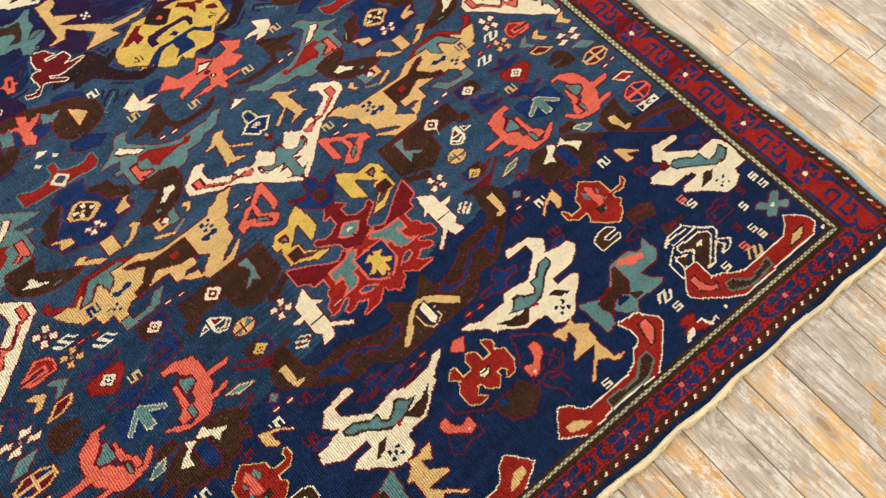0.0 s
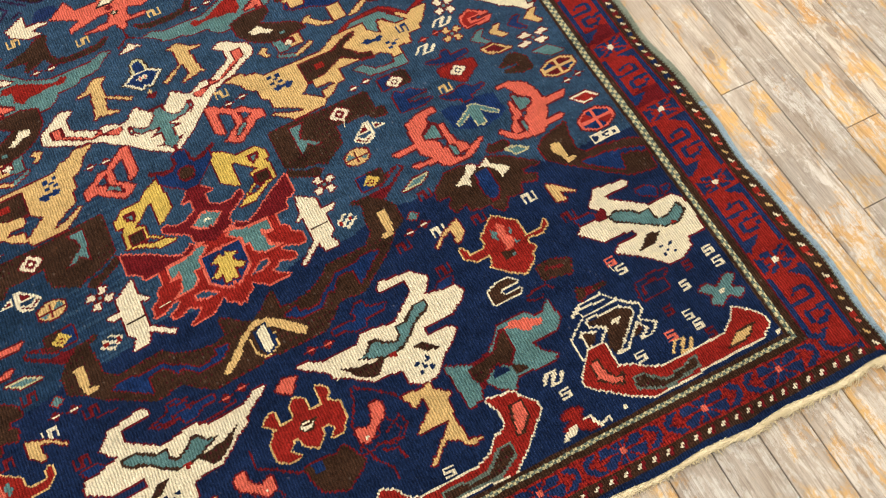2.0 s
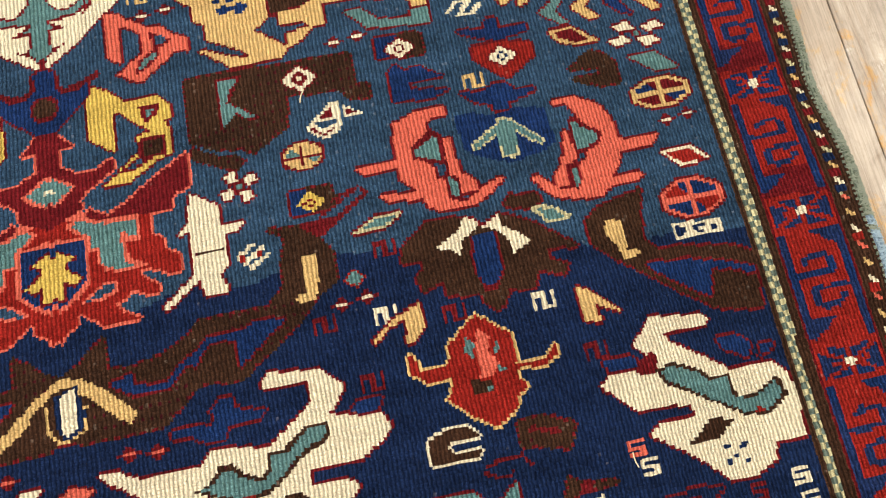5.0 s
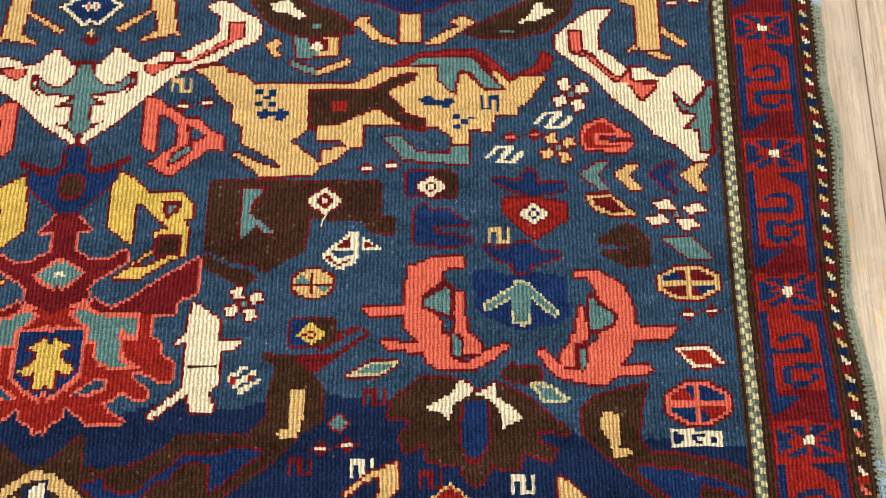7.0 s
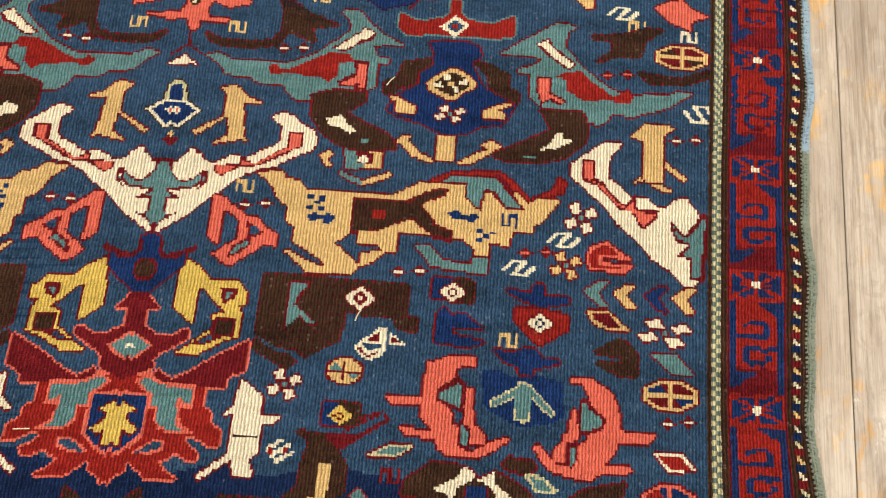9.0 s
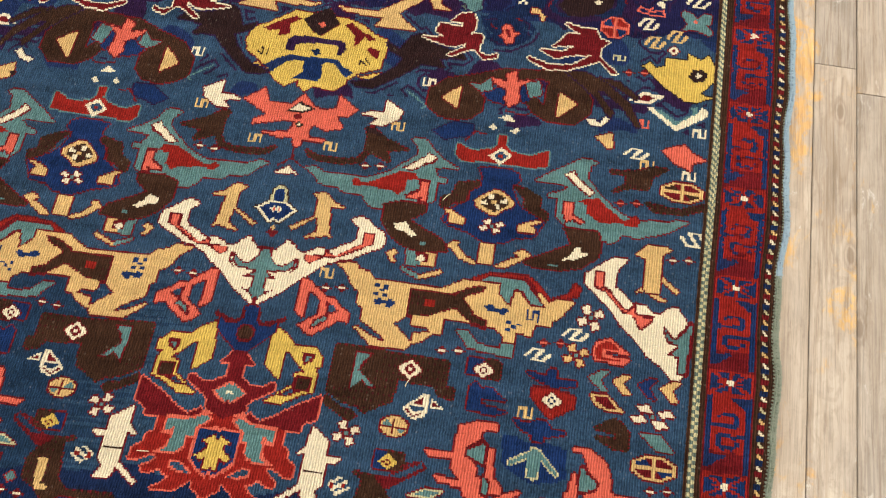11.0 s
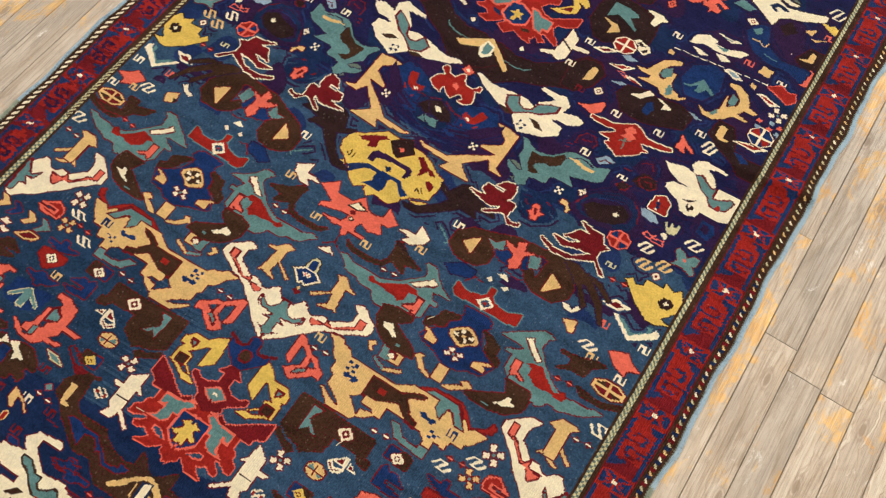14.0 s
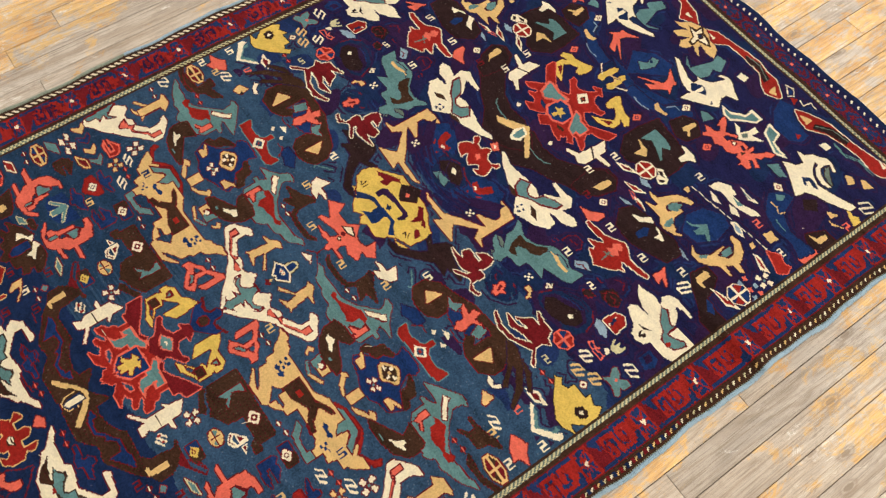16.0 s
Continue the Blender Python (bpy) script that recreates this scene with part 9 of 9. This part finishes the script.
def fringe(name, row, out, roll, tuft, count, seed, label):
    """A matted cotton edge along one end: a thin lumpy cord under many tangled warps."""
    rng = random.Random(seed)
    inner = NU - 8
    pts, radii = [], []
    thick = [0.25 + 0.85 * rng.random() for _ in range(60)]
    for n in range(500):
        i = -inner + 2 * inner * n / 499
        x, y, z = (float(c) for c in place(i, row))
        k = n / 499 * 58
        lump = thick[int(k)] + (thick[int(k) + 1] - thick[int(k)]) * (k % 1) + rng.uniform(-0.18, 0.18)
        pts.append((x, y + out * roll * (0.2 + 0.7 * lump) + rng.uniform(-0.0004, 0.0004), 0.0010 + roll * 0.45 * lump))
        radii.append(roll * (0.25 + 0.5 * lump))
    bm = bmesh.new()
    tube(bm, pts, radii, 7)
    smooth(part("fringe_cord", bm, FRINGE, rug, label))
    bm = bmesh.new()
    for n in range(count):
        at = rng.randrange(len(pts))
        x, y, z = pts[at]
        fat = radii[at]
        length = tuft * rng.uniform(0.4, 1.4)
        along = rng.random() < 0.86  # most lie flat along the edge, the rest stick out
        dx, dy = (rng.choice((-1, 1)) * length, out * rng.uniform(-0.2, 0.45) * length) if along else (rng.uniform(-0.8, 0.8) * length, out * length * 0.8)
        y0 = y + out * rng.uniform(-1.0, 0.9) * fat
        top = z + fat * rng.uniform(0.3, 1.0)
        curl = rng.uniform(-0.7, 0.7) * length
        p = [(x + dx * s, y0 + dy * s + curl * s * (1 - s), max(0.0006, top * (1 - 0.75 * s * s) + rng.uniform(0, 0.0006))) for s in (0, 0.3, 0.65, 1)]
        r = rng.uniform(0.00025, 0.0006)
        tube(bm, p, [r, r, r * 0.85, r * 0.4], 4)
    tagged(part(name, bm, FRINGE, rug, "loose cream cotton threads"), kind="stuff")


fringe("near_fringe", ROW0, -1, 0.0052, 0.007, 8000, 5, "matted cream cotton fringe with short tufts")
fringe("far_fringe", ROW1, 1, 0.0018, 0.006, 1800, 6, "thin pale cotton fringe")


def overcast(sgn, seed):
    """Fuzzy whip stitches round the long edge."""
    rng = random.Random(seed)
    strands = {True: bmesh.new(), False: bmesh.new()}
    for n in range(2600):
        j = rng.uniform(ROW0 + 2, ROW1 - 2)
        bm = strands[bool(grey_green(np.float64(j)))]
        a = rng.uniform(0.5, 3.5)
        x0, y0, z0 = (float(c) for c in place(sgn * (NU - a), j))
        x1, y1, z1 = (float(c) for c in place(sgn * NU, j + rng.uniform(-3, 3)))
        reach = rng.uniform(0.0002, 0.0022)
        p = [(x0, y0, z0 + 0.0001), (x1, (y0 + y1) / 2, z1 + 0.0004), (x1 + sgn * reach, y1, max(0.0008, z1 - 0.0035 * rng.random()))]
        tube(bm, p, [0.0004, 0.00045, 0.0002], 3)
    tagged(part("overcast_edge", strands[True], EDGE_GREEN, rug, "frayed grey-green wool stitching"), kind="stuff")
    tagged(part("overcast_edge", strands[False], EDGE_BLUE, rug, "frayed pale blue wool stitching"), kind="stuff")


overcast(1, 8)
overcast(-1, 9)


def loose_threads():
    """A few pale threads that lie on the pile."""
    rng = random.Random(12)
    for i, j in ((92, 290), (180, 142), (222, 148), (24, 158), (-40, 240), (95, 400)):
        bm = bmesh.new()
        a = rng.uniform(0, 3.1)
        p = []
        for s in (0, 0.35, 0.7, 1):
            x, y, z = (float(c) for c in place(i + 5 * s * math.cos(a) + 1.5 * s * s, j + 5 * s * math.sin(a)))
            p.append((x, y, z + 0.0007))
        tube(bm, p, [0.0005] * 4, 5)
        part("loose_thread", bm, FRINGE, rug, "short white thread end on the pile")


loose_threads()

# ---------------------------------------------------------------- floor planks, running along the rug
PLANK_W, GAP = 0.0516, 0.0010
SEAM = 0.600  # a seam that lies just off the rug's east edge


def plank_mesh(width, length):
    b, d = 0.0008, 0.014
    bm = bmesh.new()
    prof = [(0, -d), (0, -b), (b, 0), (width - b, 0), (width, -b), (width, -d)]
    ends = [[bm.verts.new((x, y, z)) for x, z in prof] for y in (0, length)]
    for k in range(len(prof) - 1):
        bm.faces.new((ends[0][k], ends[0][k + 1], ends[1][k + 1], ends[1][k]))
    bm.faces.new(ends[0])
    bm.faces.new(ends[1][::-1])
    bmesh.ops.recalc_face_normals(bm, faces=bm.faces)
    return bm


def lay_planks():
    rng = random.Random(4)
    lengths = (0.62, 0.81, 1.05, 1.30)
    first = {0: 0.645, 2: 0.712}  # and how long the board north of that joint is
    kinds = {n: mesh_of("plank", plank_mesh(PLANK_W - GAP, n - GAP), PLANK) for n in (*lengths, *first.values())}
    joints = {-1: 1.249, 0: 0.427, 1: 0.228, 2: 0.321, -24: 0.579}  # ends of boards beside the rug, by board
    verts, faces = [], []
    for c in range(math.ceil((X0 - SEAM) / PLANK_W), math.floor((X1 - SEAM) / PLANK_W)):
        x = SEAM + c * PLANK_W
        joint = joints.get(c, Y0 + rng.uniform(2.0, 3.0))  # boards are laid both ways from one joint
        run, y = [], joint
        while y < Y1:
            n = first.get(c) if y == joint and c in first else rng.choice(lengths)
            run.append((y, n))
            y += n
        y = joint
        while y > Y0:
            n = rng.choice(lengths)
            y -= n
            run.append((y, n))
        for y, n in run:
            dip = rng.uniform(-0.0003, 0)
            if -1.0 < x < 1.25 and -0.9 < y < 2.4:
                ob = new("plank", kinds[n])
                ob.parent = floor
                ob.location = (x, y, dip)
            else:
                k = len(verts)
                end = min(y + n - GAP, Y1)  # cut off at the walls
                y = max(y, Y0)
                w, m = PLANK_W - GAP, end - y
                verts += [(x, y, dip), (x + w, y, dip), (x + w, y + m, dip), (x, y + m, dip), (x, y, -0.014), (x + w, y, -0.014), (x + w, y + m, -0.014), (x, y + m, -0.014)]
                faces += [(k, k + 1, k + 2, k + 3), (k, k + 4, k + 5, k + 1), (k + 1, k + 5, k + 6, k + 2), (k + 2, k + 6, k + 7, k + 3), (k + 3, k + 7, k + 4, k)]
    me = bpy.data.meshes.new("far_planks")
    me.from_pydata(verts, [], faces)
    me.materials.append(PLANK)
    rest = new("far_planks", me)
    rest.parent = floor
    tagged(rest, "pale weathered floor planks away from the rug", kind="stuff")


lay_planks()
